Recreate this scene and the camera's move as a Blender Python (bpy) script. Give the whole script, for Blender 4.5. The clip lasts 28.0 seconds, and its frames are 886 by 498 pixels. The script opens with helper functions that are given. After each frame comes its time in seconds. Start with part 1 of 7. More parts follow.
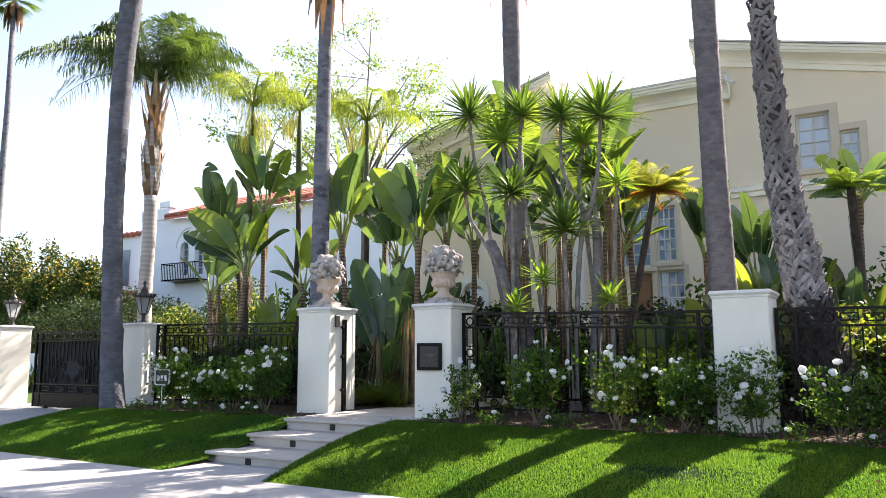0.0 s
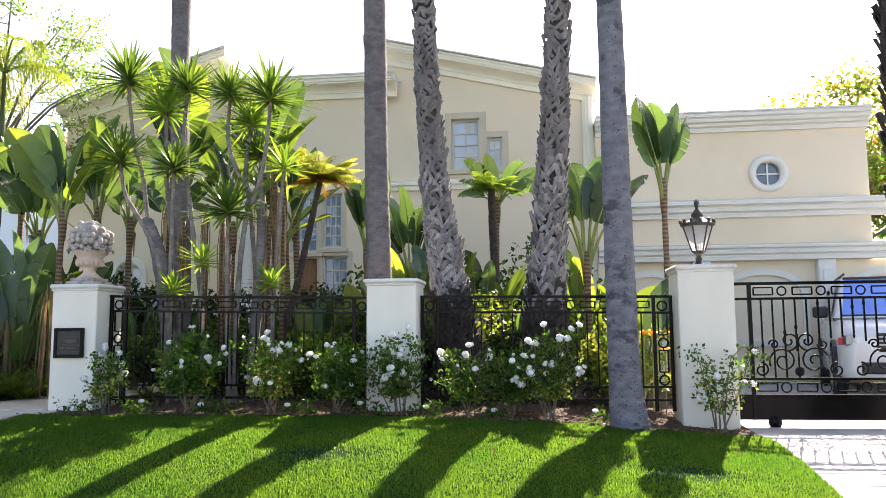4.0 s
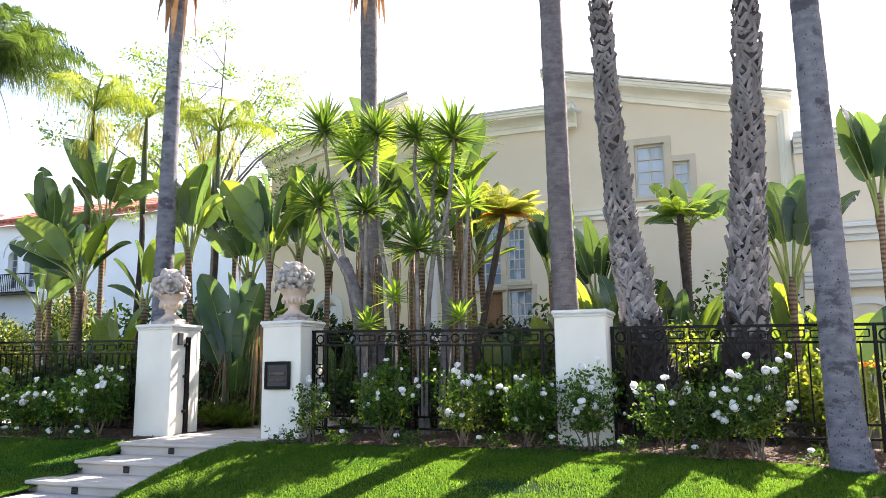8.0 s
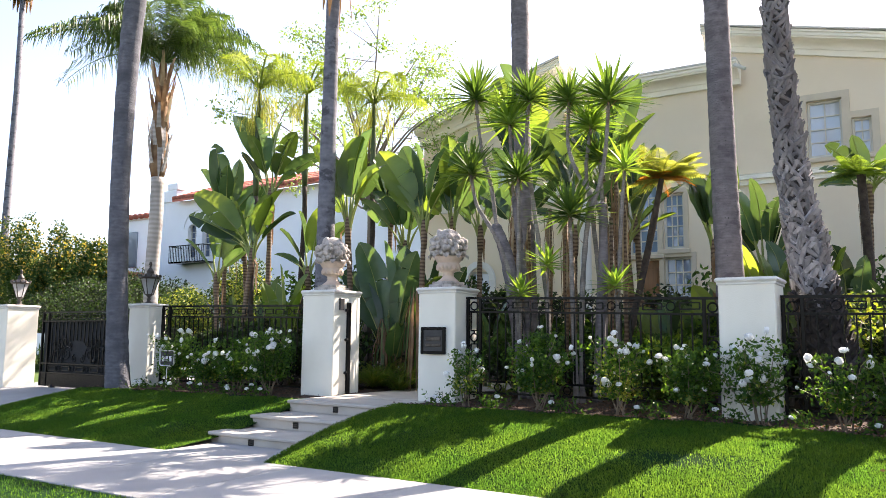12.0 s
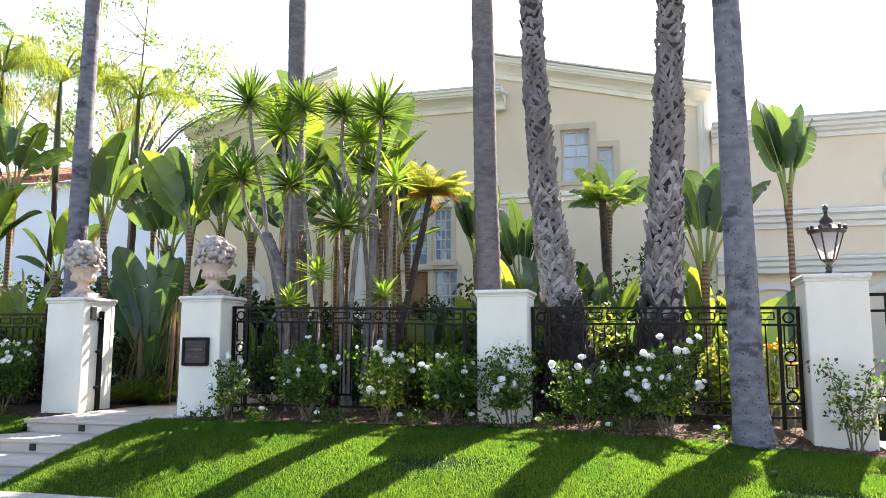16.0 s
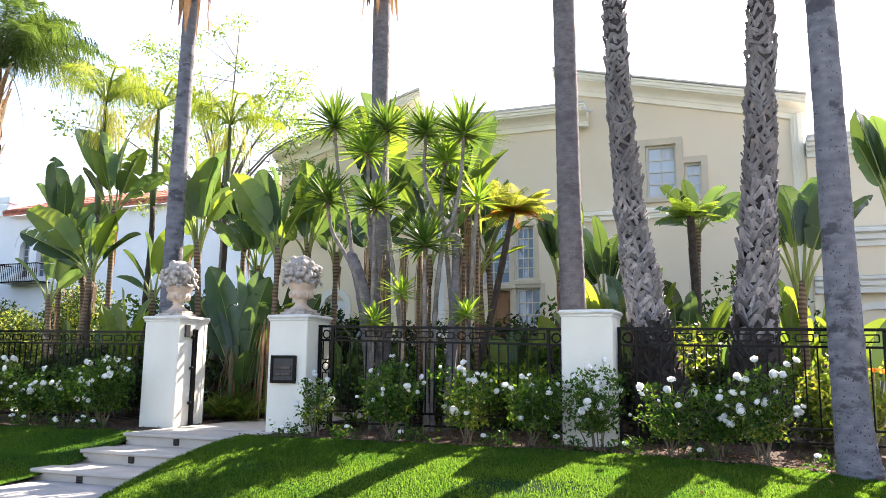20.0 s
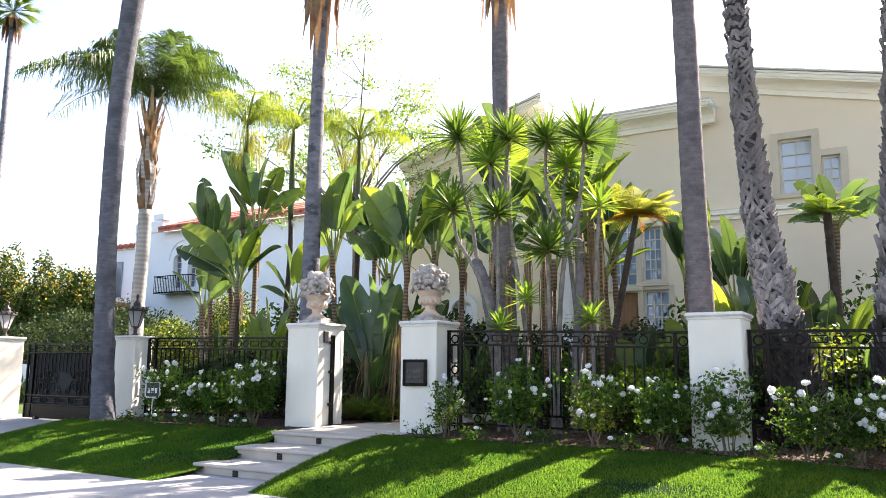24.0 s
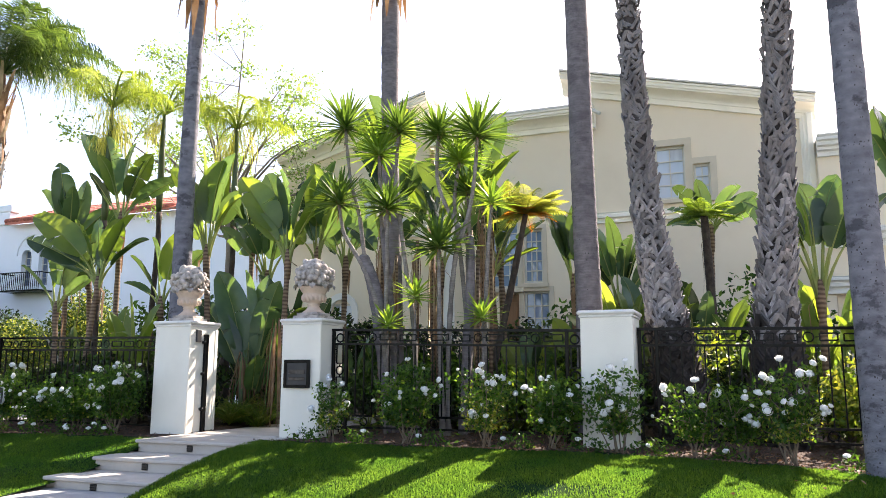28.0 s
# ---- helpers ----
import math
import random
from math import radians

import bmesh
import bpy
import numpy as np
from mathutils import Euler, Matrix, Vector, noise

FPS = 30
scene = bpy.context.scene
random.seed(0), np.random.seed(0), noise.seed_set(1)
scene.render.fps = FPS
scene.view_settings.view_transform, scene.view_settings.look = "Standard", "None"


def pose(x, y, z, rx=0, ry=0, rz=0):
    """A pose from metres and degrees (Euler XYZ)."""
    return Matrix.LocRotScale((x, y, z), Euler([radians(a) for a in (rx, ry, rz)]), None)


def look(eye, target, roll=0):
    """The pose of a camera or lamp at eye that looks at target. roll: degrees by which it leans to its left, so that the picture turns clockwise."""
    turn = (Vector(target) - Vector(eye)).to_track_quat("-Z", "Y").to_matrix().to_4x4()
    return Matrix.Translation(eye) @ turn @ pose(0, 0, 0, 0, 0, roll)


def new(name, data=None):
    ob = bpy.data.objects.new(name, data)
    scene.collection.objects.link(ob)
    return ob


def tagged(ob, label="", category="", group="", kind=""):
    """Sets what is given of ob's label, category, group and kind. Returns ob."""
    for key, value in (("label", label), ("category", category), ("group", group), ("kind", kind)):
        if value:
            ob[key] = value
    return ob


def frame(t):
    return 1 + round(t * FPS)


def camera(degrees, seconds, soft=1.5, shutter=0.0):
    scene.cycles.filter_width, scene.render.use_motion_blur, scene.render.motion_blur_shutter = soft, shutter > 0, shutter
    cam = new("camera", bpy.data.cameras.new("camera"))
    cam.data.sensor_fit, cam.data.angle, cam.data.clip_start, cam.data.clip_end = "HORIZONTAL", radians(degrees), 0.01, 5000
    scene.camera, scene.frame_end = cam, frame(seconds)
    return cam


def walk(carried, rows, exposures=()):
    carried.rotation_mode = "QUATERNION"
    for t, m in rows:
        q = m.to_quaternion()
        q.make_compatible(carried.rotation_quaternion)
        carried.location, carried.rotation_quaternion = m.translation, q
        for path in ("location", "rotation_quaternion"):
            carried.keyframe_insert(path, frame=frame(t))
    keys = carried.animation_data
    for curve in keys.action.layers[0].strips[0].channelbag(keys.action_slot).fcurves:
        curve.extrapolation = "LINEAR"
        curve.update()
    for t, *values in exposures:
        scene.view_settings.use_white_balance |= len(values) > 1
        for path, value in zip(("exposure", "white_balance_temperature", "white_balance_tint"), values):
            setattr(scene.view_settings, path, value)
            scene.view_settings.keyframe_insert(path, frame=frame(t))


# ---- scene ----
cam = camera(59.8, 28.0, soft=0.4)
PATH = [
    (0, (6.026, -9.029, 1.461), (4.992, -7.338, 1.729), -0.2),
    (0.5, (6.012, -9.01, 1.453), (4.848, -7.405, 1.716), -0.5),
    (1, (6.01, -9.008, 1.44), (4.833, -7.412, 1.7), -0.4),
    (1.5, (6.036, -9.009, 1.437), (4.914, -7.373, 1.694), -0.2),
    (2, (6.081, -9.0, 1.449), (5.255, -7.196, 1.701), -0.4),
    (2.5, (6.138, -8.99, 1.501), (5.636, -7.068, 1.741), -0.2),
    (4.5, (6.132, -9.018, 1.485), (5.886, -7.045, 1.702), -0.5),
    (5, (6.105, -9.005, 1.465), (5.623, -7.077, 1.686), -0.7),
    (5.5, (6.081, -8.986, 1.466), (5.465, -7.1, 1.718), -0.7),
    (6, (6.089, -8.998, 1.473), (5.404, -7.144, 1.777), -0.6),
    (6.5, (6.09, -9.0, 1.481), (5.406, -7.149, 1.811), -0.4),
    (7, (6.09, -9.002, 1.486), (5.4, -7.153, 1.809), -0.9),
    (7.5, (6.098, -8.994, 1.473), (5.403, -7.146, 1.792), -0.7),
    (8, (6.092, -8.994, 1.476), (5.39, -7.147, 1.784), -0.6),
    (8.5, (6.099, -8.973, 1.468), (5.385, -7.131, 1.782), -0.5),
    (9, (6.099, -8.974, 1.473), (5.386, -7.131, 1.781), -0.1),
    (9.5, (6.084, -8.987, 1.473), (5.349, -7.15, 1.766), 0.1),
    (10, (6.05, -8.965, 1.437), (5.237, -7.16, 1.718), 0.0),
    (10.5, (6.041, -8.972, 1.434), (5.173, -7.189, 1.69), 0.2),
    (11, (6.027, -8.977, 1.449), (5.051, -7.246, 1.678), 0.1),
    (11.5, (6.027, -8.975, 1.453), (4.984, -7.284, 1.678), 0.2),
    (12, (6.031, -8.967, 1.442), (4.978, -7.283, 1.673), 0.5),
    (12.5, (6.035, -8.969, 1.46), (4.98, -7.286, 1.697), 0.7),
    (13, (6.055, -8.946, 1.458), (5.076, -7.221, 1.71), 0.8),
    (13.5, (6.095, -8.932, 1.444), (5.325, -7.105, 1.706), 0.5),
    (15.5, (6.129, -8.973, 1.458), (5.604, -7.059, 1.707), -0.0),
    (16, (6.124, -8.977, 1.45), (5.597, -7.065, 1.707), 0.0),
    (16.5, (6.103, -8.992, 1.467), (5.572, -7.082, 1.73), -0.2),
    (17, (6.087, -9.003, 1.476), (5.454, -7.125, 1.746), -0.2),
    (17.5, (6.097, -8.982, 1.465), (5.378, -7.136, 1.74), 0.0),
    (18, (6.084, -8.976, 1.463), (5.353, -7.135, 1.744), 0.4),
    (18.5, (6.091, -8.968, 1.472), (5.36, -7.129, 1.76), 0.5),
    (19, (6.078, -8.969, 1.468), (5.35, -7.129, 1.762), 0.6),
    (19.5, (6.08, -8.963, 1.473), (5.356, -7.123, 1.771), 0.6),
    (20, (6.1, -8.965, 1.471), (5.375, -7.126, 1.773), 0.6),
    (20.5, (6.08, -8.955, 1.462), (5.363, -7.113, 1.765), 0.7),
    (22.5, (6.104, -8.993, 1.47), (5.414, -7.141, 1.774), 0.2),
    (23, (6.084, -9.036, 1.507), (5.276, -7.231, 1.805), 0.4),
    (23.5, (6.129, -9.123, 1.495), (5.183, -7.387, 1.798), 0.3),
    (24, (6.265, -9.223, 1.475), (5.247, -7.529, 1.782), 0.5),
    (24.5, (6.262, -9.204, 1.462), (5.278, -7.489, 1.765), 0.4),
    (25, (6.131, -9.068, 1.449), (5.235, -7.304, 1.746), 0.3),
    (25.5, (5.972, -8.923, 1.449), (5.098, -7.15, 1.751), 0.3),
    (26, (5.845, -8.891, 1.443), (4.991, -7.11, 1.753), 0.3),
    (26.5, (5.832, -8.88, 1.436), (4.99, -7.093, 1.746), 0.4),
    (27, (5.851, -8.905, 1.437), (5.041, -7.103, 1.746), 0.1),
    (27.5, (5.87, -8.908, 1.423), (5.125, -7.078, 1.734), 0.4),
    (28, (5.869, -8.922, 1.427), (5.146, -7.085, 1.745), 0.1),
]
walk(cam, [(t, look(eye, target, roll)) for t, eye, target, roll in PATH], exposures=[(0.0, 1.82, 6950, 20), (2.0, 1.97, 7000, 20), (4.5, 2.04, 7200, 20), (5.2, 2.18, 7250, 20), (8.0, 2.15, 7000, 20), (10.0, 2.18, 7000, 20), (12.0, 1.92, 7000, 20), (13.0, 1.94, 7000, 20), (18.0, 2.18, 7000, 20), (24.0, 2.08, 7050, 21), (26.0, 1.97, 7050, 21), (28.0, 2.0, 7050, 21)])

# ---- daylight: sun behind the house, a little to the right ----
SUN_TO = Vector((0.275, 0.85, 0.75)).normalized()
SUN_EL = math.asin(SUN_TO.z)
SUN_AZ = math.atan2(SUN_TO.x, SUN_TO.y)
world = bpy.data.worlds.new("sky")
scene.world = world
world.use_nodes = True
wn = world.node_tree.nodes
sky = wn.new("ShaderNodeTexSky")
sky.sky_type = "NISHITA"
sky.sun_disc = False
sky.sun_elevation = SUN_EL
sky.sun_rotation = SUN_AZ
sky.dust_density = 2.0
sky.air_density = 1.0
wn["Background"].inputs["Strength"].default_value = 0.118
world.node_tree.links.new(sky.outputs["Color"], wn["Background"].inputs["Color"])
sun_data = bpy.data.lights.new("sun", "SUN")
sun_data.energy = 5.0
sun_data.angle = radians(0.55)
sun_data.color = (1.0, 0.95, 0.86)
sun = new("sun", sun_data)
sun.matrix_world = look(SUN_TO * 60, (0, 0, 0))


# ---- materials ----
def mat(name, c1, c2, scale=3.0, rough=0.7, bump=0.15, fine=40.0, c3=None, c3_scale=0.7, c3_amount=0.4, metal=0.0,
        spec=0.4, leaf=0.0, glow=None, wave=None, coat=0.0, stretch=None, random=0.0, through_tint=(2.6, 2.2, 0.9), c3_edge=(0.5, 0.72), whole=False):
    """A two-scale procedural surface. leaf: share of light let through."""
    m = bpy.data.materials.new(name)
    m.use_nodes = True
    nt = m.node_tree
    n, l = nt.nodes, nt.links
    p = n["Principled BSDF"]
    tc = n.new("ShaderNodeTexCoord")
    src = tc.outputs["Object"]
    if stretch:
        mp = n.new("ShaderNodeMapping")
        mp.inputs["Scale"].default_value = stretch
        l.new(src, mp.inputs["Vector"])
        src = mp.outputs["Vector"]
    a = n.new("ShaderNodeTexNoise")
    a.inputs["Scale"].default_value = scale
    a.inputs["Detail"].default_value = 5
    l.new(src, a.inputs["Vector"])
    b = n.new("ShaderNodeTexNoise")
    b.inputs["Scale"].default_value = fine
    b.inputs["Detail"].default_value = 3
    l.new(src, b.inputs["Vector"])
    ramp = n.new("ShaderNodeMapRange")
    ramp.inputs["From Min"].default_value = 0.3
    ramp.inputs["From Max"].default_value = 0.7
    l.new(a.outputs["Fac"], ramp.inputs["Value"])
    mix = n.new("ShaderNodeMix")
    mix.data_type = "RGBA"
    mix.inputs[6].default_value = (*c1, 1)
    mix.inputs[7].default_value = (*c2, 1)
    l.new(ramp.outputs["Result"], mix.inputs["Factor"])
    colour = mix.outputs[2]
    if wave:
        w = n.new("ShaderNodeTexWave")
        w.bands_direction = wave[0]
        w.inputs["Scale"].default_value = wave[1]
        w.inputs["Distortion"].default_value = wave[2]
        w.inputs["Detail"].default_value = 3
        l.new(src, w.inputs["Vector"])
        wm = n.new("ShaderNodeMix")
        wm.data_type = "RGBA"
        wm.inputs[7].default_value = (*wave[3], 1)
        wr = n.new("ShaderNodeMath")
        wr.operation = "MULTIPLY"
        wr.inputs[1].default_value = wave[4]
        l.new(w.outputs["Fac"], wr.inputs[0])
        l.new(wr.outputs[0], wm.inputs["Factor"])
        l.new(colour, wm.inputs[6])
        colour = wm.outputs[2]
    if c3:
        s = n.new("ShaderNodeTexNoise")
        s.inputs["Scale"].default_value = c3_scale
        s.inputs["Detail"].default_value = 6
        s.inputs["Roughness"].default_value = 0.65
        l.new(src, s.inputs["Vector"])
        sr = n.new("ShaderNodeMapRange")
        sr.inputs["From Min"].default_value = c3_edge[0]
        sr.inputs["From Max"].default_value = c3_edge[1]
        sr.inputs["To Max"].default_value = c3_amount
        l.new(s.outputs["Fac"], sr.inputs["Value"])
        sm = n.new("ShaderNodeMix")
        sm.data_type = "RGBA"
        sm.inputs[7].default_value = (*c3, 1)
        l.new(sr.outputs["Result"], sm.inputs["Factor"])
        l.new(colour, sm.inputs[6])
        colour = sm.outputs[2]
    if random or leaf:
        amount = random or 0.5
        hs = n.new("ShaderNodeHueSaturation")
        if leaf and not whole:
            g = n.new("ShaderNodeNewGeometry")
            r = g.outputs["Random Per Island"]
        else:
            g = n.new("ShaderNodeObjectInfo")
            r = g.outputs["Random"]
        mr = n.new("ShaderNodeMapRange")
        mr.inputs["To Min"].default_value = 1 - amount * 0.7
        mr.inputs["To Max"].default_value = 1 + amount * 0.7
        l.new(r, mr.inputs["Value"])
        l.new(mr.outputs["Result"], hs.inputs["Value"])
        if leaf:
            mh = n.new("ShaderNodeMapRange")
            mh.inputs["To Min"].default_value = 0.515
            mh.inputs["To Max"].default_value = 0.485
            l.new(r, mh.inputs["Value"])
            l.new(mh.outputs["Result"], hs.inputs["Hue"])
        l.new(colour, hs.inputs["Color"])
        colour = hs.outputs["Color"]
    l.new(colour, p.inputs["Base Color"])
    p.inputs["Roughness"].default_value = rough
    p.inputs["Metallic"].default_value = metal
    p.inputs["Specular IOR Level"].default_value = spec
    p.inputs["Coat Weight"].default_value = coat
    if bump:
        bp = n.new("ShaderNodeBump")
        bp.inputs["Strength"].default_value = bump
        bp.inputs["Distance"].default_value = 0.02
        l.new(b.outputs["Fac"], bp.inputs["Height"])
        l.new(bp.outputs["Normal"], p.inputs["Normal"])
    if glow:
        p.inputs["Emission Color"].default_value = (*glow[:3], 1)
        p.inputs["Emission Strength"].default_value = glow[3]
    if leaf:
        t = n.new("ShaderNodeBsdfTranslucent")
        tint = n.new("ShaderNodeMix")
        tint.data_type = "RGBA"
        tint.blend_type = "MULTIPLY"
        tint.inputs["Factor"].default_value = 1.0
        tint.inputs[7].default_value = (*through_tint, 1)
        l.new(colour, tint.inputs[6])
        l.new(tint.outputs[2], t.inputs["Color"])
        ms = n.new("ShaderNodeMixShader")
        ms.inputs["Fac"].default_value = leaf
        l.new(p.outputs["BSDF"], ms.inputs[1])
        l.new(t.outputs["BSDF"], ms.inputs[2])
        l.new(ms.outputs["Shader"], n["Material Output"].inputs["Surface"])
    return m


def glass_mat(name, tint=(0.9, 0.95, 0.97), dark=False):
    m = bpy.data.materials.new(name)
    m.use_nodes = True
    p = m.node_tree.nodes["Principled BSDF"]
    p.inputs["Base Color"].default_value = (*tint, 1)
    p.inputs["Roughness"].default_value = 0.03
    p.inputs["Transmission Weight"].default_value = 0.0 if dark else 1.0
    p.inputs["Specular IOR Level"].default_value = 0.8
    p.inputs["IOR"].default_value = 1.45
    return m


M = dict(
    stucco=mat("white_stucco", (0.78, 0.755, 0.655), (0.71, 0.685, 0.585), 1.6, 0.85, 0.12, 90, c3=(0.55, 0.53, 0.46), c3_scale=1.3, c3_amount=0.25),
    cap=mat("cast_cap", (0.74, 0.72, 0.66), (0.62, 0.60, 0.55), 4, 0.8, 0.15, 60, c3=(0.4, 0.38, 0.33), c3_scale=3, c3_amount=0.4),
    cream=mat("cream_stucco", (0.80, 0.69, 0.52), (0.77, 0.66, 0.49), 0.8, 0.9, 0.12, 70, c3=(0.62, 0.50, 0.35), c3_scale=0.35, c3_amount=0.3),
    trim=mat("painted_trim", (0.90, 0.85, 0.72), (0.86, 0.81, 0.68), 2, 0.7, 0.05, 50, c3=(0.62, 0.57, 0.46), c3_scale=1.0, c3_amount=0.22),
    pale=mat("pale_trim", (0.77, 0.75, 0.685), (0.71, 0.69, 0.63), 2, 0.7, 0.05, 50),
    taupe=mat("taupe_surround", (0.63, 0.545, 0.41), (0.56, 0.485, 0.36), 3, 0.8, 0.08, 60),
    frame=mat("window_frame_paint", (0.62, 0.60, 0.52), (0.55, 0.53, 0.46), 5, 0.5, 0.03),
    iron=mat("black_iron", (0.004, 0.004, 0.0045), (0.008, 0.0075, 0.007), 8, 0.22, 0.03, 120, spec=0.13),
    bronze=mat("dark_bronze", (0.045, 0.038, 0.032), (0.09, 0.08, 0.07), 14, 0.45, 0.15, 80, metal=0.7),
    concrete=mat("sidewalk_concrete", (0.38, 0.37, 0.355), (0.31, 0.305, 0.295), 1.3, 0.9, 0.2, 130, c3=(0.26, 0.25, 0.23), c3_scale=0.9, c3_amount=0.45, random=0.12),
    # unseen road, made pale to bounce sunlight onto facade and pillars
    asphalt=mat("pale_bounce_road", (0.44, 0.43, 0.41), (0.37, 0.365, 0.35), 2, 0.9, 0.4, 120, c3=(0.28, 0.27, 0.26)),
    paver=mat("stone_paver", (0.46, 0.44, 0.42), (0.36, 0.34, 0.33), 2.2, 0.85, 0.25, 60, c3=(0.28, 0.26, 0.25), c3_scale=1.6, random=0.2),
    brick=mat("red_brick_paving", (0.38, 0.17, 0.14), (0.30, 0.13, 0.11), 3, 0.9, 0.3, 60, random=0.25),
    stone=mat("travertine", (0.50, 0.455, 0.395), (0.41, 0.365, 0.315), 2.5, 0.7, 0.2, 70, c3=(0.33, 0.29, 0.24), c3_scale=2.2, c3_amount=0.4),
    urn=mat("weathered_cast_stone", (0.50, 0.445, 0.39), (0.35, 0.31, 0.275), 9, 0.9, 0.45, 70, c3=(0.13, 0.115, 0.10), c3_scale=9, c3_amount=0.8),
    urn_warm=mat("cast_stone_vase", (0.60, 0.47, 0.37), (0.50, 0.39, 0.31), 6, 0.9, 0.25, 70, c3=(0.3, 0.24, 0.2), c3_scale=5, c3_amount=0.5),
    soil=mat("mulch_soil", (0.040, 0.023, 0.014), (0.075, 0.043, 0.026), 9, 0.98, 0.8, 45, c3=(0.03, 0.02, 0.014), c3_scale=3),
    chip=mat("bark_chips", (0.07, 0.037, 0.024), (0.15, 0.085, 0.055), 3, 0.95, 0.2, 60, through_tint=(1, 1, 1), leaf=0.02, random=0.7),
    turf_far=mat("dry_mown_turf", (0.055, 0.10, 0.028), (0.085, 0.13, 0.04), 3, 0.95, 0.5, 60, c3=(0.12, 0.11, 0.05), c3_scale=0.8, c3_amount=0.5, spec=0.05),
    turf=mat("turf_base", (0.009, 0.030, 0.009), (0.014, 0.040, 0.011), 6, 0.95, 0.6, 70, c3=(0.05, 0.042, 0.022), c3_scale=1.2, c3_amount=0.4, spec=0.03),
    grass=mat("grass_blades", (0.0082, 0.032, 0.0105), (0.0142, 0.043, 0.0125), 1.5, 0.65, 0, 30, leaf=0.5, random=0.6, spec=0.1, through_tint=(15.0, 9.4, 2.7)),
    bark=mat("smooth_palm_bark", (0.125, 0.110, 0.113), (0.215, 0.192, 0.195), 9, 0.9, 0.8, 30, c3=(0.065, 0.056, 0.06), c3_scale=1.9, c3_amount=0.5, c3_edge=(0.52, 0.60), wave=("Z", 4.5, 9.0, (0.09, 0.076, 0.08), 0.2), stretch=(1, 1, 1.9)),
    bark_blue=mat("blue_grey_palm_bark", (0.070, 0.073, 0.086), (0.145, 0.148, 0.168), 8, 0.9, 0.8, 30, c3=(0.04, 0.041, 0.048), c3_scale=2.0, c3_amount=0.5, c3_edge=(0.52, 0.6), wave=("Z", 3.0, 6.0, (0.06, 0.062, 0.07), 0.2), stretch=(1, 1, 1.6)),
    bark_grey=mat("grey_palm_bark", (0.105, 0.107, 0.124), (0.205, 0.204, 0.226), 6.5, 0.9, 0.7, 30, c3=(0.035, 0.034, 0.040), c3_scale=2.2, c3_amount=0.75, c3_edge=(0.54, 0.60), wave=("Z", 2.4, 2.5, (0.10, 0.096, 0.108), 0.22), stretch=(1, 1, 1.5)),
    bark_pale=mat("pale_palm_bark", (0.34, 0.315, 0.29), (0.46, 0.43, 0.40), 4, 0.9, 0.45, 30, c3=(0.16, 0.145, 0.13), c3_scale=1.7, c3_amount=0.6, wave=("Z", 2.6, 2.0, (0.2, 0.185, 0.17), 0.5)),
    scar=mat("palm_scars", (0.04, 0.038, 0.04), (0.07, 0.065, 0.065), 6, 0.95, 0.2),
    # shade behind the fence put into the colour; also the dark drive palm
    boot_dark=mat("dark_shaded_leaf_bases", (0.030, 0.025, 0.023), (0.07, 0.058, 0.053), 7, 0.95, 0.5, 35, c3=(0.02, 0.016, 0.014), c3_scale=5, c3_amount=0.7, random=0.5),
    boot=mat("palm_leaf_bases", (0.15, 0.136, 0.136), (0.37, 0.345, 0.335), 7, 0.9, 0.5, 35, c3=(0.14, 0.11, 0.10), c3_scale=5, c3_amount=0.7, random=0.65, stretch=(1, 1, 0.3)),
    boot_core=mat("palm_fibre", (0.035, 0.029, 0.027), (0.075, 0.062, 0.057), 8, 0.95, 0.6, 40),
    cane=mat("yucca_cane", (0.14, 0.122, 0.105), (0.31, 0.275, 0.24), 8, 0.9, 0.6, 40, c3=(0.06, 0.052, 0.047), c3_scale=5, c3_amount=0.6, wave=("Z", 9, 8, (0.08, 0.068, 0.06), 0.25)),
    stem=mat("banana_like_stem", (0.06, 0.034, 0.022), (0.13, 0.075, 0.045), 5, 0.85, 0.4, 30, c3=(0.04, 0.024, 0.017), c3_scale=4, c3_amount=0.6, wave=("Z", 5, 2.5, (0.30, 0.22, 0.14), 0.75)),
    petiole=mat("green_petiole", (0.16, 0.22, 0.05), (0.26, 0.28, 0.09), 4, 0.5, 0.1, 40, leaf=0.1, random=0.3),
    # darker copy of the petiole: shade inside low clumps is put into it
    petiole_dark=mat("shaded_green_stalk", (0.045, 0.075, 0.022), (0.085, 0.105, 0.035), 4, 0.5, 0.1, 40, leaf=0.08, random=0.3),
    paddle=mat("paddle_leaf", (0.038, 0.082, 0.046), (0.068, 0.122, 0.066), 2.5, 0.25, 0.15, 25, leaf=0.34, random=0.8, spec=0.48, through_tint=(2.5, 2.2, 0.7), whole=True),
    # lit copy of the paddle leaf: sun shining through is put into it
    paddle_bright=mat("sunlit_paddle_leaf", (0.070, 0.130, 0.034), (0.11, 0.18, 0.050), 2.5, 0.34, 0.15, 25, leaf=0.50, random=0.5, spec=0.6, through_tint=(2.7, 2.2, 0.6), whole=True),
    dead=mat("dry_leaf", (0.15, 0.085, 0.045), (0.28, 0.19, 0.11), 5, 0.9, 0.3, 40, through_tint=(1.3, 1.1, 0.8), leaf=0.22, random=0.6),
    straw=mat("straw_dry_leaf", (0.28, 0.22, 0.13), (0.44, 0.36, 0.24), 5, 0.85, 0.2, 40, through_tint=(1.3, 1.15, 0.9), leaf=0.3, random=0.5),
    sword=mat("yucca_leaf", (0.042, 0.092, 0.022), (0.078, 0.148, 0.034), 3, 0.36, 0, 30, leaf=0.36, random=0.5, spec=0.5),
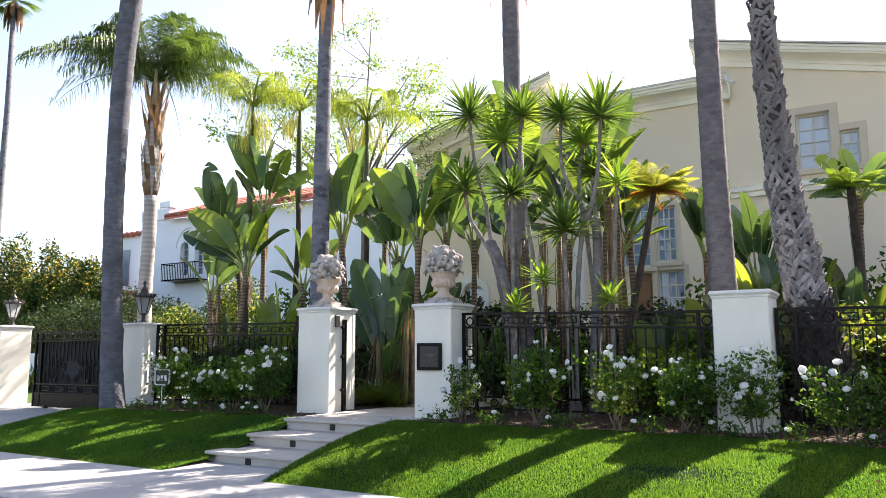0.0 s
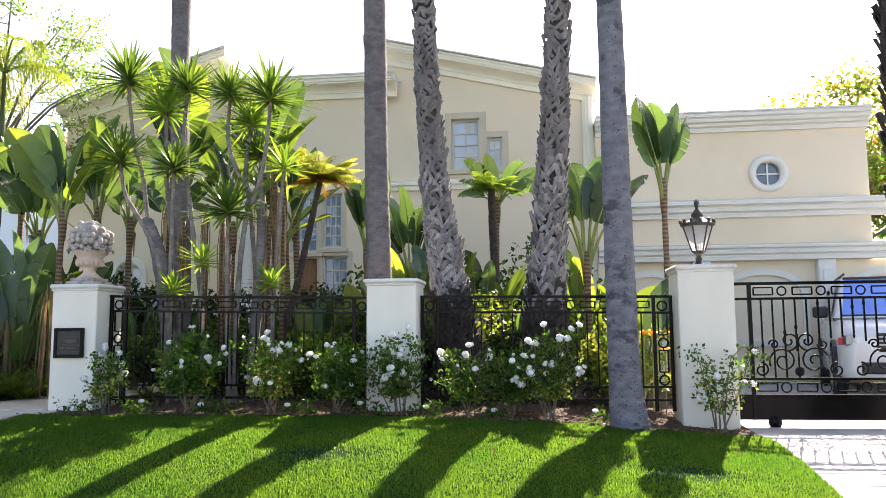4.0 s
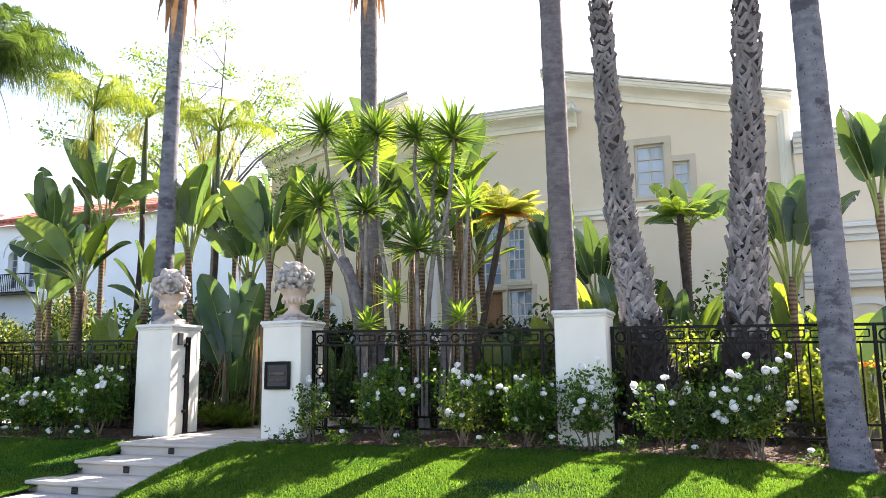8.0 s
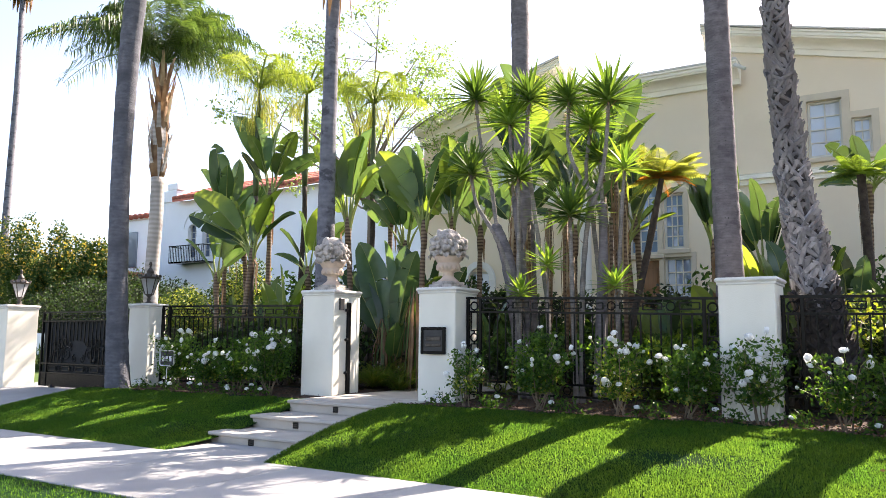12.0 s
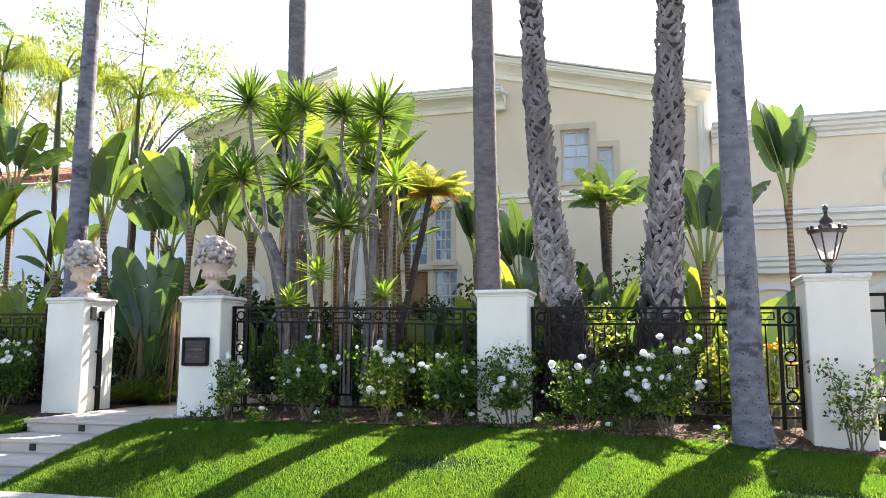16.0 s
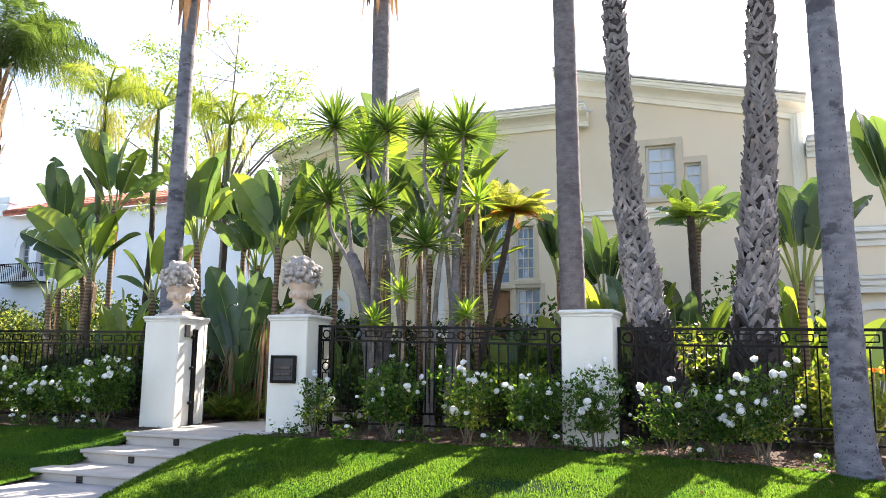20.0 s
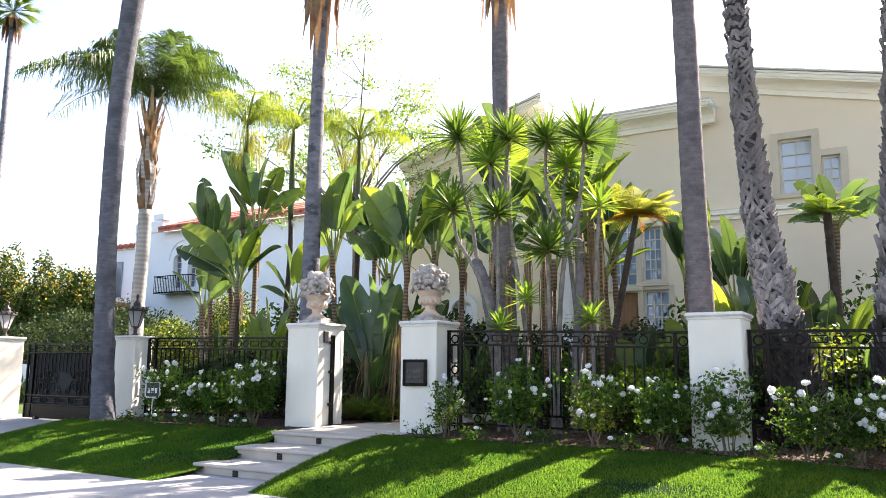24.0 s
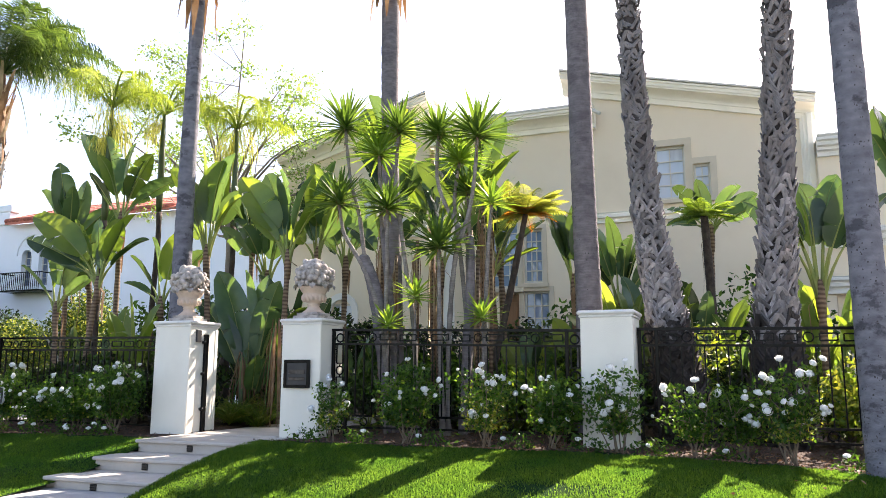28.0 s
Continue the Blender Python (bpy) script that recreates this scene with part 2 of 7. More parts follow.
    sword_light=mat("yucca_light_leaf", (0.10, 0.20, 0.035), (0.15, 0.26, 0.05), 3, 0.42, 0, 30, leaf=0.36, random=0.4),
    frond=mat("palm_frond", (0.036, 0.080, 0.024), (0.070, 0.125, 0.040), 3, 0.30, 0, 30, leaf=0.33, random=0.7, spec=0.6),
    frond_yellow=mat("yellow_green_frond", (0.13, 0.19, 0.04), (0.20, 0.26, 0.06), 3, 0.5, 0, 30, through_tint=(1.9, 1.8, 0.7), leaf=0.5, random=0.5),
    bloom_yellow=mat("yellow_flower_spray", (0.52, 0.52, 0.12), (0.66, 0.66, 0.20), 3, 0.7, 0, 30, through_tint=(1.4, 1.3, 0.8), leaf=0.4, random=0.4),
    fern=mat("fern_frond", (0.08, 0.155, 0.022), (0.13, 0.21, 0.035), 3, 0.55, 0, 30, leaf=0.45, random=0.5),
    # lighter copy of the fern frond: sunlight is put into its colour
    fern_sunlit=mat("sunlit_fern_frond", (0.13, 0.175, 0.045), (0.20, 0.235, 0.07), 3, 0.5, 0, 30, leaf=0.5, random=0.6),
    fern_gold=mat("dying_fern_frond", (0.36, 0.18, 0.04), (0.46, 0.28, 0.07), 3, 0.7, 0, 30, through_tint=(1.9, 1.4, 0.7), leaf=0.6, random=0.5),
    fern_trunk=mat("fern_trunk", (0.035, 0.026, 0.021), (0.075, 0.058, 0.046), 12, 0.95, 0.8, 40),
    rose_leaf=mat("rose_leaf", (0.022, 0.070, 0.015), (0.060, 0.130, 0.022), 3, 0.5, 0, 30, leaf=0.52, random=0.8, spec=0.25),
    # yellow-green copy of the rose leaf: sun through it is put into colour
    rose_yellow=mat("sunlit_rose_leaf", (0.17, 0.235, 0.03), (0.30, 0.32, 0.05), 3, 0.5, 0, 30, through_tint=(1.8, 1.6, 0.8), leaf=0.35, random=0.6),
    rose_cane=mat("rose_cane", (0.14, 0.11, 0.07), (0.22, 0.17, 0.12), 6, 0.85, 0.3, 50),
    petal=mat("white_petal", (0.93, 0.93, 0.92), (0.90, 0.91, 0.90), 3, 0.6, 0, 30, leaf=0.5, random=0.04, through_tint=(1.0, 1.0, 0.98)),
    # near-black leaf: the shade it stands in is put into the colour
    understory=mat("shade_darkened_leaf", (0.012, 0.022, 0.010), (0.026, 0.034, 0.016), 1.2, 0.6, 0, 30, leaf=0.06, random=0.7, spec=0.2),
    hedge=mat("hedge_leaf", (0.022, 0.052, 0.014), (0.045, 0.085, 0.022), 1.2, 0.6, 0, 30, leaf=0.2, random=0.5, spec=0.12),
    # golden copy of the hedge leaf: sunlight is put into its colour
    hedge_warm=mat("sunlit_hedge_leaf", (0.17, 0.18, 0.035), (0.26, 0.21, 0.05), 1.2, 0.5, 0, 30, leaf=0.4, random=0.6),
    tree_leaf=mat("pale_tree_leaf", (0.12, 0.19, 0.04), (0.19, 0.27, 0.07), 1.2, 0.5, 0, 30, through_tint=(1.6, 1.7, 0.9), leaf=0.5, random=0.5),
    branch=mat("tree_branch", (0.16, 0.13, 0.10), (0.25, 0.21, 0.17), 6, 0.9, 0.5, 40),
    white_wall=mat("neighbour_white_wall", (0.84, 0.86, 0.88), (0.79, 0.81, 0.83), 0.6, 0.85, 0.1, 40),
    tile=mat("clay_roof_tile", (0.42, 0.13, 0.08), (0.30, 0.09, 0.06), 4, 0.85, 0.2, 40, random=0.4),
    wood=mat("stained_wood_door", (0.30, 0.15, 0.07), (0.22, 0.11, 0.05), 4, 0.5, 0.15, 30, stretch=(6, 6, 0.6)),
    drape=mat("pale_curtain", (0.62, 0.66, 0.72), (0.50, 0.54, 0.60), 2, 0.9, 0.1, 20, stretch=(6, 1, 0.5)),
    dark=mat("unlit_interior", (0.025, 0.025, 0.027), (0.045, 0.043, 0.042), 1.5, 0.9, 0),
    roof=mat("pale_roofing", (0.60, 0.57, 0.51), (0.68, 0.65, 0.59), 2, 0.95, 0.4, 50),
    brass=mat("step_light_grille", (0.03, 0.028, 0.026), (0.05, 0.045, 0.04), 20, 0.5, 0.1, metal=0.5),
    paint=mat("white_car_paint", (0.74, 0.74, 0.74), (0.72, 0.72, 0.72), 1, 0.22, 0, coat=0.6),
    tyre=mat("tyre_rubber", (0.02, 0.02, 0.02), (0.03, 0.03, 0.03), 8, 0.9, 0.3),
    rim=mat("alloy_rim", (0.35, 0.35, 0.36), (0.5, 0.5, 0.5), 5, 0.3, 0, metal=0.9),
    plastic=mat("black_plastic", (0.02, 0.02, 0.022), (0.03, 0.03, 0.03), 8, 0.45, 0.05),
    shade=mat("blue_sunshade", (0.10, 0.22, 0.62), (0.16, 0.30, 0.72), 2.5, 0.35, 0.1, metal=0.2),
    red=mat("red_lamp_lens", (0.5, 0.03, 0.03), (0.45, 0.03, 0.03), 5, 0.3, 0),
    white=mat("white_sign_face", (0.75, 0.75, 0.75), (0.7, 0.7, 0.7), 5, 0.5, 0),
    blossom=mat("orange_blossom", (0.75, 0.38, 0.03), (0.80, 0.30, 0.03), 5, 0.6, 0, through_tint=(1.1, 1.0, 0.8), leaf=0.3, random=0.3),
    pane_dark=glass_mat("dim_window_glass", (0.10, 0.13, 0.18), dark=True),
    # opaque panes: blue and pale sky reflection is put into the base colour
    pane_blue=glass_mat("sky_tinted_glass", (0.20, 0.28, 0.42), dark=True),
    pane=glass_mat("window_glass", (0.52, 0.59, 0.67), dark=True),
    lamp_glass=mat("dusty_lantern_glass", (0.55, 0.56, 0.57), (0.45, 0.46, 0.47), 4, 0.15, 0, leaf=0.5, random=0.03, through_tint=(1.0, 1.0, 1.0), whole=True),
)
M["pane"].node_tree.nodes["Principled BSDF"].inputs["Roughness"].default_value = 0.05


# ---- mesh tools ----
class Geo:
    """Collects vertices and faces of one part."""

    def __init__(self):
        self.v, self.f = [], []

    def add(self, verts, faces):
        k = len(self.v)
        self.v.extend(tuple(p) for p in verts)
        self.f.extend(tuple(i + k for i in q) for q in faces)
        return self

    def box(self, x0, y0, z0, x1, y1, z1, m=None, taper=0.0):
        """A box; taper draws the top in."""
        t = taper
        c = [(x0, y0, z0), (x1, y0, z0), (x1, y1, z0), (x0, y1, z0), (x0 + t, y0 + t, z1), (x1 - t, y0 + t, z1), (x1 - t, y1 - t, z1), (x0 + t, y1 - t, z1)]
        if m:
            c = [m @ Vector(p) for p in c]
        return self.add(c, [(0, 3, 2, 1), (4, 5, 6, 7), (0, 1, 5, 4), (1, 2, 6, 5), (2, 3, 7, 6), (3, 0, 4, 7)])

    def soft_box(self, x0, y0, z0, x1, y1, z1, b=0.01, m=None):
        """A box with chamfered edges all round."""
        v, f = [], []
        for sx in (0, 1):
            for sy in (0, 1):
                for sz in (0, 1):
                    p = ((x0, x1)[sx], (y0, y1)[sy], (z0, z1)[sz])
                    q = ((x0 + b, x1 - b)[sx], (y0 + b, y1 - b)[sy], (z0 + b, z1 - b)[sz])
                    v += [(p[0], q[1], q[2]), (q[0], p[1], q[2]), (q[0], q[1], p[2])]
        i = lambda sx, sy, sz, k: 3 * (4 * sx + 2 * sy + sz) + k
        for s in (0, 1):
            f += [(i(s, 0, 0, 0), i(s, 1, 0, 0), i(s, 1, 1, 0), i(s, 0, 1, 0)), (i(0, s, 0, 1), i(1, s, 0, 1), i(1, s, 1, 1), i(0, s, 1, 1)),
                  (i(0, 0, s, 2), i(1, 0, s, 2), i(1, 1, s, 2), i(0, 1, s, 2))]
            for r in (0, 1):
                f += [(i(s, r, 0, 0), i(s, r, 1, 0), i(s, r, 1, 1), i(s, r, 0, 1)), (i(s, 0, r, 0), i(s, 1, r, 0), i(s, 1, r, 2), i(s, 0, r, 2)),
                      (i(0, s, r, 1), i(1, s, r, 1), i(1, s, r, 2), i(0, s, r, 2))]
        for sx in (0, 1):
            for sy in (0, 1):
                for sz in (0, 1):
                    f.append((i(sx, sy, sz, 0), i(sx, sy, sz, 1), i(sx, sy, sz, 2)))
        if m:
            v = [m @ Vector(p) for p in v]
        return self.add(v, f)

    def tube(self, path, radii, n=8, cap=True):
        """A tube along points, with a radius at each."""
        path = [Vector(p) for p in path]
        if not hasattr(radii, "__len__"):
            radii = [radii] * len(path)
        k = len(path)
        v = []
        side = None
        for j, p in enumerate(path):
            d = (path[min(j + 1, k - 1)] - path[max(j - 1, 0)]).normalized()
            if side is None:
                side = d.orthogonal().normalized()
            side = (side - d * side.dot(d)).normalized()
            up = d.cross(side)
            for s in range(n):
                a = 2 * math.pi * s / n
                v.append(p + (side * math.cos(a) + up * math.sin(a)) * radii[j])
        f = [(j * n + s, j * n + (s + 1) % n, (j + 1) * n + (s + 1) % n, (j + 1) * n + s) for j in range(k - 1) for s in range(n)]
        if cap:
            f += [tuple(range(n - 1, -1, -1)), tuple(range((k - 1) * n, k * n))]
        return self.add(v, f)

    def lathe(self, profile, n=20, at=(0, 0, 0), m=None, cap=True):
        """A turned shape from (radius, height) rows."""
        v = [Vector((at[0] + r * math.cos(2 * math.pi * s / n), at[1] + r * math.sin(2 * math.pi * s / n), at[2] + z)) for r, z in profile for s in range(n)]
        if m:
            v = [m @ p for p in v]
        k = len(profile)
        f = [(j * n + s, j * n + (s + 1) % n, (j + 1) * n + (s + 1) % n, (j + 1) * n + s) for j in range(k - 1) for s in range(n)]
        if cap:
            f += [tuple(range(n - 1, -1, -1)), tuple(range((k - 1) * n, k * n))]
        return self.add(v, f)

    def ball(self, c, r, n=8, k=6, m=None):
        """An ellipsoid; r is a triple."""
        v = [(c[0], c[1], c[2] - r[2])]
        for j in range(1, k):
            b = math.pi * j / k
            for s in range(n):
                a = 2 * math.pi * s / n
                v.append((c[0] + r[0] * math.sin(b) * math.cos(a), c[1] + r[1] * math.sin(b) * math.sin(a), c[2] - r[2] * math.cos(b)))
        v.append((c[0], c[1], c[2] + r[2]))
        f = [(0, 1 + (s + 1) % n, 1 + s) for s in range(n)]
        f += [(1 + j * n + s, 1 + j * n + (s + 1) % n, 1 + (j + 1) * n + (s + 1) % n, 1 + (j + 1) * n + s) for j in range(k - 2) for s in range(n)]
        t = len(v) - 1
        f += [(t, 1 + (k - 2) * n + s, 1 + (k - 2) * n + (s + 1) % n) for s in range(n)]
        if m:
            v = [m @ Vector(p) for p in v]
        return self.add(v, f)

    def ring(self, c, r, w, axis="y", n=16, s=5):
        """A round bar bent to a ring, facing along an axis."""
        pts = []
        for j in range(n + 1):
            a = 2 * math.pi * j / n
            o = {"y": (math.cos(a), 0, math.sin(a)), "x": (0, math.cos(a), math.sin(a)), "z": (math.cos(a), math.sin(a), 0)}[axis]
            pts.append((c[0] + r * o[0], c[1] + r * o[1], c[2] + r * o[2]))
        return self.tube(pts, w, s, cap=False)

    def ribbon(self, path, widths, side, fold=0.0):
        """A flat strip along points; side is the direction of its width, fold lifts the edges."""
        v, f = [], []
        for p, w in zip(path, widths):
            p, s = Vector(p), Vector(side)
            v += [p - s * w + Vector((0, 0, fold * w)), p, p + s * w + Vector((0, 0, fold * w))]
        for j in range(len(path) - 1):
            a = 3 * j
            f += [(a, a + 1, a + 4, a + 3), (a + 1, a + 2, a + 5, a + 4)]
        return self.add(v, f)

    def prism(self, outline, y0, y1):
        """An outline of (x, z) pushed from y0 to y1."""
        n = len(outline)
        v = [(x, y0, z) for x, z in outline] + [(x, y1, z) for x, z in outline]
        return self.add(v, [tuple(range(n)), tuple(range(2 * n - 1, n - 1, -1))] + [(i, i + n, (i + 1) % n + n, (i + 1) % n) for i in range(n)])

    def weld(self):
        """Joins vertices that lie in one place."""
        seen, to = {}, []
        v = []
        for p in self.v:
            k = tuple(round(c, 4) for c in p)
            if k not in seen:
                seen[k] = len(v)
                v.append(p)
            to.append(seen[k])
        self.v = v
        self.f = [tuple(to[i] for i in q) for q in self.f]
        return self

    def mesh(self, name, material, smooth=False):
        me = bpy.data.meshes.new(name)
        me.from_pydata([tuple(p) for p in self.v], [], self.f)
        me.materials.append(material)
        if smooth:
            me.polygons.foreach_set("use_smooth", [True] * len(me.polygons))
        me.update()
        return me


def thing(name, at, label, category, group="", turn=0, kind=""):
    ob = new(name)
    ob.matrix_basis = pose(*at, 0, 0, turn)
    return tagged(ob, label, category, group, kind)


def part(name, geo, material, parent, label="", smooth=False, m=None):
    """Links a mesh as one object under a thing or a part."""
    me = geo.mesh(name, material, smooth) if isinstance(geo, Geo) else geo
    ob = new(name, me)
    ob.parent = parent
    if m is not None:
        ob.matrix_basis = m
    return tagged(ob, label)


def solid(name, geo, material, label="", category="", kind="", smooth=False):
    return tagged(new(name, geo.mesh(name, material, smooth)), label, category, "", kind)


def arrays_mesh(name, verts, quads, material, smooth=False):
    """A mesh from arrays, for what nobody could count."""
    me = bpy.data.meshes.new(name)
    me.vertices.add(len(verts))
    me.vertices.foreach_set("co", np.asarray(verts, np.float32).ravel())
    k = quads.shape[1]
    me.loops.add(quads.size)
    me.loops.foreach_set("vertex_index", quads.astype(np.int32).ravel())
    me.polygons.add(len(quads))
    me.polygons.foreach_set("loop_start", np.arange(0, quads.size, k, dtype=np.int32))
    me.materials.append(material)
    me.update(calc_edges=True)
    if smooth:
        me.polygons.foreach_set("use_smooth", [True] * len(me.polygons))
    return me


def scatter_leaves(name, places, size, material, rng, aspect=0.45, droop=0.0, spread=1.0):
    """Small pointed leaves, one at each place, turned by chance."""
    n = len(places)
    d = rng.normal(size=(n, 3))
    d[:, 2] = d[:, 2] * spread - droop
    d /= np.linalg.norm(d, axis=1)[:, None]
    o = rng.normal(size=(n, 3))
    s = np.cross(d, o)
    s /= np.linalg.norm(s, axis=1)[:, None] + 1e-9
    l = size * rng.uniform(0.6, 1.3, (n, 1))
    w = l * aspect * 0.5
    nrm = np.cross(d, s)
    p = np.asarray(places)
    v = np.stack([p, p + d * l * 0.5 + s * w + nrm * l * 0.08, p + d * l, p + d * l * 0.5 - s * w + nrm * l * 0.08], 1).reshape(-1, 3)
    q = np.arange(4 * n).reshape(n, 4)
    return arrays_mesh(name, v, q, material)


# ---- levels of the ground ----
def top_z(x):
    return float(np.interp(x, [-13, -10, -6.6, -2, 0, 4.5, 6, 7.2, 8.4, 9], [0.3, 0.36, 0.54, 0.57, 0.585, 0.595, 0.55, 0.47, 0.40, 0.38]))


def lawn_z(x, y):
    s = min(max((y + 2.97) / 2.39, 0.0), 1.0)
    power = 1.7 if x > -1 else 1.15
    dip = 0.10 * math.exp(-((x + 1.5) / 0.5) ** 2) * math.sin(math.pi * s) if x < -1 else 0.0
    return 0.15 + (top_z(x) - 0.15) * (1 - (1 - s) ** power) - dip


def drive_z(y):
    return float(np.interp(y, [-2.97, 0.4, 20], [0.15, 0.38, 0.40]))


def sheet(name, xs, ys, fn, material, label, category="", kind="structure", hole=None):
    """A ground surface over a grid, with skirts down to the base level."""
    g = Geo()
    nx, ny = len(xs), len(ys)
    g.v = [(x, y, fn(x, y)) for y in ys for x in xs]
    g.f = [(j * nx + i, j * nx + i + 1, (j + 1) * nx + i + 1, (j + 1) * nx + i) for j in range(ny - 1) for i in range(nx - 1)
           if not (hole and hole(0.5 * (xs[i] + xs[i + 1]), 0.5 * (ys[j] + ys[j + 1])))]
    return solid(name, g, material, label, category, kind, smooth=True)


# one sheet to the horizon
g = Geo()
g.v = [(-900, -900, -0.03), (900, -900, -0.03), (900, 900, -0.03), (-900, 900, -0.03)]
g.f = [(0, 1, 2, 3)]
solid("ground", g, M["turf"], "wide grassy ground reaching the horizon", "ground", "structure")
# street out of view; its pale surface brightens the shaded house front
g = Geo().box(-120, -15.0, -0.2, 120, -6.45, 0.0)
solid("road", g, M["asphalt"], "pale unseen residential street, lightened to bounce sunlight", "road", "structure")
kerb = Geo()
for k in range(40):
    kerb.soft_box(-60 + 3 * k, -6.45, -0.1, -57.006 + 3 * k, -6.28, 0.15, 0.015)
solid("trim_kerb", kerb, M["concrete"], "pale concrete kerb along the street", "kerb", "structure")
far = Geo().box(-120, -40, -0.1, 120, -15.0, 0.12)
solid("ground_across_street", far, M["turf"], "grass verge across the street", "ground", "structure")

# turf banks
LX = np.concatenate([np.arange(-6.6, -1.55, 0.15), [-1.44]])
RX = np.concatenate([np.arange(0.10, 8.35, 0.15), [8.40]])
LY = np.arange(-2.97, -0.40, 0.11)
lawn_left = sheet("lawn_west", LX, LY, lambda x, y: lawn_z(x, y) + 0.012 * noise.noise((x * 2, y * 2, 0)), M["turf"], "closely mown green lawn bank in dappled sun", "lawn")
lawn_right = sheet("lawn_east", RX, LY, lambda x, y: lawn_z(x, y) + 0.012 * noise.noise((x * 2, y * 2, 0)) - (0.02 if x < 0.16 else 0), M["turf"], "bright green lawn bank with a small worn patch", "lawn")
parkway = sheet("parkway", np.arange(-14, 9, 0.5), np.linspace(-6.28, -4.86, 5), lambda x, y: 0.14, M["turf"], "narrow grass strip between sidewalk and kerb", "lawn")

# planting soil behind the lawn and inside the fence
BX = np.arange(-6.6, 8.45, 0.15)
BY = np.concatenate([np.arange(-0.60, 1.2, 0.12), np.arange(1.3, 8.6, 0.5)])


def bed_z(x, y):
    base = top_z(x) - 0.012 + 0.05 * max(0, min(1, (y + 0.2)))
    if -1.46 < x < 0.02:
        return 0.555 if y > -0.5 else 0.45
    return base + 0.022 * noise.noise((x * 4, y * 4, 3)) + 0.02 * noise.noise((x * 1.3, y * 1.3, 7))


sheet("planting_bed", BX, BY, bed_z, M["soil"], "dark mulched planting bed with fallen leaves", "soil")

# driveways
drv = Geo()
ys = np.linspace(-2.97, 8.5, 24)
for y0, y1 in zip(ys[:-1], ys[1:]):
    a, b = drive_z(y0) - 0.02, drive_z(y1) - 0.02
    drv.add([(8.40, y0, a), (20, y0, a), (20, y1, b), (8.40, y1, b), (8.40, y0, -0.05), (20, y0, -0.05)], [(0, 1, 2, 3), (0, 4, 5, 1)])
drive = solid("driveway_east", drv, M["concrete"], "grey sand joints under a paved stone driveway", "driveway", "structure")
drv = Geo()
ys = np.linspace(-2.97, 12, 24)
for y0, y1 in zip(ys[:-1], ys[1:]):
    a, b = drive_z(y0), drive_z(y1)
    drv.add([(-11.1, y0, a), (-6.6, y0, a), (-6.6, y1, b), (-11.1, y1, b)], [(0, 1, 2, 3)])
solid("driveway_west", drv, M["concrete"], "pale concrete driveway apron leading to a closed gate", "driveway", "structure")

# front walk from steps to sidewalk and through the gateway
walkway = Geo().soft_box(-1.75, -2.969, 0.0, 0.14, -1.6, 0.149, 0.006)
solid("path_foot", walkway, M["concrete"], "concrete path at the foot of the steps", "path", "structure")
garden_path = Geo().soft_box(-1.40, 0.0, 0.3, -0.02, 6.5, 0.598, 0.008)
solid("path_garden", garden_path, M["stone"], "pale stone path leading into the garden", "path", "structure")

# ---- neighbour's side beyond the west drive ----
g = Geo()
g.add([(-60, -2.97, 0.15), (-11.1, -2.97, 0.15), (-11.1, 0.2, 0.30), (-60, 0.2, 0.30)], [(0, 1, 2, 3)])
g.add([(-60, 1.25, 0.30), (-11.1, 1.25, 0.30), (-11.1, 14, 0.34), (-60, 14, 0.34)], [(0, 1, 2, 3)])
solid("neighbour_lawn", g, M["turf_far"], "neighbour's flat mown lawn with sun stripes", "lawn", "structure")
g = Geo().soft_box(-60, 0.2, 0.1, -11.1, 1.25, 0.315, 0.01)
solid("path_brick", g, M["brick"], "reddish brick path beside the neighbour's lawn", "path", "structure")
g = Geo().soft_box(-60, 6.0, 0.2, -14.0, 6.25, 1.50, 0.03)
solid("wall_low", g, M["white_wall"], "low white rendered garden wall", "wall", "structure")


# ---- house ----
def wall_piece(g, x0, x1, z0, top, y, thick, openings):
    """A wall with openings cut through it; top gives the height at x."""
    cuts = sorted({x0, x1, *(o[k] for o in openings for k in (0, 1) if x0 < o[k] < x1)})
    for a, b in zip(cuts[:-1], cuts[1:]):
        holes = sorted((o[2], o[3]) for o in openings if o[0] <= a + 1e-6 and o[1] >= b - 1e-6)
        low = z0
        for h0, h1 in holes:
            if h0 > low:
                g.prism([(a, low), (b, low), (b, h0), (a, h0)], y, y + thick)
            low = h1
        g.prism([(a, low), (b, low), (b, top(b)), (a, top(a))], y, y + thick)
    g.weld()


def stepped(*steps):
    """Outline of a stepped moulding: steps of (drop, height, how far proud)."""
    out = [(0.1, 0.0)]
    for drop, high, proud in steps:
        out += [(-proud, drop), (-proud + 0.02, drop + 0.25 * high), (-proud, drop + 0.4 * high), (-proud, drop + high)]
    return out + [(0.1, steps[-1][0] + steps[-1][1])]


def coved(out, high):
    """Outline of a crown moulding: fillet, face, hollow cove and a flat band."""
    cove = [(-0.09 - (out - 0.15) * (1 - math.sin(a)), high * (0.36 + 0.36 * (1 - math.cos(a)))) for a in [math.pi / 2 * k / 7 for k in range(8)]]
    return [(0.1, 0.0), (-out, 0.0), (-out, 0.04), (-out + 0.03, 0.055), (-out + 0.03, high * 0.26), (-out + 0.055, high * 0.30), (-out + 0.055, high * 0.36)] + cove + [(-0.07, high * 0.74), (-0.07, high), (0.1, high)]


def cornice(path, y, outline):
    """One moulding with this outline between two (x, z) points."""
    n = len(outline)
    v = [(x, y + o, z - d) for x, z in path for o, d in outline]
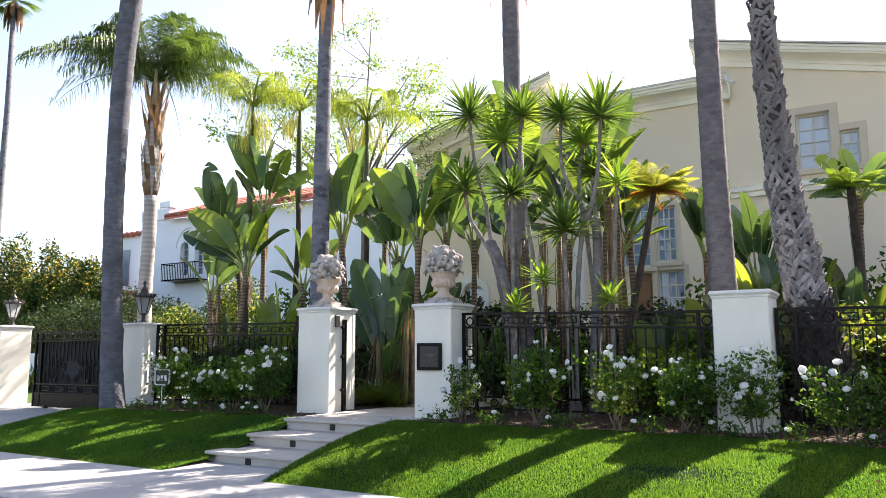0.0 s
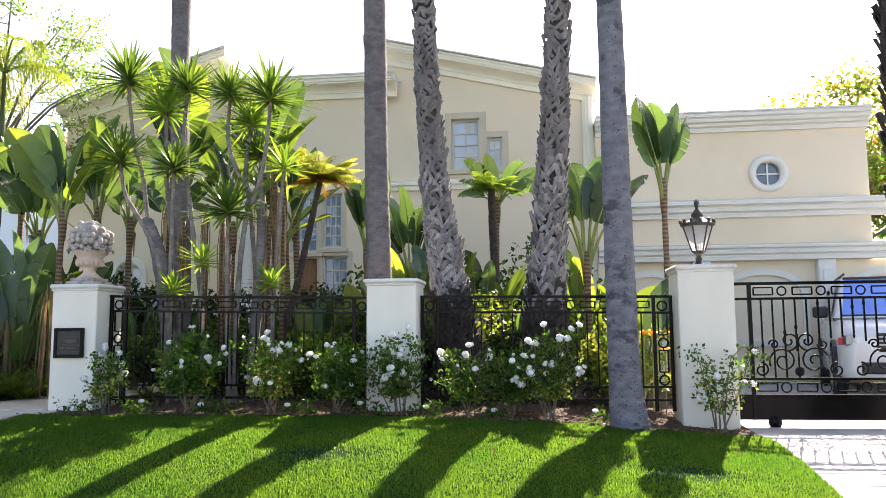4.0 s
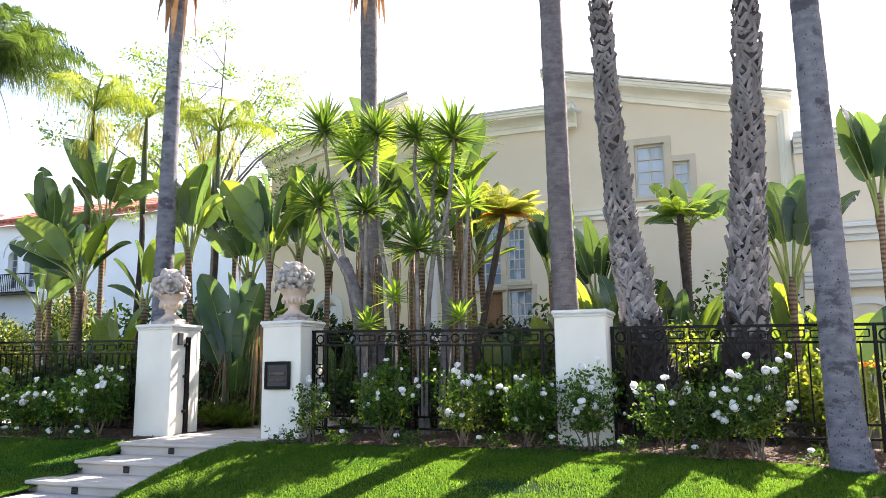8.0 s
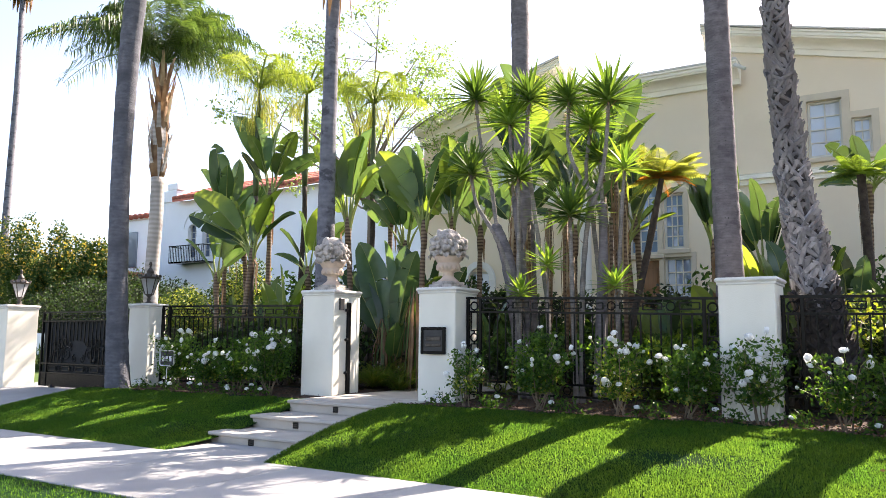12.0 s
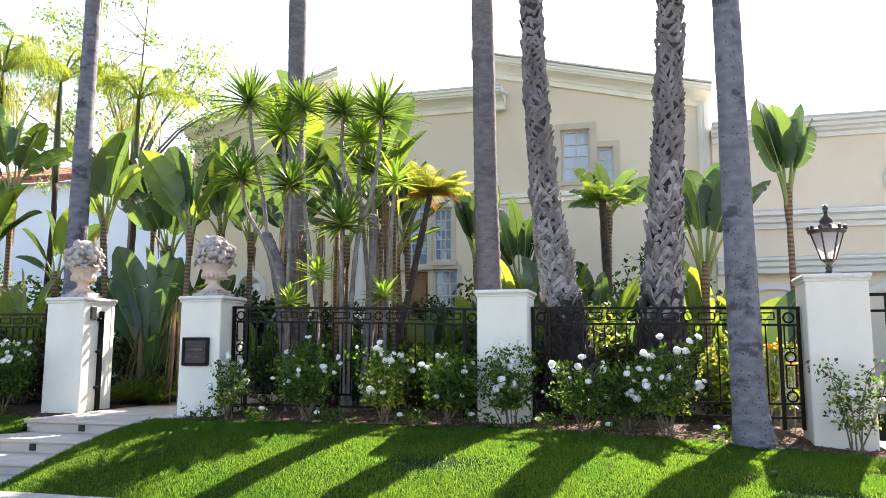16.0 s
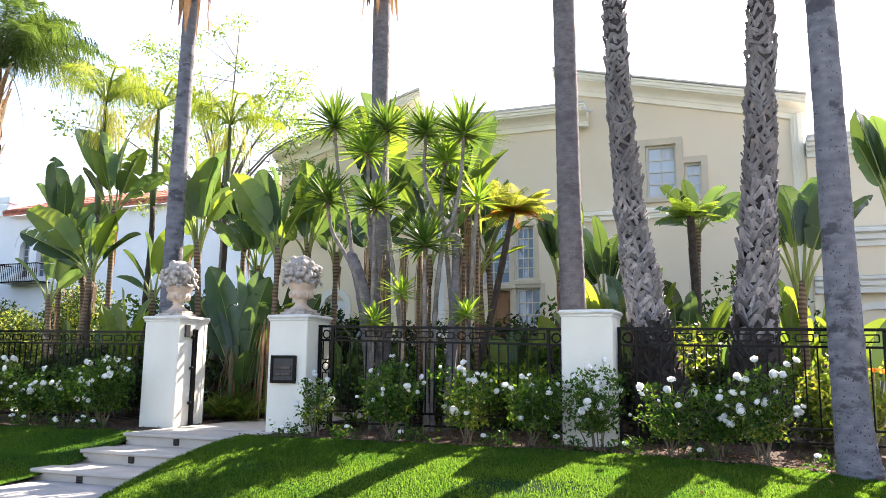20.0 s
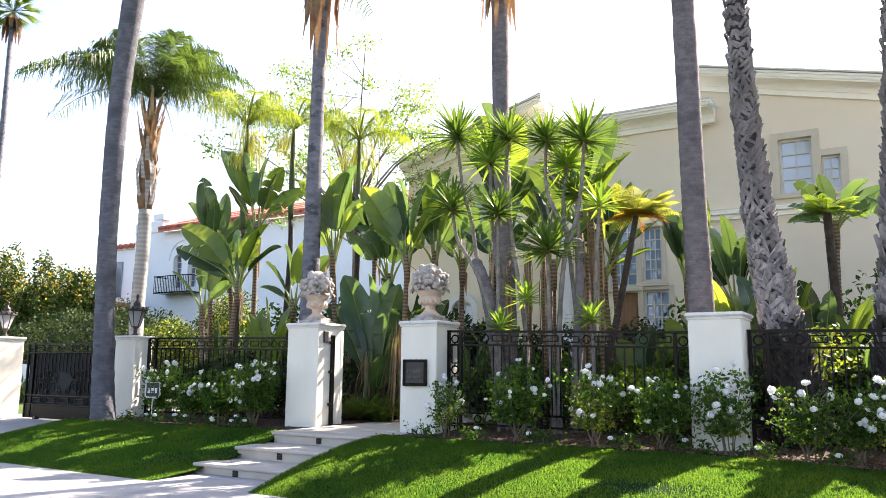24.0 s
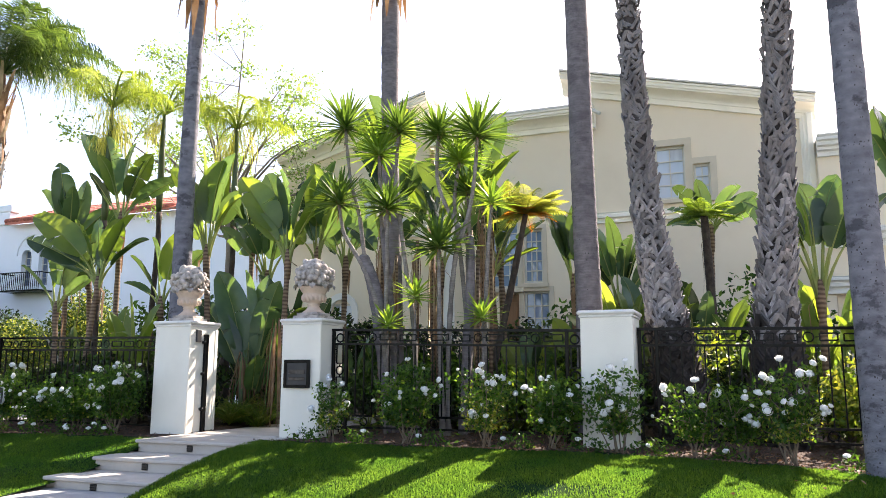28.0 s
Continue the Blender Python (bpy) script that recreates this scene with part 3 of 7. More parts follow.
    return Geo().add(v, [(i, (i + 1) % n, n + (i + 1) % n, n + i) for i in range(n)] + [tuple(range(n)), tuple(range(2 * n - 1, n - 1, -1))])


def window(house, x0, x1, z0, z1, y, cols, rows, surround, curtain=False, deep=0.12, label="multi-pane window", proud=0.0, glass="pane"):
    """A window in an opening: frame, panes, glazing bars, surround."""
    t = 0.055
    fr = Geo()
    fr.soft_box(x0, y + deep - 0.05, z0, x0 + t, y + deep + 0.02, z1, 0.006)
    fr.soft_box(x1 - t, y + deep - 0.05, z0, x1, y + deep + 0.02, z1, 0.006)
    fr.soft_box(x0 + t, y + deep - 0.05, z0, x1 - t, y + deep + 0.02, z0 + t, 0.006)
    fr.soft_box(x0 + t, y + deep - 0.05, z1 - t, x1 - t, y + deep + 0.02, z1, 0.006)
    w = part("window", fr, M["frame"], house, label)
    cw, rh = (x1 - x0 - 2 * t) / cols, (z1 - z0 - 2 * t) / rows
    for i in range(cols):
        for j in range(rows):
            a, b = x0 + t + i * cw, z0 + t + j * rh
            e = random.uniform(-0.003, 0.003)
            part("pane", Geo().add([(a, y + deep - e, b), (a + cw, y + deep + e, b), (a + cw, y + deep + e, b + rh), (a, y + deep - e, b + rh)], [(0, 1, 2, 3)]), M["drape" if curtain and (i + j) % 5 == 4 else glass], w)
    for i in range(1, cols):
        a = x0 + t + i * cw
        part("glazing_bar", Geo().box(a - 0.014, y + deep - 0.03, z0 + t, a + 0.014, y + deep - 0.005, z1 - t), M["frame"], w)
    for j in range(1, rows):
        b = z0 + t + j * rh
        part("glazing_bar", Geo().box(x0 + t, y + deep - 0.034, b - 0.014, x1 - t, y + deep - 0.006, b + 0.014), M["frame"], w)
    if surround:
        s = surround
        q = y - 0.06 + proud
        g = Geo().prism([(x0 - s, z0 - 0.02), (x0, z0 - 0.02), (x0, z1), (x1, z1), (x1, z0 - 0.02), (x1 + s, z0 - 0.02), (x1 + s, z1 + s), (x0 - s, z1 + s)], q, y - 0.001)
        part("surround", g, M["taupe"], w, "taupe moulded surround")
        part("sill", Geo().soft_box(x0 - s - 0.04, y - 0.10 + proud, z0 - 0.12, x1 + s + 0.04, y - 0.001, z0 - 0.02, 0.012), M["taupe"], w)
    part("reveal_shadow", Geo().box(x0 - 0.02, y + deep + 0.25, z0 - 0.02, x1 + 0.02, y + deep + 0.28, z1 + 0.02), M["dark"], w)
    return w


house = thing("house", (0, 0, 0), "two-storey cream stucco house with moulded cornices and white trim", "house")
HY = 9.0
CORN = coved(0.42, 0.46)


def top_main(x):
    return 8.63 - 0.239 * (x - 1.98)


main_open = [(4.08, 4.76, 5.37, 6.61), (4.93, 5.30, 5.37, 6.14)]
g = Geo()
wall_piece(g, 2.30, 7.42, 0.3, top_main, HY, 0.35, main_open)
part("wall", g, M["cream"], house, "smooth cream stucco gable wall")
part("cornice", cornice([(1.98, top_main(1.98)), (7.50, top_main(7.50))], HY, CORN), M["trim"], house, "sloping moulded cornice")
part("roof", Geo().add([(1.98, HY - 0.45, top_main(1.98) + 0.02), (7.52, HY - 0.45, top_main(7.52) + 0.02), (7.52, HY + 9, top_main(7.52) + 0.02), (1.98, HY + 9, top_main(1.98) + 0.02),
                       (1.98, HY - 0.45, top_main(1.98) + 0.06), (7.52, HY - 0.45, top_main(7.52) + 0.06), (7.52, HY + 9, top_main(7.52) + 0.06), (1.98, HY + 9, top_main(1.98) + 0.06)],
                      [(0, 1, 2, 3), (4, 5, 6, 7), (0, 1, 5, 4), (1, 2, 6, 5), (0, 3, 7, 4)]), M["roof"], house, "low grey roof edge")
g = Geo()
wall_piece(g, 0, 8.65, 0.3, lambda x: 7.2, 0, 0.35, [])
part("side_wall", g, M["cream"], house, m=pose(7.42, HY + 0.35, 0, 0, 0, 90))
strip = Geo().soft_box(7.18, HY - 0.07, 0.4, 7.46, HY - 0.002, 6.95, 0.02).soft_box(7.23, HY - 0.11, 0.4, 7.42, HY - 0.068, 6.98, 0.02).soft_box(7.30, HY - 0.16, 0.4, 7.44, HY - 0.108, 7.02, 0.025)
part("corner_strip", strip, M["trim"], house, "pale moulded strip down the corner of the wall")
part("string_course", cornice([(2.32, 5.14), (7.40, 5.14)], HY, stepped((0.0, 0.12, 0.13), (0.12, 0.12, 0.07))), M["trim"], house)
w = window(house, 4.08, 4.76, 5.37, 6.61, HY, 2, 4, 0.15, True, label="upper casement window with pale surround")
w = window(house, 4.93, 5.30, 5.37, 6.14, HY, 2, 3, 0.14, True, label="small stepped side window beside the casement", proud=0.025)

# middle part with lower level cornice
mid_open = [(0.15, 0.85, 3.45, 5.10), (0.97, 1.45, 3.55, 4.85), (0.35, 0.85, 0.60, 3.30), (0.97, 1.60, 1.2, 3.35)]
MY = 8.8
g = Geo()
wall_piece(g, -1.35, 2.30, 0.3, lambda x: 7.4, MY, 0.35, mid_open)
part("wall", g, M["cream"], house, "cream stucco entrance wall")
part("cornice", cornice([(-1.5, 7.64), (2.78, 7.64)], MY, CORN), M["trim"], house, "level moulded cornice with a boxed end")
part("roof", Geo().soft_box(-1.5, MY - 0.42, 7.645, 2.78, MY + 6, 7.70, 0.01), M["roof"], house)
part("gutter_spout", Geo().tube([(2.74, MY - 0.42, 7.52), (2.98, MY - 0.50, 7.36)], 0.04, 8), M["frame"], house)
window(house, 0.15, 0.85, 3.45, 5.10, MY, 3, 6, 0.10, label="tall entrance window with many panes", glass="pane_blue")
window(house, 0.97, 1.45, 3.55, 4.85, MY, 3, 5, 0.10, label="tall window with many small panes", proud=0.025, glass="pane_blue")
window(house, 0.97, 1.60, 1.2, 3.35, MY, 3, 7, 0.10, label="lower window with many small panes", proud=0.025, glass="pane_blue")
d = part("door", Geo().soft_box(0.35, MY + 0.10, 0.60, 0.85, MY + 0.16, 3.30, 0.01), M["wood"], house, "brown panelled wooden entrance door")
for k in range(4):
    part("panel", Geo().soft_box(0.41, MY + 0.075, 0.75 + 0.62 * k, 0.79, MY + 0.102, 1.25 + 0.62 * k, 0.015), M["wood"], d)
part("column", Geo().lathe([(0.17, 0), (0.17, 0.12), (0.13, 0.16), (0.13, 3.9), (0.15, 3.95), (0.19, 4.05), (0.19, 4.2)], 16, (-0.75, MY - 0.5, 0.5)), M["pale"], house, "pale round porch column", smooth=True)

# west gable
WY = 9.2


def top_west(x):
    return 8.63 + 0.278 * (x + 1.62)


g = Geo()
wall_piece(g, -6.0, -1.65, 0.3, top_west, WY, 0.35, [(-3.95, -3.2, 5.45, 6.2), (-4.45, -3.85, 2.3, 3.25)])
part("wall", g, M["cream"], house, "cream stucco west gable wall")
part("cornice", cornice([(-6.10, top_west(-6.10)), (-1.60, top_west(-1.60))], WY, CORN), M["trim"], house, "raking moulded cornice")
part("roof", Geo().add([(-6.10, WY - 0.45, top_west(-6.10) + 0.02), (-1.60, WY - 0.45, top_west(-1.60) + 0.02), (-1.60, WY + 0.7, top_west(-1.60) + 0.02), (-6.10, WY + 0.7, top_west(-6.10) + 0.02),
                       (-6.10, WY - 0.45, top_west(-6.10) + 0.07), (-1.60, WY - 0.45, top_west(-1.60) + 0.07), (-1.60, WY + 0.7, top_west(-1.60) + 0.07), (-6.10, WY + 0.7, top_west(-6.10) + 0.07)],
                      [(0, 1, 2, 3), (4, 5, 6, 7), (0, 1, 5, 4), (1, 2, 6, 5), (0, 3, 7, 4)]), M["roof"], house)
part("gable_block", Geo().prism([(-6.0, 5.3), (-1.65, 5.3), (-1.65, top_west(-1.65) - 0.02), (-6.0, top_west(-6.0) - 0.02)], WY + 0.352, WY + 0.6), M["cream"], house)
part("side_wall", Geo().box(-6.0, WY + 0.602, 0.3, -5.65, WY + 9, top_west(-6.0) - 0.02), M["cream"], house)
part("string_course", cornice([(-7.1, 5.40), (-1.66, 5.40)], WY, stepped((0.0, 0.15, 0.2), (0.15, 0.14, 0.13), (0.29, 0.18, 0.06))), M["pale"], house)
window(house, -3.95, -3.2, 5.45, 6.2, WY, 2, 2, 0.1)
window(house, -4.45, -3.85, 2.3, 3.25, WY, 2, 3, 0.0)
window_arch = part("window_arch", Geo().soft_box(-4.65, WY - 0.08, 2.2, -4.49, WY - 0.002, 3.0, 0.01), M["pale"], house, "pale arched stone window surround")
part("jamb", Geo().soft_box(-3.81, WY - 0.08, 2.2, -3.65, WY - 0.002, 3.0, 0.01), M["pale"], window_arch)
for k in range(12):
    a0, a1 = math.pi * k / 12, math.pi * (k + 1) / 12
    part("arch_stone", Geo().prism([(-4.15 + 0.34 * math.cos(a), 3.0 + 0.36 * math.sin(a)) for a in (a0, a1)] + [(-4.15 + 0.50 * math.cos(a), 3.0 + 0.53 * math.sin(a)) for a in (a1, a0)], WY - 0.08, WY - 0.002), M["pale"], window_arch)

# ---- garage wing ----
garage = thing("garage", (0, 0, 0), "two-storey cream garage wing with round window and arched doors", "garage")
GY = 8.5
g = Geo()
wall_piece(g, 7.44, 13.25, 3.02, lambda x: 6.0, GY, 0.35, [(10.92, 11.42, 4.69, 5.19)])
part("wall", g, M["cream"], garage, "cream stucco upper wall")
part("cornice", cornice([(7.44, 6.28), (13.30, 6.28)], GY, stepped((0.0, 0.08, 0.30), (0.08, 0.10, 0.24), (0.18, 0.08, 0.16), (0.26, 0.12, 0.08))), M["pale"], garage, "pale moulded cornice")
part("string_course", cornice([(7.44, 4.35), (14.6, 4.35)], GY, stepped((0.0, 0.11, 0.26), (0.11, 0.14, 0.16), (0.25, 0.13, 0.08))), M["pale"], garage)
part("door_lintel", cornice([(7.44, 3.37), (14.6, 3.37)], GY, stepped((0.0, 0.08, 0.18), (0.08, 0.12, 0.12), (0.20, 0.14, 0.06))), M["pale"], garage)
part("roof", Geo().soft_box(7.44, GY - 0.3, 6.285, 13.30, GY + 7, 6.33, 0.01), M["roof"], garage)
part("side_wall", Geo().box(12.90, GY + 0.35, 0.3, 13.25, GY + 7, 6.0), M["cream"], garage)
part("side_wall", Geo().box(7.43, GY + 0.02, 0.3, 7.60, GY + 7, 3.015).box(7.43, GY + 0.35, 3.02, 7.60, GY + 7, 6.0), M["cream"], garage)
part("back_wall", Geo().box(7.43, GY + 7.002, 0.3, 13.25, GY + 7.2, 6.0), M["cream"], garage)
for x in (9.48, 12.09, 14.70):
    part("pier", Geo().soft_box(x, GY - 0.04, 0.3, x + 0.37, GY + 0.34, 3.02, 0.02).soft_box(x + 0.08, GY - 0.07, 0.5, x + 0.29, GY - 0.041, 2.8, 0.015), M["pale"], garage, "pale panelled pier")
for x0, x1 in ((7.62, 9.48), (9.85, 12.09), (12.46, 14.70)):
    d = part("garage_door", Geo().soft_box(x0, GY + 0.16, 0.38, x1, GY + 0.22, 3.06, 0.008), M["cream"], garage, "cream panelled garage door with a white arch")
    c, r = 0.5 * (x0 + x1), 0.5 * (x1 - x0) - 0.18
    ar = Geo()
    for k in range(16):
        a0, a1 = math.pi * k / 16, math.pi * (k + 1) / 16
        ar.prism([(c + (r - 0.14) * math.cos(a), 2.25 + 0.46 * math.sin(a)) for a in (a0, a1)] + [(c + r * math.cos(a), 2.25 + 0.60 * math.sin(a)) for a in (a1, a0)], GY + 0.10, GY + 0.158)
    ar.box(c - r, GY + 0.10, 0.4, c - r + 0.14, GY + 0.158, 2.25).box(c + r - 0.14, GY + 0.10, 0.4, c + r, GY + 0.158, 2.25)
    ar.box(c - r + 0.14, GY + 0.10, 1.15, c + r - 0.14, GY + 0.157, 1.27)
    part("arch_trim", ar, M["pale"], d, "white arched moulding")
rw = part("round_window", Geo().lathe([(0.26, 0), (0.30, 0.07), (0.36, 0.10), (0.41, 0.07), (0.42, 0)], 36, m=pose(11.17, GY - 0.002, 4.94, 90, 0, 0), cap=False), M["pale"], garage, "round window with a wide pale surround", smooth=True)
part("reveal", Geo().lathe([(0.27, -0.15), (0.26, 0.0)], 36, m=pose(11.17, GY, 4.94, 90, 0, 0), cap=False), M["trim"], rw, smooth=True)
part("pane", Geo().lathe([(0.36, 0.0), (0.36, 0.01)], 36, m=pose(11.17, GY + 0.12, 4.94, 90, 0, 0)), M["pane_dark"], rw)
part("glazing_bar", Geo().box(11.155, GY + 0.07, 4.69, 11.185, GY + 0.10, 5.19), M["pale"], rw)
part("glazing_bar", Geo().box(10.92, GY + 0.068, 4.925, 11.42, GY + 0.098, 4.955), M["pale"], rw)

# ---- neighbour's white house ----
nb = thing("neighbour_house", (0.45, 0, 0.62), "white Spanish-style house with red tile roof and arched windows", "house")
NY = 20.0
g = Geo()
wall_piece(g, -33.0, -12.0, -0.7, lambda x: 8.5 if x > -30.5 else 8.5, NY, 0.4, [(-29.55, -28.85, 5.2, 7.1), (-28.35, -27.65, 5.2, 7.1)])
part("wall", g, M["white_wall"], nb, "sunlit white rendered wall")
part("parapet", Geo().soft_box(-33.0, NY - 0.1, 8.5, -30.6, NY + 0.5, 9.2, 0.05).soft_box(-31.4, NY - 0.11, 9.2, -30.5, NY + 0.5, 9.6, 0.05), M["white_wall"], nb)
part("wing_wall", Geo().box(-37.2, NY + 1, -0.7, -33.0, NY + 1.4, 7.9), M["white_wall"], nb)
part("wing_parapet", Geo().soft_box(-37.3, NY + 0.9, 7.9, -33.0, NY + 1.5, 8.05, 0.04), M["roof"], nb)
roof = part("roof", Geo().add([(-30.4, NY - 0.5, 8.55), (-12, NY - 0.5, 8.55), (-12, NY + 4, 10.2), (-30.4, NY + 4, 10.2), (-30.4, NY - 0.5, 8.4), (-12, NY - 0.5, 8.4)], [(0, 1, 2, 3), (0, 4, 5, 1)]), M["tile"], nb, "red clay barrel-tile roof")
rib = Geo().tube([(0, 0, 0), (0, 1.0, 0.366)], 0.12, 8).mesh("roof_tile", M["tile"], True)
for i in range(40):
    for j in range(4):
        part("roof_tile", rib, M["tile"], roof, m=pose(-30.3 + 0.27 * i, NY - 0.52 + 1.02 * j, 8.58 + 0.375 * j))
for k in range(9):
    part("parapet_tile", Geo().tube([(-36.9 + 0.5 * k, NY + 0.7, 8.12), (-36.9 + 0.5 * k, NY + 1.7, 8.12)], 0.16, 8), M["tile"], nb, smooth=True)
for x0 in (-29.55, -28.35):
    w = window(nb, x0, x0 + 0.7, 5.2, 7.1, NY, 2, 5, 0.0, deep=0.28, label="narrow arched window", glass="pane_dark")
    ar = Geo()
    for k in range(10):
        a0, a1 = math.pi * k / 10, math.pi * (k + 1) / 10
        ar.prism([(x0 + 0.35 + 0.34 * math.cos(a), 6.76 + 0.34 * math.sin(a)) for a in (a0, a1)] + [(x0 + 0.35 + 0.36 * math.cos(a), 7.12) for a in (a1, a0)], NY - 0.02, NY + 0.2)
    part("arch_head", ar, M["white_wall"], w)
relief = part("relief_panel", Geo().soft_box(-29.98, NY - 0.06, 6.8, -29.85, NY - 0.003, 6.9, 0.01).soft_box(-27.35, NY - 0.06, 6.8, -27.22, NY - 0.003, 6.9, 0.01), M["white_wall"], nb)
for k in range(14):
    a0, a1 = math.pi * k / 14, math.pi * (k + 1) / 14
    stone_piece = Geo().prism([(-28.6 + 1.25 * math.cos(a), 6.9 + 1.0 * math.sin(a)) for a in (a0, a1)] + [(-28.6 + 1.38 * math.cos(a), 6.9 + 1.13 * math.sin(a)) for a in (a1, a0)], NY - 0.06, NY - 0.002)
    part("arch_stone", stone_piece, M["white_wall"], relief)
bal = part("balcony", Geo().soft_box(-30.0, NY - 0.9, 4.83, -27.2, NY - 0.002, 4.9, 0.02), M["iron"], nb, "small black iron balcony")
part("balcony_rail", Geo().box(-30.0, NY - 0.9, 5.75, -27.2, NY - 0.86, 5.80).box(-30.0, NY - 0.9, 5.75, -29.96, NY, 5.80).box(-27.24, NY - 0.9, 5.75, -27.2, NY, 5.80), M["iron"], bal)
for k in range(22):
    part("baluster", Geo().box(-29.99 + 0.132 * k, NY - 0.89, 4.9, -29.965 + 0.132 * k, NY - 0.865, 5.75), M["iron"], bal)
part("side_window", Geo().soft_box(-36.2, NY + 0.92, 5.0, -35.3, NY + 0.998, 7.2, 0.03), M["pane_dark"], nb, "tall dark window in the wing")
part("porch_roof", Geo().soft_box(-38.0, NY - 1.5, 4.2, -33.0, NY + 1, 4.5, 0.06), M["tile"], nb, "low red tile porch roof")


# ---- sidewalk slabs and drive pavers come last; here the front of the property ----
# ---- steps ----
def make_steps():
    st = thing("entrance_steps", (0, 0, 0), "three pale travertine steps with small dark step lights", "steps")
    for x0, x1, y0, y1, z in ((-1.50, 0.20, -0.95, 0.0, 0.585), (-1.56, 0.20, -1.58, -0.9, 0.43), (-1.62, 0.20, -2.22, -1.5, 0.275)):
        s = part("tread", Geo().soft_box(x0, y0, z - 0.045, x1, y1, z, 0.012), M["stone"], st, "bull-nosed travertine tread")
        part("riser", Geo().soft_box(x0 + 0.03, y0 + 0.035, z - 0.155, x1 - 0.03, y1, z - 0.045, 0.004), M["stone"], s)
        c = -0.655 + 0.185 * (y0 + 0.95)
        l = part("step_light", Geo().soft_box(c - 0.042, y0 + 0.018, z - 0.130, c + 0.042, y0 + 0.05, z - 0.052, 0.006), M["brass"], s, "small dark louvred step light")
        for k in range(3):
            part("louvre", Geo().box(c - 0.034, y0 + 0.012, z - 0.12 + 0.025 * k, c + 0.034, y0 + 0.02, z - 0.112 + 0.025 * k), M["iron"], l)


make_steps()


# ---- gate and fence pillars ----
def pillar(name, x, y, z0, w, d, z1, label, cap_out=0.035):
    p = thing(name, (x, y, z0), label, "pillar", "rendered pillars of the front fence")
    h = z1 - z0
    part("shaft", Geo().soft_box(0, 0, -0.2, w, d, h - 0.07, 0.012), M["stucco"], p)
    o = cap_out
    part("cap", Geo().soft_box(-o * 0.4, -o * 0.4, h - 0.085, w + o * 0.4, d + o * 0.4, h - 0.055, 0.008).soft_box(-o, -o, h - 0.055, w + o, d + o, h, 0.02), M["cap"], p, "moulded cap")
    return p


P_A = pillar("pillar", -11.0, 0.0, 0.33, 0.60, 0.68, 2.08, "white stucco gate pillar with a lantern on top")
P_B = pillar("pillar", -6.39, 0.03, 0.50, 0.56, 0.38, 2.03, "white stucco drive pillar beside a palm trunk")
P_C = pillar("pillar", -2.14, 0.02, 0.56, 0.62, 0.63, 2.165, "white stucco gateway pillar carrying a fruit urn")
P_D = pillar("pillar", 0.01, 0.03, 0.57, 0.60, 0.60, 2.15, "white stucco gateway pillar with a black letter box")
P_E = pillar("pillar", 4.06, 0.03, 0.58, 0.60, 0.60, 2.15, "plain white stucco fence pillar behind a rose bush")
P_F = pillar("pillar", 7.68, 0.03, 0.40, 0.62, 0.62, 2.25, "tall white stucco drive pillar with a lantern")

# letter box on the gateway pillar
lb = part("letter_box", Geo().soft_box(0.09, -0.035, 0.68, 0.44, 0.0, 1.01, 0.008), M["plastic"], P_D, "black recessed letter box")
part("box_frame", Geo().soft_box(0.07, -0.05, 0.66, 0.11, -0.005, 1.03, 0.006).soft_box(0.42, -0.05, 0.66, 0.46, -0.005, 1.03, 0.006).soft_box(0.11, -0.048, 0.99, 0.42, -0.005, 1.03, 0.006).soft_box(0.11, -0.048, 0.66, 0.42, -0.005, 0.70, 0.006), M["iron"], lb)
part("flap", Geo().soft_box(0.15, -0.046, 0.84, 0.39, -0.034, 0.90, 0.004), M["bronze"], lb)
part("flap", Geo().soft_box(0.15, -0.046, 0.76, 0.39, -0.034, 0.80, 0.004), M["bronze"], lb)
# gate strike and small box on the other pillar
part("gate_stop", Geo().soft_box(0.62, 0.30, 0.02, 0.67, 0.37, 1.42, 0.008), M["iron"], P_C, "black iron gate post fixed to the pillar")
for z in (0.35, 0.85, 1.30):
    part("hinge", Geo().tube([(0.62, 0.29, z), (0.69, 0.25, z)], 0.025, 8), M["iron"], P_C, smooth=True)
part("entry_box", Geo().soft_box(0.62, 0.12, 1.30, 0.655, 0.22, 1.48, 0.006), M["plastic"], P_C, "small black entry box")
part("drip_edge", Geo().soft_box(0.60, 0.56, 0.0, 0.625, 0.632, 1.50, 0.006), M["stucco"], P_C)


# ---- fruit urns ----
def urn(x, y, z, turn, seed, label):
    u = thing("fruit_urn", (x, y, z), label, "urn", "pair of fruit urns", turn)
    rng = random.Random(seed)
    part("plinth", Geo().soft_box(-0.20, -0.20, 0, 0.20, 0.20, 0.05, 0.008).soft_box(-0.165, -0.165, 0.05, 0.165, 0.165, 0.09, 0.008), M["urn"], u)
    part("vase", Geo().lathe([(0.15, 0.085), (0.155, 0.10), (0.12, 0.125), (0.085, 0.16), (0.075, 0.19), (0.09, 0.205), (0.075, 0.22), (0.10, 0.235), (0.145, 0.26), (0.165, 0.30), (0.17, 0.33), (0.155, 0.35), (0.16, 0.365), (0.185, 0.40), (0.205, 0.44), (0.20, 0.455), (0.16, 0.46)], 28), M["urn_warm"], u, "turned vase with a gadrooned belly", smooth=True)
    for k in range(16):
        a = 2 * math.pi * k / 16
        part("gadroon", Geo().ball((0.152 * math.cos(a), 0.152 * math.sin(a), 0.295), (0.028, 0.028, 0.05), 6, 5), M["urn_warm"], u, smooth=True)
    fruit = []
    for k in range(5):
        zz = 0.50 + 0.068 * k
        ring = (0.215, 0.240, 0.230, 0.190, 0.115)[k]
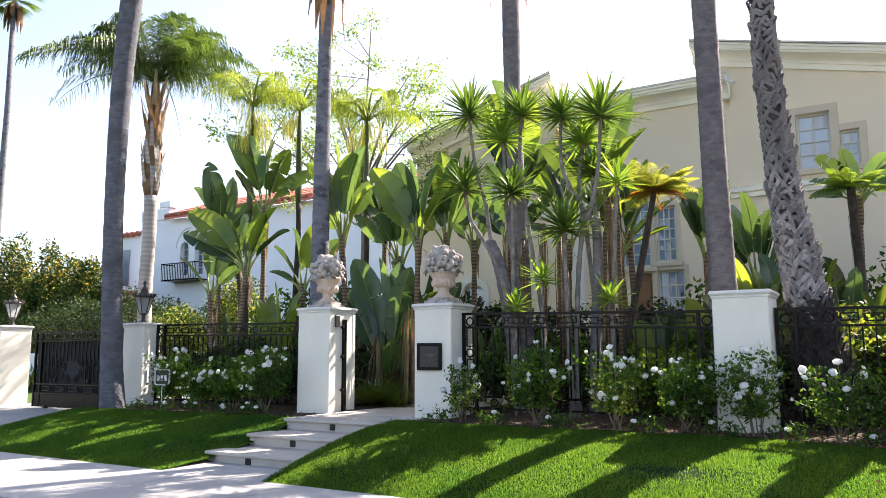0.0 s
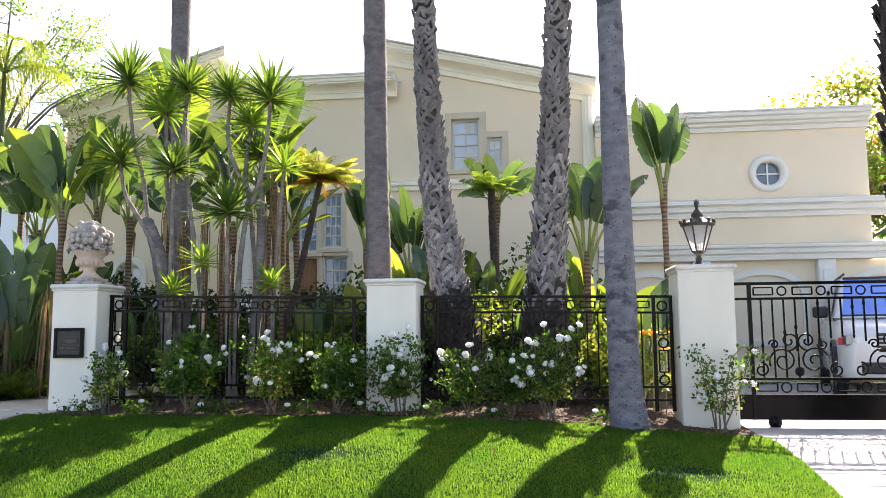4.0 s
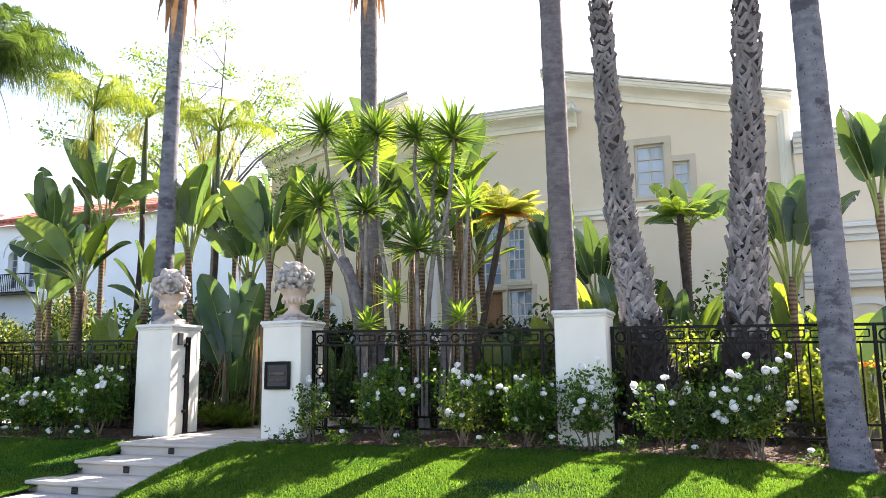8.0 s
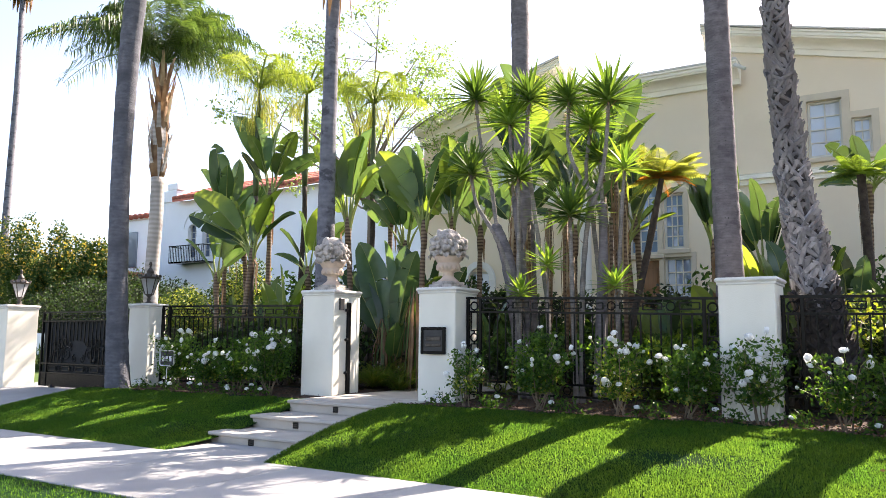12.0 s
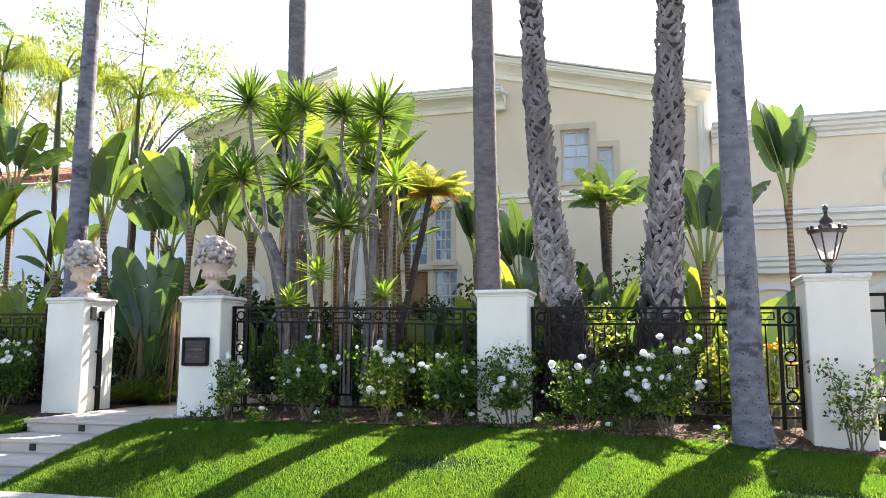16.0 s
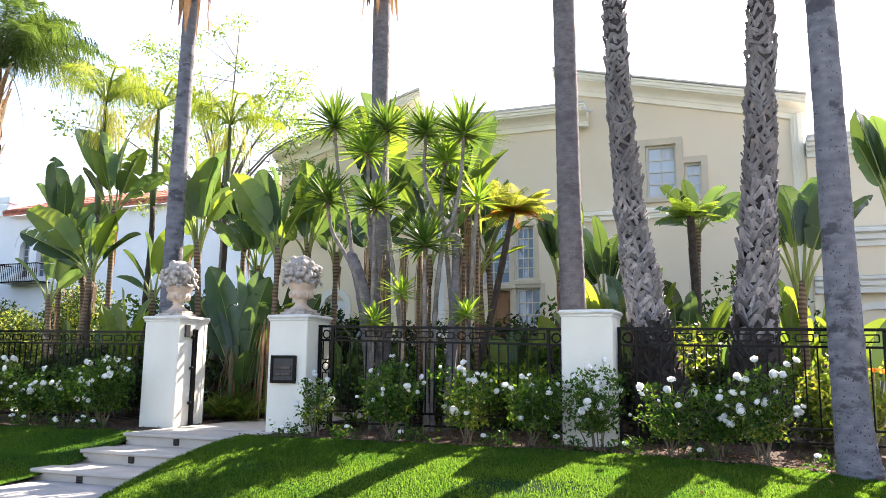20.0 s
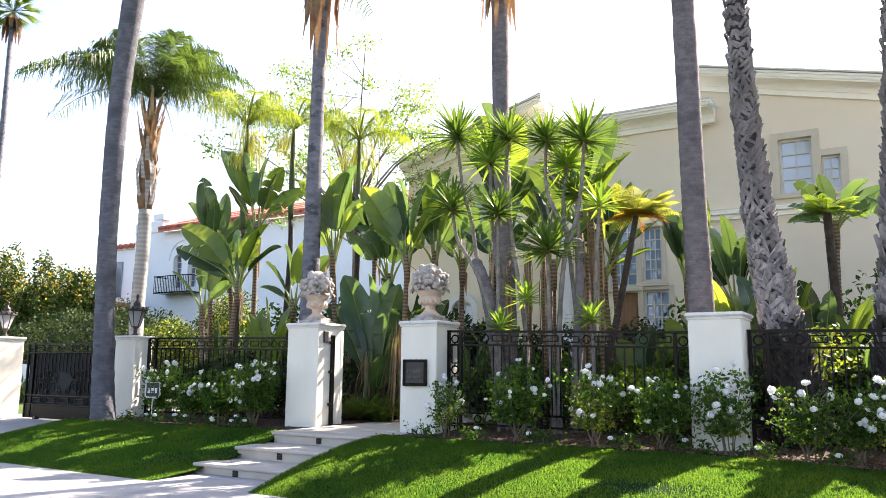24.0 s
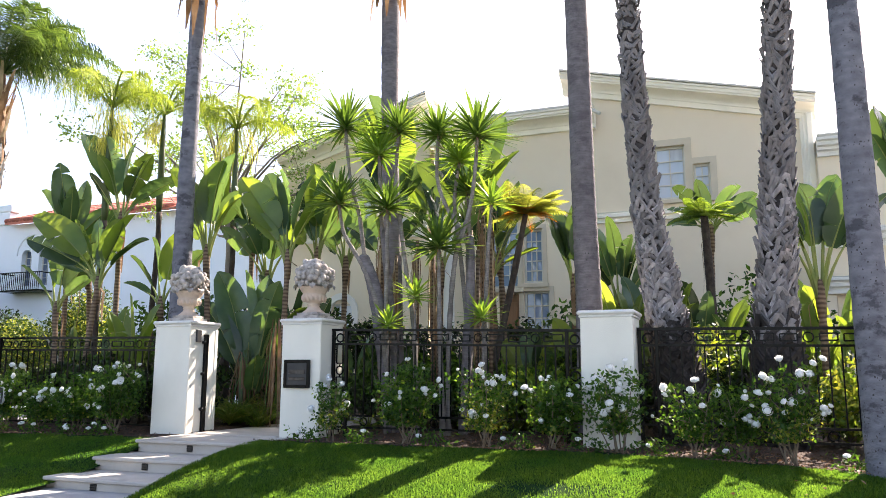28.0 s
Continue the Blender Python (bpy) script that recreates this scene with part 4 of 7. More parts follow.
        cnt = (18, 18, 16, 12, 7)[k]
        for j in range(cnt):
            a = 2 * math.pi * (j + 0.5 * (k % 2)) / cnt + rng.uniform(-0.08, 0.08)
            fruit.append((ring * math.cos(a), ring * math.sin(a), zz + rng.uniform(-0.02, 0.02), a))
    fruit.append((0.01, 0, 0.81, 0))
    part("fruit_core", Geo().ball((0, 0, 0.63), (0.205, 0.205, 0.22), 14, 10), M["urn"], u, smooth=True)
    for fx, fy, fz, a in fruit:
        r = rng.choice((0.028, 0.036, 0.042, 0.048, 0.056))
        el = rng.choice((0.8, 0.9, 1.0, 1.15, 1.5))
        part("fruit", Geo().ball((0, 0, 0), (r, r * rng.uniform(0.8, 1.1), r * el), 9, 7), M["urn"], u, smooth=True, m=pose(fx, fy, fz, rng.uniform(-50, 50), rng.uniform(-50, 50), math.degrees(a)))
    for j in range(10):
        a = 2 * math.pi * j / 10 + 0.2
        lf = Geo().ribbon([(0.18, 0, 0.46), (0.25, 0, 0.475), (0.285, 0, 0.45), (0.29, 0, 0.41)], [0.02, 0.05, 0.045, 0.005], (0, 1, 0), 0.2)
        part("stone_leaf", lf, M["urn"], u, m=pose(0, 0, 0, 0, 0, math.degrees(a)))
    return u


urn(-1.83, 0.34, 2.165, 10, 3, "weathered cast-stone urn heaped with stone fruit on the gateway pillar")
urn(0.31, 0.33, 2.15, -5, 4, "weathered cast-stone urn heaped with stone fruit above the letter box")


# ---- lanterns ----
def lantern(x, y, z, s, label):
    ln = thing("lantern", (x, y, z), label, "lantern", "pillar lanterns")
    part("foot", Geo().lathe([(0.10 * s, 0), (0.10 * s, 0.02 * s), (0.06 * s, 0.04 * s), (0.035 * s, 0.08 * s), (0.05 * s, 0.11 * s), (0.03 * s, 0.14 * s), (0.045 * s, 0.17 * s), (0.08 * s, 0.20 * s)], 16), M["bronze"], ln, smooth=True)
    body = part("cage_base", Geo().lathe([(0.08 * s, 0.20 * s), (0.095 * s, 0.21 * s), (0.09 * s, 0.225 * s)], 6), M["bronze"], ln)
    for k in range(6):
        a, b = math.pi * k / 3, math.pi * (k + 1) / 3
        lo, hi = 0.088 * s, 0.205 * s
        part("bar", Geo().tube([(lo * math.cos(a), lo * math.sin(a), 0.215 * s), (hi * math.cos(a), hi * math.sin(a), 0.58 * s)], 0.011 * s, 5), M["bronze"], ln)
        pg = part("glass_pane", Geo().add([(0.97 * lo * math.cos(a), 0.97 * lo * math.sin(a), 0.22 * s), (0.97 * lo * math.cos(b), 0.97 * lo * math.sin(b), 0.22 * s), (0.97 * hi * math.cos(b), 0.97 * hi * math.sin(b), 0.58 * s), (0.97 * hi * math.cos(a), 0.97 * hi * math.sin(a), 0.58 * s)], [(0, 1, 2, 3)]), M["lamp_glass"], ln, "clear glass pane")
        pg.visible_shadow = False
    part("candle", Geo().tube([(0, 0, 0.21 * s), (0, 0, 0.42 * s)], 0.018 * s, 8).ball((0, 0, 0.46 * s), (0.02 * s, 0.02 * s, 0.045 * s), 8, 6), M["white"], ln, "white candle lamp", smooth=True)
    part("crown", Geo().lathe([(0.215 * s, 0.575 * s), (0.24 * s, 0.59 * s), (0.245 * s, 0.62 * s), (0.21 * s, 0.63 * s), (0.15 * s, 0.66 * s), (0.09 * s, 0.70 * s), (0.075 * s, 0.72 * s), (0.085 * s, 0.73 * s), (0.08 * s, 0.76 * s), (0.05 * s, 0.80 * s), (0.025 * s, 0.83 * s), (0.02 * s, 0.86 * s)], 24), M["bronze"], ln, "domed bronze top", smooth=True)
    for k in range(12):
        a = 2 * math.pi * k / 12
        part("crest", Geo().ball((0.235 * s * math.cos(a), 0.235 * s * math.sin(a), 0.645 * s), (0.026 * s, 0.026 * s, 0.035 * s), 6, 5), M["bronze"], ln, smooth=True)
    part("finial", Geo().lathe([(0.02 * s, 0.86 * s), (0.035 * s, 0.875 * s), (0.02 * s, 0.89 * s), (0.04 * s, 0.91 * s), (0.035 * s, 0.935 * s), (0.008 * s, 0.98 * s)], 12).tube([(-0.04 * s, 0, 0.965 * s), (0, 0, 0.92 * s), (0.04 * s, 0, 0.965 * s)], 0.008 * s, 5), M["bronze"], ln, smooth=True)
    return ln


lantern(7.99, 0.34, 2.25, 0.82, "dark bronze lantern with six clear panes on the drive pillar")
lantern(-10.62, 0.36, 2.08, 0.80, "dark bronze lantern on the far gate pillar")
lantern(-6.10, 0.22, 2.03, 0.80, "dark bronze lantern partly hidden by a palm trunk")


# ---- iron fence ----
def bar(g, x0, z0, x1, z1, y, t=0.012):
    """A square bar between two points of the panel."""
    if abs(x1 - x0) < abs(z1 - z0):
        g.box(x0 - t, y - t, min(z0, z1), x0 + t, y + t, max(z0, z1))
    else:
        g.box(min(x0, x1), y - t, z0 - t, max(x0, x1), y + t, z0 + t)
    return g


def loop_frame(x0, x1, zc, h, y):
    g = Geo()
    bar(g, x0, zc - h, x1, zc - h, y, 0.008)
    bar(g, x0, zc + h, x1, zc + h, y, 0.008)
    bar(g, x0, zc - h, x0, zc + h, y, 0.008)
    bar(g, x1, zc - h, x1, zc + h, y, 0.008)
    return g


def fence(x0, x1, za, zb, base, label, end_left=True, end_right=True, y=0.33):
    """A railing panel from x0 to x1; its top goes from za to zb."""
    f = thing("iron_fence", (0, 0, 0), label, "fence", "iron fence panels")
    zt = lambda x: za + (zb - za) * (x - x0) / (x1 - x0)
    h2 = 0.21
    low = base + 0.10

    def rail(name, off, t, w):
        g = Geo()
        g.add([(x0, y - w, zt(x0) - off), (x1, y - w, zt(x1) - off), (x1, y + w, zt(x1) - off), (x0, y + w, zt(x0) - off),
               (x0, y - w, zt(x0) - off - t), (x1, y - w, zt(x1) - off - t), (x1, y + w, zt(x1) - off - t), (x0, y + w, zt(x0) - off - t)],
              [(0, 1, 2, 3), (7, 6, 5, 4), (0, 4, 5, 1), (2, 6, 7, 3), (1, 5, 6, 2), (0, 3, 7, 4)])
        return part(name, g, M["iron"], f)

    rail("top_rail", 0.0, 0.032, 0.026)
    rail("rail", h2 - 0.02, 0.026, 0.016)
    part("bottom_rail", Geo().box(x0, y - 0.016, low - 0.013, x1, y + 0.016, low + 0.013), M["iron"], f)
    part("bottom_rail", Geo().box(x0, y - 0.016, low + 0.137, x1, y + 0.016, low + 0.163), M["iron"], f)
    inner0, inner1 = x0, x1
    for side, on in ((0, end_left), (1, end_right)):
        a = x0 if side == 0 else x1 - 0.235
        part("post", Geo().soft_box(a, y - 0.022, base - 0.03, a + 0.04, y + 0.022, zt(a) - 0.033, 0.004), M["iron"], f)
        part("post", Geo().soft_box(a + 0.195, y - 0.022, base - 0.03, a + 0.235, y + 0.022, zt(a) - 0.033, 0.004), M["iron"], f)
        if on:
            c, r = a + 0.1175, 0.054
            top = zt(a) - 0.033
            zz = top - 0.092
            k = 0
            while zz > low + 0.05:
                if k % 2 == 0:
                    part("ring", Geo().ring((c, y, zz), r, 0.011), M["iron"], f, smooth=True)
                    nxt = zz - r - 0.03 - 0.13
                else:
                    g = loop_frame(c - 0.05, c + 0.05, zz, 0.125, y)
                    g.box(c - 0.007, y - 0.007, zz + 0.125, c + 0.007, y + 0.007, zz + 0.165).box(c - 0.007, y - 0.007, zz - 0.165, c + 0.007, y + 0.007, zz - 0.125)
                    part("loop", g, M["iron"], f)
                    nxt = zz - 0.165 - r
                zz = nxt
                k += 1
        if side == 0:
            inner0 = a + 0.235
        else:
            inner1 = a
    n = max(2, round((inner1 - inner0) / 0.66))
    step = (inner1 - inner0) / n
    for k in range(n):
        a = inner0 + k * step
        zc = zt(a + step / 2) - 0.5 * (0.032 + h2 - 0.02)
        part("ring", Geo().ring((a + step / 2, y, zc), 0.052, 0.008), M["iron"], f, smooth=True)
        g = loop_frame(a + 0.03, a + step / 2 - 0.11, zc, 0.038, y)
        g.box(a + step / 2 - 0.11, y - 0.006, zc - 0.006, a + step / 2 - 0.07, y + 0.006, zc + 0.006)
        part("loop", g, M["iron"], f)
        g = loop_frame(a + step / 2 + 0.11, a + step - 0.03, zc, 0.038, y)
        g.box(a + step / 2 + 0.07, y - 0.006, zc - 0.006, a + step / 2 + 0.11, y + 0.006, zc + 0.006)
        part("loop", g, M["iron"], f)
    m = round((inner1 - inner0) / 0.125)
    for k in range(1, m):
        a = inner0 + (inner1 - inner0) * k / m
        part("baluster", Geo().box(a - 0.008, y - 0.008, low + 0.163, a + 0.008, y + 0.008, zt(a) - h2 - 0.006), M["iron"], f)
    for k in range(round((inner1 - inner0) / 0.5)):
        a = inner0 + 0.25 + 0.5 * k
        part("ring", Geo().ring((a, y, low + 0.075), 0.05, 0.008), M["iron"], f, smooth=True)
    return f


fence(-5.83, -2.16, 2.00, 1.96, 0.56, "black iron fence panel with balusters behind white roses")
fence(0.62, 4.05, 2.02, 1.95, 0.62, "black iron fence panel with rings and balusters behind roses")
fence(4.67, 7.66, 1.955, 1.915, 0.60, "black iron fence panel with decorative ring and loop ends")


# ---- drive gates ----
def scroll(cx, cz, r, turns, start, flip, y, t=0.011):
    g = Geo()
    pts = []
    n = int(26 * turns)
    for k in range(n + 1):
        a = start + flip * 2 * math.pi * turns * k / n
        rr = r * (1 - 0.82 * k / n)
        pts.append((cx + rr * math.cos(a), y, cz + rr * math.sin(a)))
    return g.tube(pts, t, 5)


def drive_gate(x0, x1, z0, z1, y, label):
    f = thing("drive_gate", (0, 0, 0), label, "gate", "wrought-iron drive gates")
    for a in (x0, x0 + 0.21, x1 - 0.25, x1 - 0.04):
        part("stile", Geo().soft_box(a, y - 0.025, z0, a + 0.04, y + 0.025, z1, 0.004), M["iron"], f)
    kick = z0 + 0.26
    part("kick_plate", Geo().soft_box(x0, y - 0.012, z0, x1, y + 0.012, kick, 0.004), M["iron"], f, "solid black kick plate")
    for z, h in ((z1 - 0.035, 0.035), (z1 - 0.21, 0.028), (kick + 0.002, 0.026), (kick + 0.19, 0.028)):
        part("rail", Geo().box(x0 + 0.002, y - 0.02, z, x1 - 0.002, y + 0.02, z + h), M["iron"], f)
    n = max(2, round((x1 - x0 - 0.4) / 0.46))
    step = (x1 - x0 - 0.46) / n
    for zc, r in ((z1 - 0.108, 0.05), (kick + 0.108, 0.055)):
        for k in range(n):
            a = x0 + 0.23 + k * step
            part("ring", Geo().ring((a + step - 0.07, y, zc), r, 0.010), M["iron"], f, smooth=True)
            part("loop", loop_frame(a + 0.05, a + step - 0.17, zc, 0.042, y), M["iron"], f)
    lo, hi = kick + 0.22, z1 - 0.21
    m = round((x1 - x0 - 0.46) / 0.125)
    for k in range(1, m):
        a = x0 + 0.23 + (x1 - x0 - 0.46) * k / m
        drop = 0.0 if k % 12 < 4 else 0.30 + 0.16 * math.sin(math.pi * (k % 12 - 4) / 8)
        part("baluster", Geo().box(a - 0.009, y - 0.009, lo + drop, a + 0.009, y + 0.009, hi), M["iron"], f)
        if k % 3 != 2:
            zc = lo + drop + 0.28 + 0.08 * (k % 4)
            part("collar", Geo().ball((a, y, zc), (0.02, 0.02, 0.03), 6, 5), M["iron"], f, smooth=True)
    k = x0 + 0.75
    while k < x1 - 0.4:
        for s in (-1, 1):
            part("scroll", scroll(k + s * 0.17, lo + 0.19, 0.16, 1.6, math.pi / 2 * (1 - s) + 0.4, s, y), M["iron"], f, smooth=True)
            part("scroll", scroll(k + s * 0.10, lo + 0.42, 0.11, 1.4, -math.pi / 2, -s, y), M["iron"], f, smooth=True)
            part("scroll", scroll(k + s * 0.42, lo + 0.09, 0.085, 1.4, math.pi / 2, s, y), M["iron"], f, smooth=True)
            part("scroll", scroll(k + s * 0.27, lo + 0.38, 0.06, 1.3, math.pi, s, y), M["iron"], f, smooth=True)
        part("rosette", Geo().ball((k, y - 0.01, lo + 0.07), (0.055, 0.025, 0.055), 10, 6), M["iron"], f, smooth=True)
        part("leaf_spike", Geo().tube([(k, y, lo), (k, y, lo + 0.5)], [0.012, 0.006], 6), M["iron"], f)
        k += 1.1
    part("wheel", Geo().lathe([(0.07, -0.03), (0.075, 0), (0.07, 0.03)], 16, m=pose(x0 + 0.45, y, z0 - 0.03, 90, 0, 0)), M["iron"], f, "small gate wheel", smooth=True)
    return f


drive_gate(8.33, 13.6, 0.47, 2.06, 0.44, "closed black wrought-iron sliding drive gate with scrolls")
far_gate = drive_gate(-9.74, -6.41, 0.40, 1.93, 0.40, "closed dark wrought-iron gate of the far drive")
part("backing_sheet", Geo().box(-9.70, 0.428, 0.44, -6.45, 0.434, 1.72), M["tyre"], far_gate, "dark privacy sheet behind the scrolls")
end = pillar("pillar", 13.65, 0.03, 0.33, 0.64, 0.64, 2.28, "white stucco pillar at the far end of the drive gate")

# ---- small security sign ----
sg = thing("yard_sign", (-4.70, -0.42, top_z(-4.70)), "small white-bordered yard sign on a thin stake among roses", "sign")
part("stake", Geo().tube([(0, 0, -0.1), (0, 0, 0.62)], 0.008, 6), M["white"], sg)
part("plate", Geo().soft_box(-0.13, -0.008, 0.40, 0.13, 0.008, 0.66, 0.035), M["white"], sg, "rounded square plate with a pale border", m=pose(0, 0, 0, 0, 0, 25))
part("print", Geo().soft_box(-0.112, -0.013, 0.418, 0.112, -0.0085, 0.642, 0.002), M["plastic"], sg, "dark printed field", m=pose(0, 0, 0, 0, 0, 25))
for k in range(3):
    part("print", Geo().box(-0.085 + 0.062 * k, -0.017, 0.475, -0.042 + 0.062 * k, -0.0135, 0.56), M["white"], sg, m=pose(0, 0, 0, 0, 0, 25))


# ---- palms ----
def lerp_path(points, n):
    pts = [Vector(p) for p in points]
    out = []
    for k in range(n + 1):
        t = k / n * (len(pts) - 1)
        i = min(int(t), len(pts) - 2)
        u = t - i
        p0, p1, p2, p3 = pts[max(i - 1, 0)], pts[i], pts[i + 1], pts[min(i + 2, len(pts) - 1)]
        out.append(0.5 * ((2 * p1) + (p2 - p0) * u + (2 * p0 - 5 * p1 + 4 * p2 - p3) * u * u + (3 * p1 - p0 - 3 * p2 + p3) * u ** 3))
    return out


def frond(g, base, az, rise, length, rng, leaflets=34, leaf_len=0.55, droop=1.0, width=0.028, hang=1.0, reach=1.0):
    """A feather frond: a midrib that arches over, with hanging leaflets."""
    d = Vector((math.cos(az), math.sin(az), 0))
    side = Vector((-math.sin(az), math.cos(az), 0))
    pts = []
    for k in range(9):
        t = k / 8
        pts.append(Vector(base) + d * (length * (t * math.cos(rise) + 0.02)) + Vector((0, 0, length * (t * math.sin(rise) - droop * 0.55 * t * t))))
    g.tube(pts, [0.028 * (1 - 0.85 * k / 8) for k in range(9)], 4, cap=False)
    for k in range(leaflets):
        t = 0.12 + 0.88 * k / leaflets
        i = min(int(t * 8), 7)
        p = pts[i].lerp(pts[i + 1], t * 8 - i)
        for s in (-1, 1):
            L = leaf_len * (0.55 + 0.9 * math.sin(math.pi * min(1, t * 0.9 + 0.08))) * rng.uniform(0.8, 1.15)
            out = (side * s * rng.uniform(0.5, 0.9) + d * rng.uniform(0.2, 0.55)).normalized()
            q1 = p + out * L * 0.45 * reach + Vector((0, 0, rng.uniform(-0.08, 0.10) * L))
            q2 = p + out * L * rng.uniform(0.55, 0.9) * reach + Vector((0, 0, -L * rng.uniform(0.25, 1.0) * hang))
            w = Vector((d.x, d.y, 0.3)).normalized() * width
            g.add([p - w * 0.5, p + w * 0.5, q1 + w * 0.5, q1 - w * 0.5, q2], [(0, 1, 2, 3), (3, 2, 4)])


def smooth_palm(name_label, path, radii, material, scars=0, crown=0, seed=1, skirt=0, flare=True):
    rng = random.Random(seed)
    base = path[0]
    p = thing("palm_tree", base, name_label, "palm tree", "tall street and garden palms")
    b = Vector(base)
    pts = lerp_path([Vector(q) - b for q in path], 90)
    rad = [float(np.interp(k / 90, np.linspace(0, 1, len(radii)), radii)) for k in range(91)]
    rad = [r * (1 + 0.018 * math.sin(k * 2.1) + rng.uniform(-0.012, 0.012)) for k, r in enumerate(rad)]
    g = Geo().tube([pts[0] - Vector((0, 0, 0.2))] + pts, [rad[0] * (1.15 if flare else 1)] + rad, 18)
    part("trunk", g, material, p, "ringed grey trunk", smooth=True)
    if scars:
        sc = Geo()
        for k in range(scars):
            t = rng.uniform(0.0, 1) * 0.62 * 90
            i = int(t)
            a = rng.uniform(0, 2 * math.pi)
            r = rad[i] * 1.004
            c = pts[i].lerp(pts[min(i + 1, 90)], t - i) + Vector((math.cos(a), math.sin(a), 0)) * r
            tx, tz = Vector((-math.sin(a), math.cos(a), 0)) * rng.uniform(0.003, 0.010), Vector((0, 0, rng.uniform(0.004, 0.011)))
            o = Vector((math.cos(a), math.sin(a), 0)) * 0.004
            sc.add([c + o - tx, c + o - tx * 0.6 - tz, c + o + tx * 0.6 - tz * 0.8, c + o + tx, c + o + tx * 0.4 + tz, c + o - tx * 0.5 + tz * 0.9], [(0, 1, 2, 3, 4, 5)])
        part("pitting", sc, M["scar"], p, "small dark pits")["kind"] = "stuff"
    top = pts[-1]
    if skirt:
        for k in range(skirt):
            a = rng.uniform(0, 2 * math.pi)
            L = rng.uniform(1.2, 2.3)
            q = [top + Vector((math.cos(a) * r, math.sin(a) * r, -z)) for r, z in ((0.1, 0.0), (0.34, 0.3 * L), (0.30, 0.75 * L), (0.36, L))]
            part("dead_frond", Geo().ribbon(q, [0.03, 0.09, 0.06, 0.01], (-math.sin(a), math.cos(a), 0), 0.3), M["dead"], p)
    for k in range(crown):
        fg = Geo()
        frond(fg, top, k * 2.399 + rng.uniform(-0.2, 0.2), rng.uniform(0.3, 1.3), rng.uniform(1.9, 2.6), rng, 30, 0.5, 0.7, 0.05)
        part("frond", fg, M["frond"], p)
    return p


smooth_palm("tall leaning palm with smooth grey trunk standing in the lawn", [(-5.92, -0.45, 0.50), (-6.03, -0.45, 1.5), (-6.18, -0.45, 4.0), (-6.14, -0.45, 6.5), (-5.93, -0.45, 8.5), (-5.45, -0.45, 12.5)], [0.225, 0.185, 0.165, 0.185, 0.20, 0.18], M["bark_blue"], 60, 14, 11)
smooth_palm("slim grey garden palm rising behind the gateway urn", [(-2.826, 1.30, 0.60), (-2.818, 1.30, 2.73), (-2.818, 1.30, 4.62), (-2.793, 1.30, 6.85), (-2.785, 1.30, 9.24)], [0.198, 0.161, 0.142, 0.122, 0.111], M["bark_grey"], 40, 26, 12, 14)
smooth_palm("slim dark-ringed garden palm among yuccas", [(0.623, 2.30, 0.60), (0.590, 2.30, 2.75), (0.498, 2.30, 5.26), (0.481, 2.30, 6.93), (0.464, 2.30, 9.44)], [0.184, 0.146, 0.138, 0.151, 0.138], M["bark"], 60, 28, 13, 14)
smooth_palm("tall smooth palm trunk behind the plain pillar", [(3.90, 1.6, 0.6), (3.875, 1.6, 2.4), (3.84, 1.6, 4.0), (3.81, 1.6, 6.4), (3.7, 1.6, 13.0)], [0.22, 0.178, 0.166, 0.162, 0.155], M["bark"], 120, 14, 14)
smooth_palm("tall smooth grey palm with pitted trunk at the lawn edge", [(7.05, -0.50, 0.42), (7.005, -0.5, 1.0), (6.985, -0.5, 2.6), (6.965, -0.5, 5.3), (6.9, -0.5, 9.0), (6.8, -0.5, 13.0)], [0.225, 0.172, 0.158, 0.141, 0.14, 0.135], M["bark_grey"], 900, 14, 15)
smooth_palm("tall leaning street palm by the far drive", [(-12.75, -0.55, 0.3), (-12.8, -0.55, 4.4), (-12.95, -0.55, 10.2), (-13.0, -0.55, 14)], [0.3, 0.22, 0.20, 0.18], M["bark_blue"], 80, 12, 16)


def rough_palm(label, path, radii, seed, height, dark=False):
    """A palm whose trunk keeps its criss-cross leaf bases."""
    rng = random.Random(seed)
    base = Vector(path[0])
    p = thing("palm_tree", base, label, "palm tree", "tall street and garden palms")
    n = 90
    pts = lerp_path([Vector(q) - base for q in path], n)
    rad = [float(np.interp(k / n, np.linspace(0, 1, len(radii)), radii)) for k in range(n + 1)]
    part("trunk", Geo().tube([pts[0] - Vector((0, 0, 0.25))] + pts, [rad[0]] + [r * 0.86 for r in rad], 14), M["boot_core"], p, "dark fibrous core", smooth=True)
    shapes = []
    for k in range(8):
        g = Geo()
        h = rng.uniform(0.20, 0.29)
        out = rng.uniform(0.030, 0.055)
        for s in (-1, 1):
            foot, w0, w1 = s * rng.uniform(0.12, 0.175), rng.uniform(0.038, 0.054), rng.uniform(0.044, 0.060)
            hh = h * rng.uniform(0.85, 1.12)
            tip = s * rng.uniform(-0.02, 0.02)
            lift = 0.012 if s > 0 else 0.0
            back = -1.9 * foot * foot
            g.add([(foot - w0, back, 0), (foot + w0, back, 0), (tip + w1, out + lift, hh), (tip - w1, out + lift, hh * 0.97), (foot - w0 * 0.6, back + 0.03, 0.0), (foot + w0 * 0.6, back + 0.03, 0.0), (tip + w1 * 0.8, out + lift + 0.022, hh * 1.01), (tip - w1 * 0.8, out + lift + 0.022, hh * 0.98)],
                  [(4, 5, 6, 7), (0, 3, 2, 1), (0, 1, 5, 4), (1, 2, 6, 5), (2, 3, 7, 6), (3, 0, 4, 7)])
        shapes.append(g.mesh("leaf_base", M["boot"]))
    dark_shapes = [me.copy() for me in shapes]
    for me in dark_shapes:
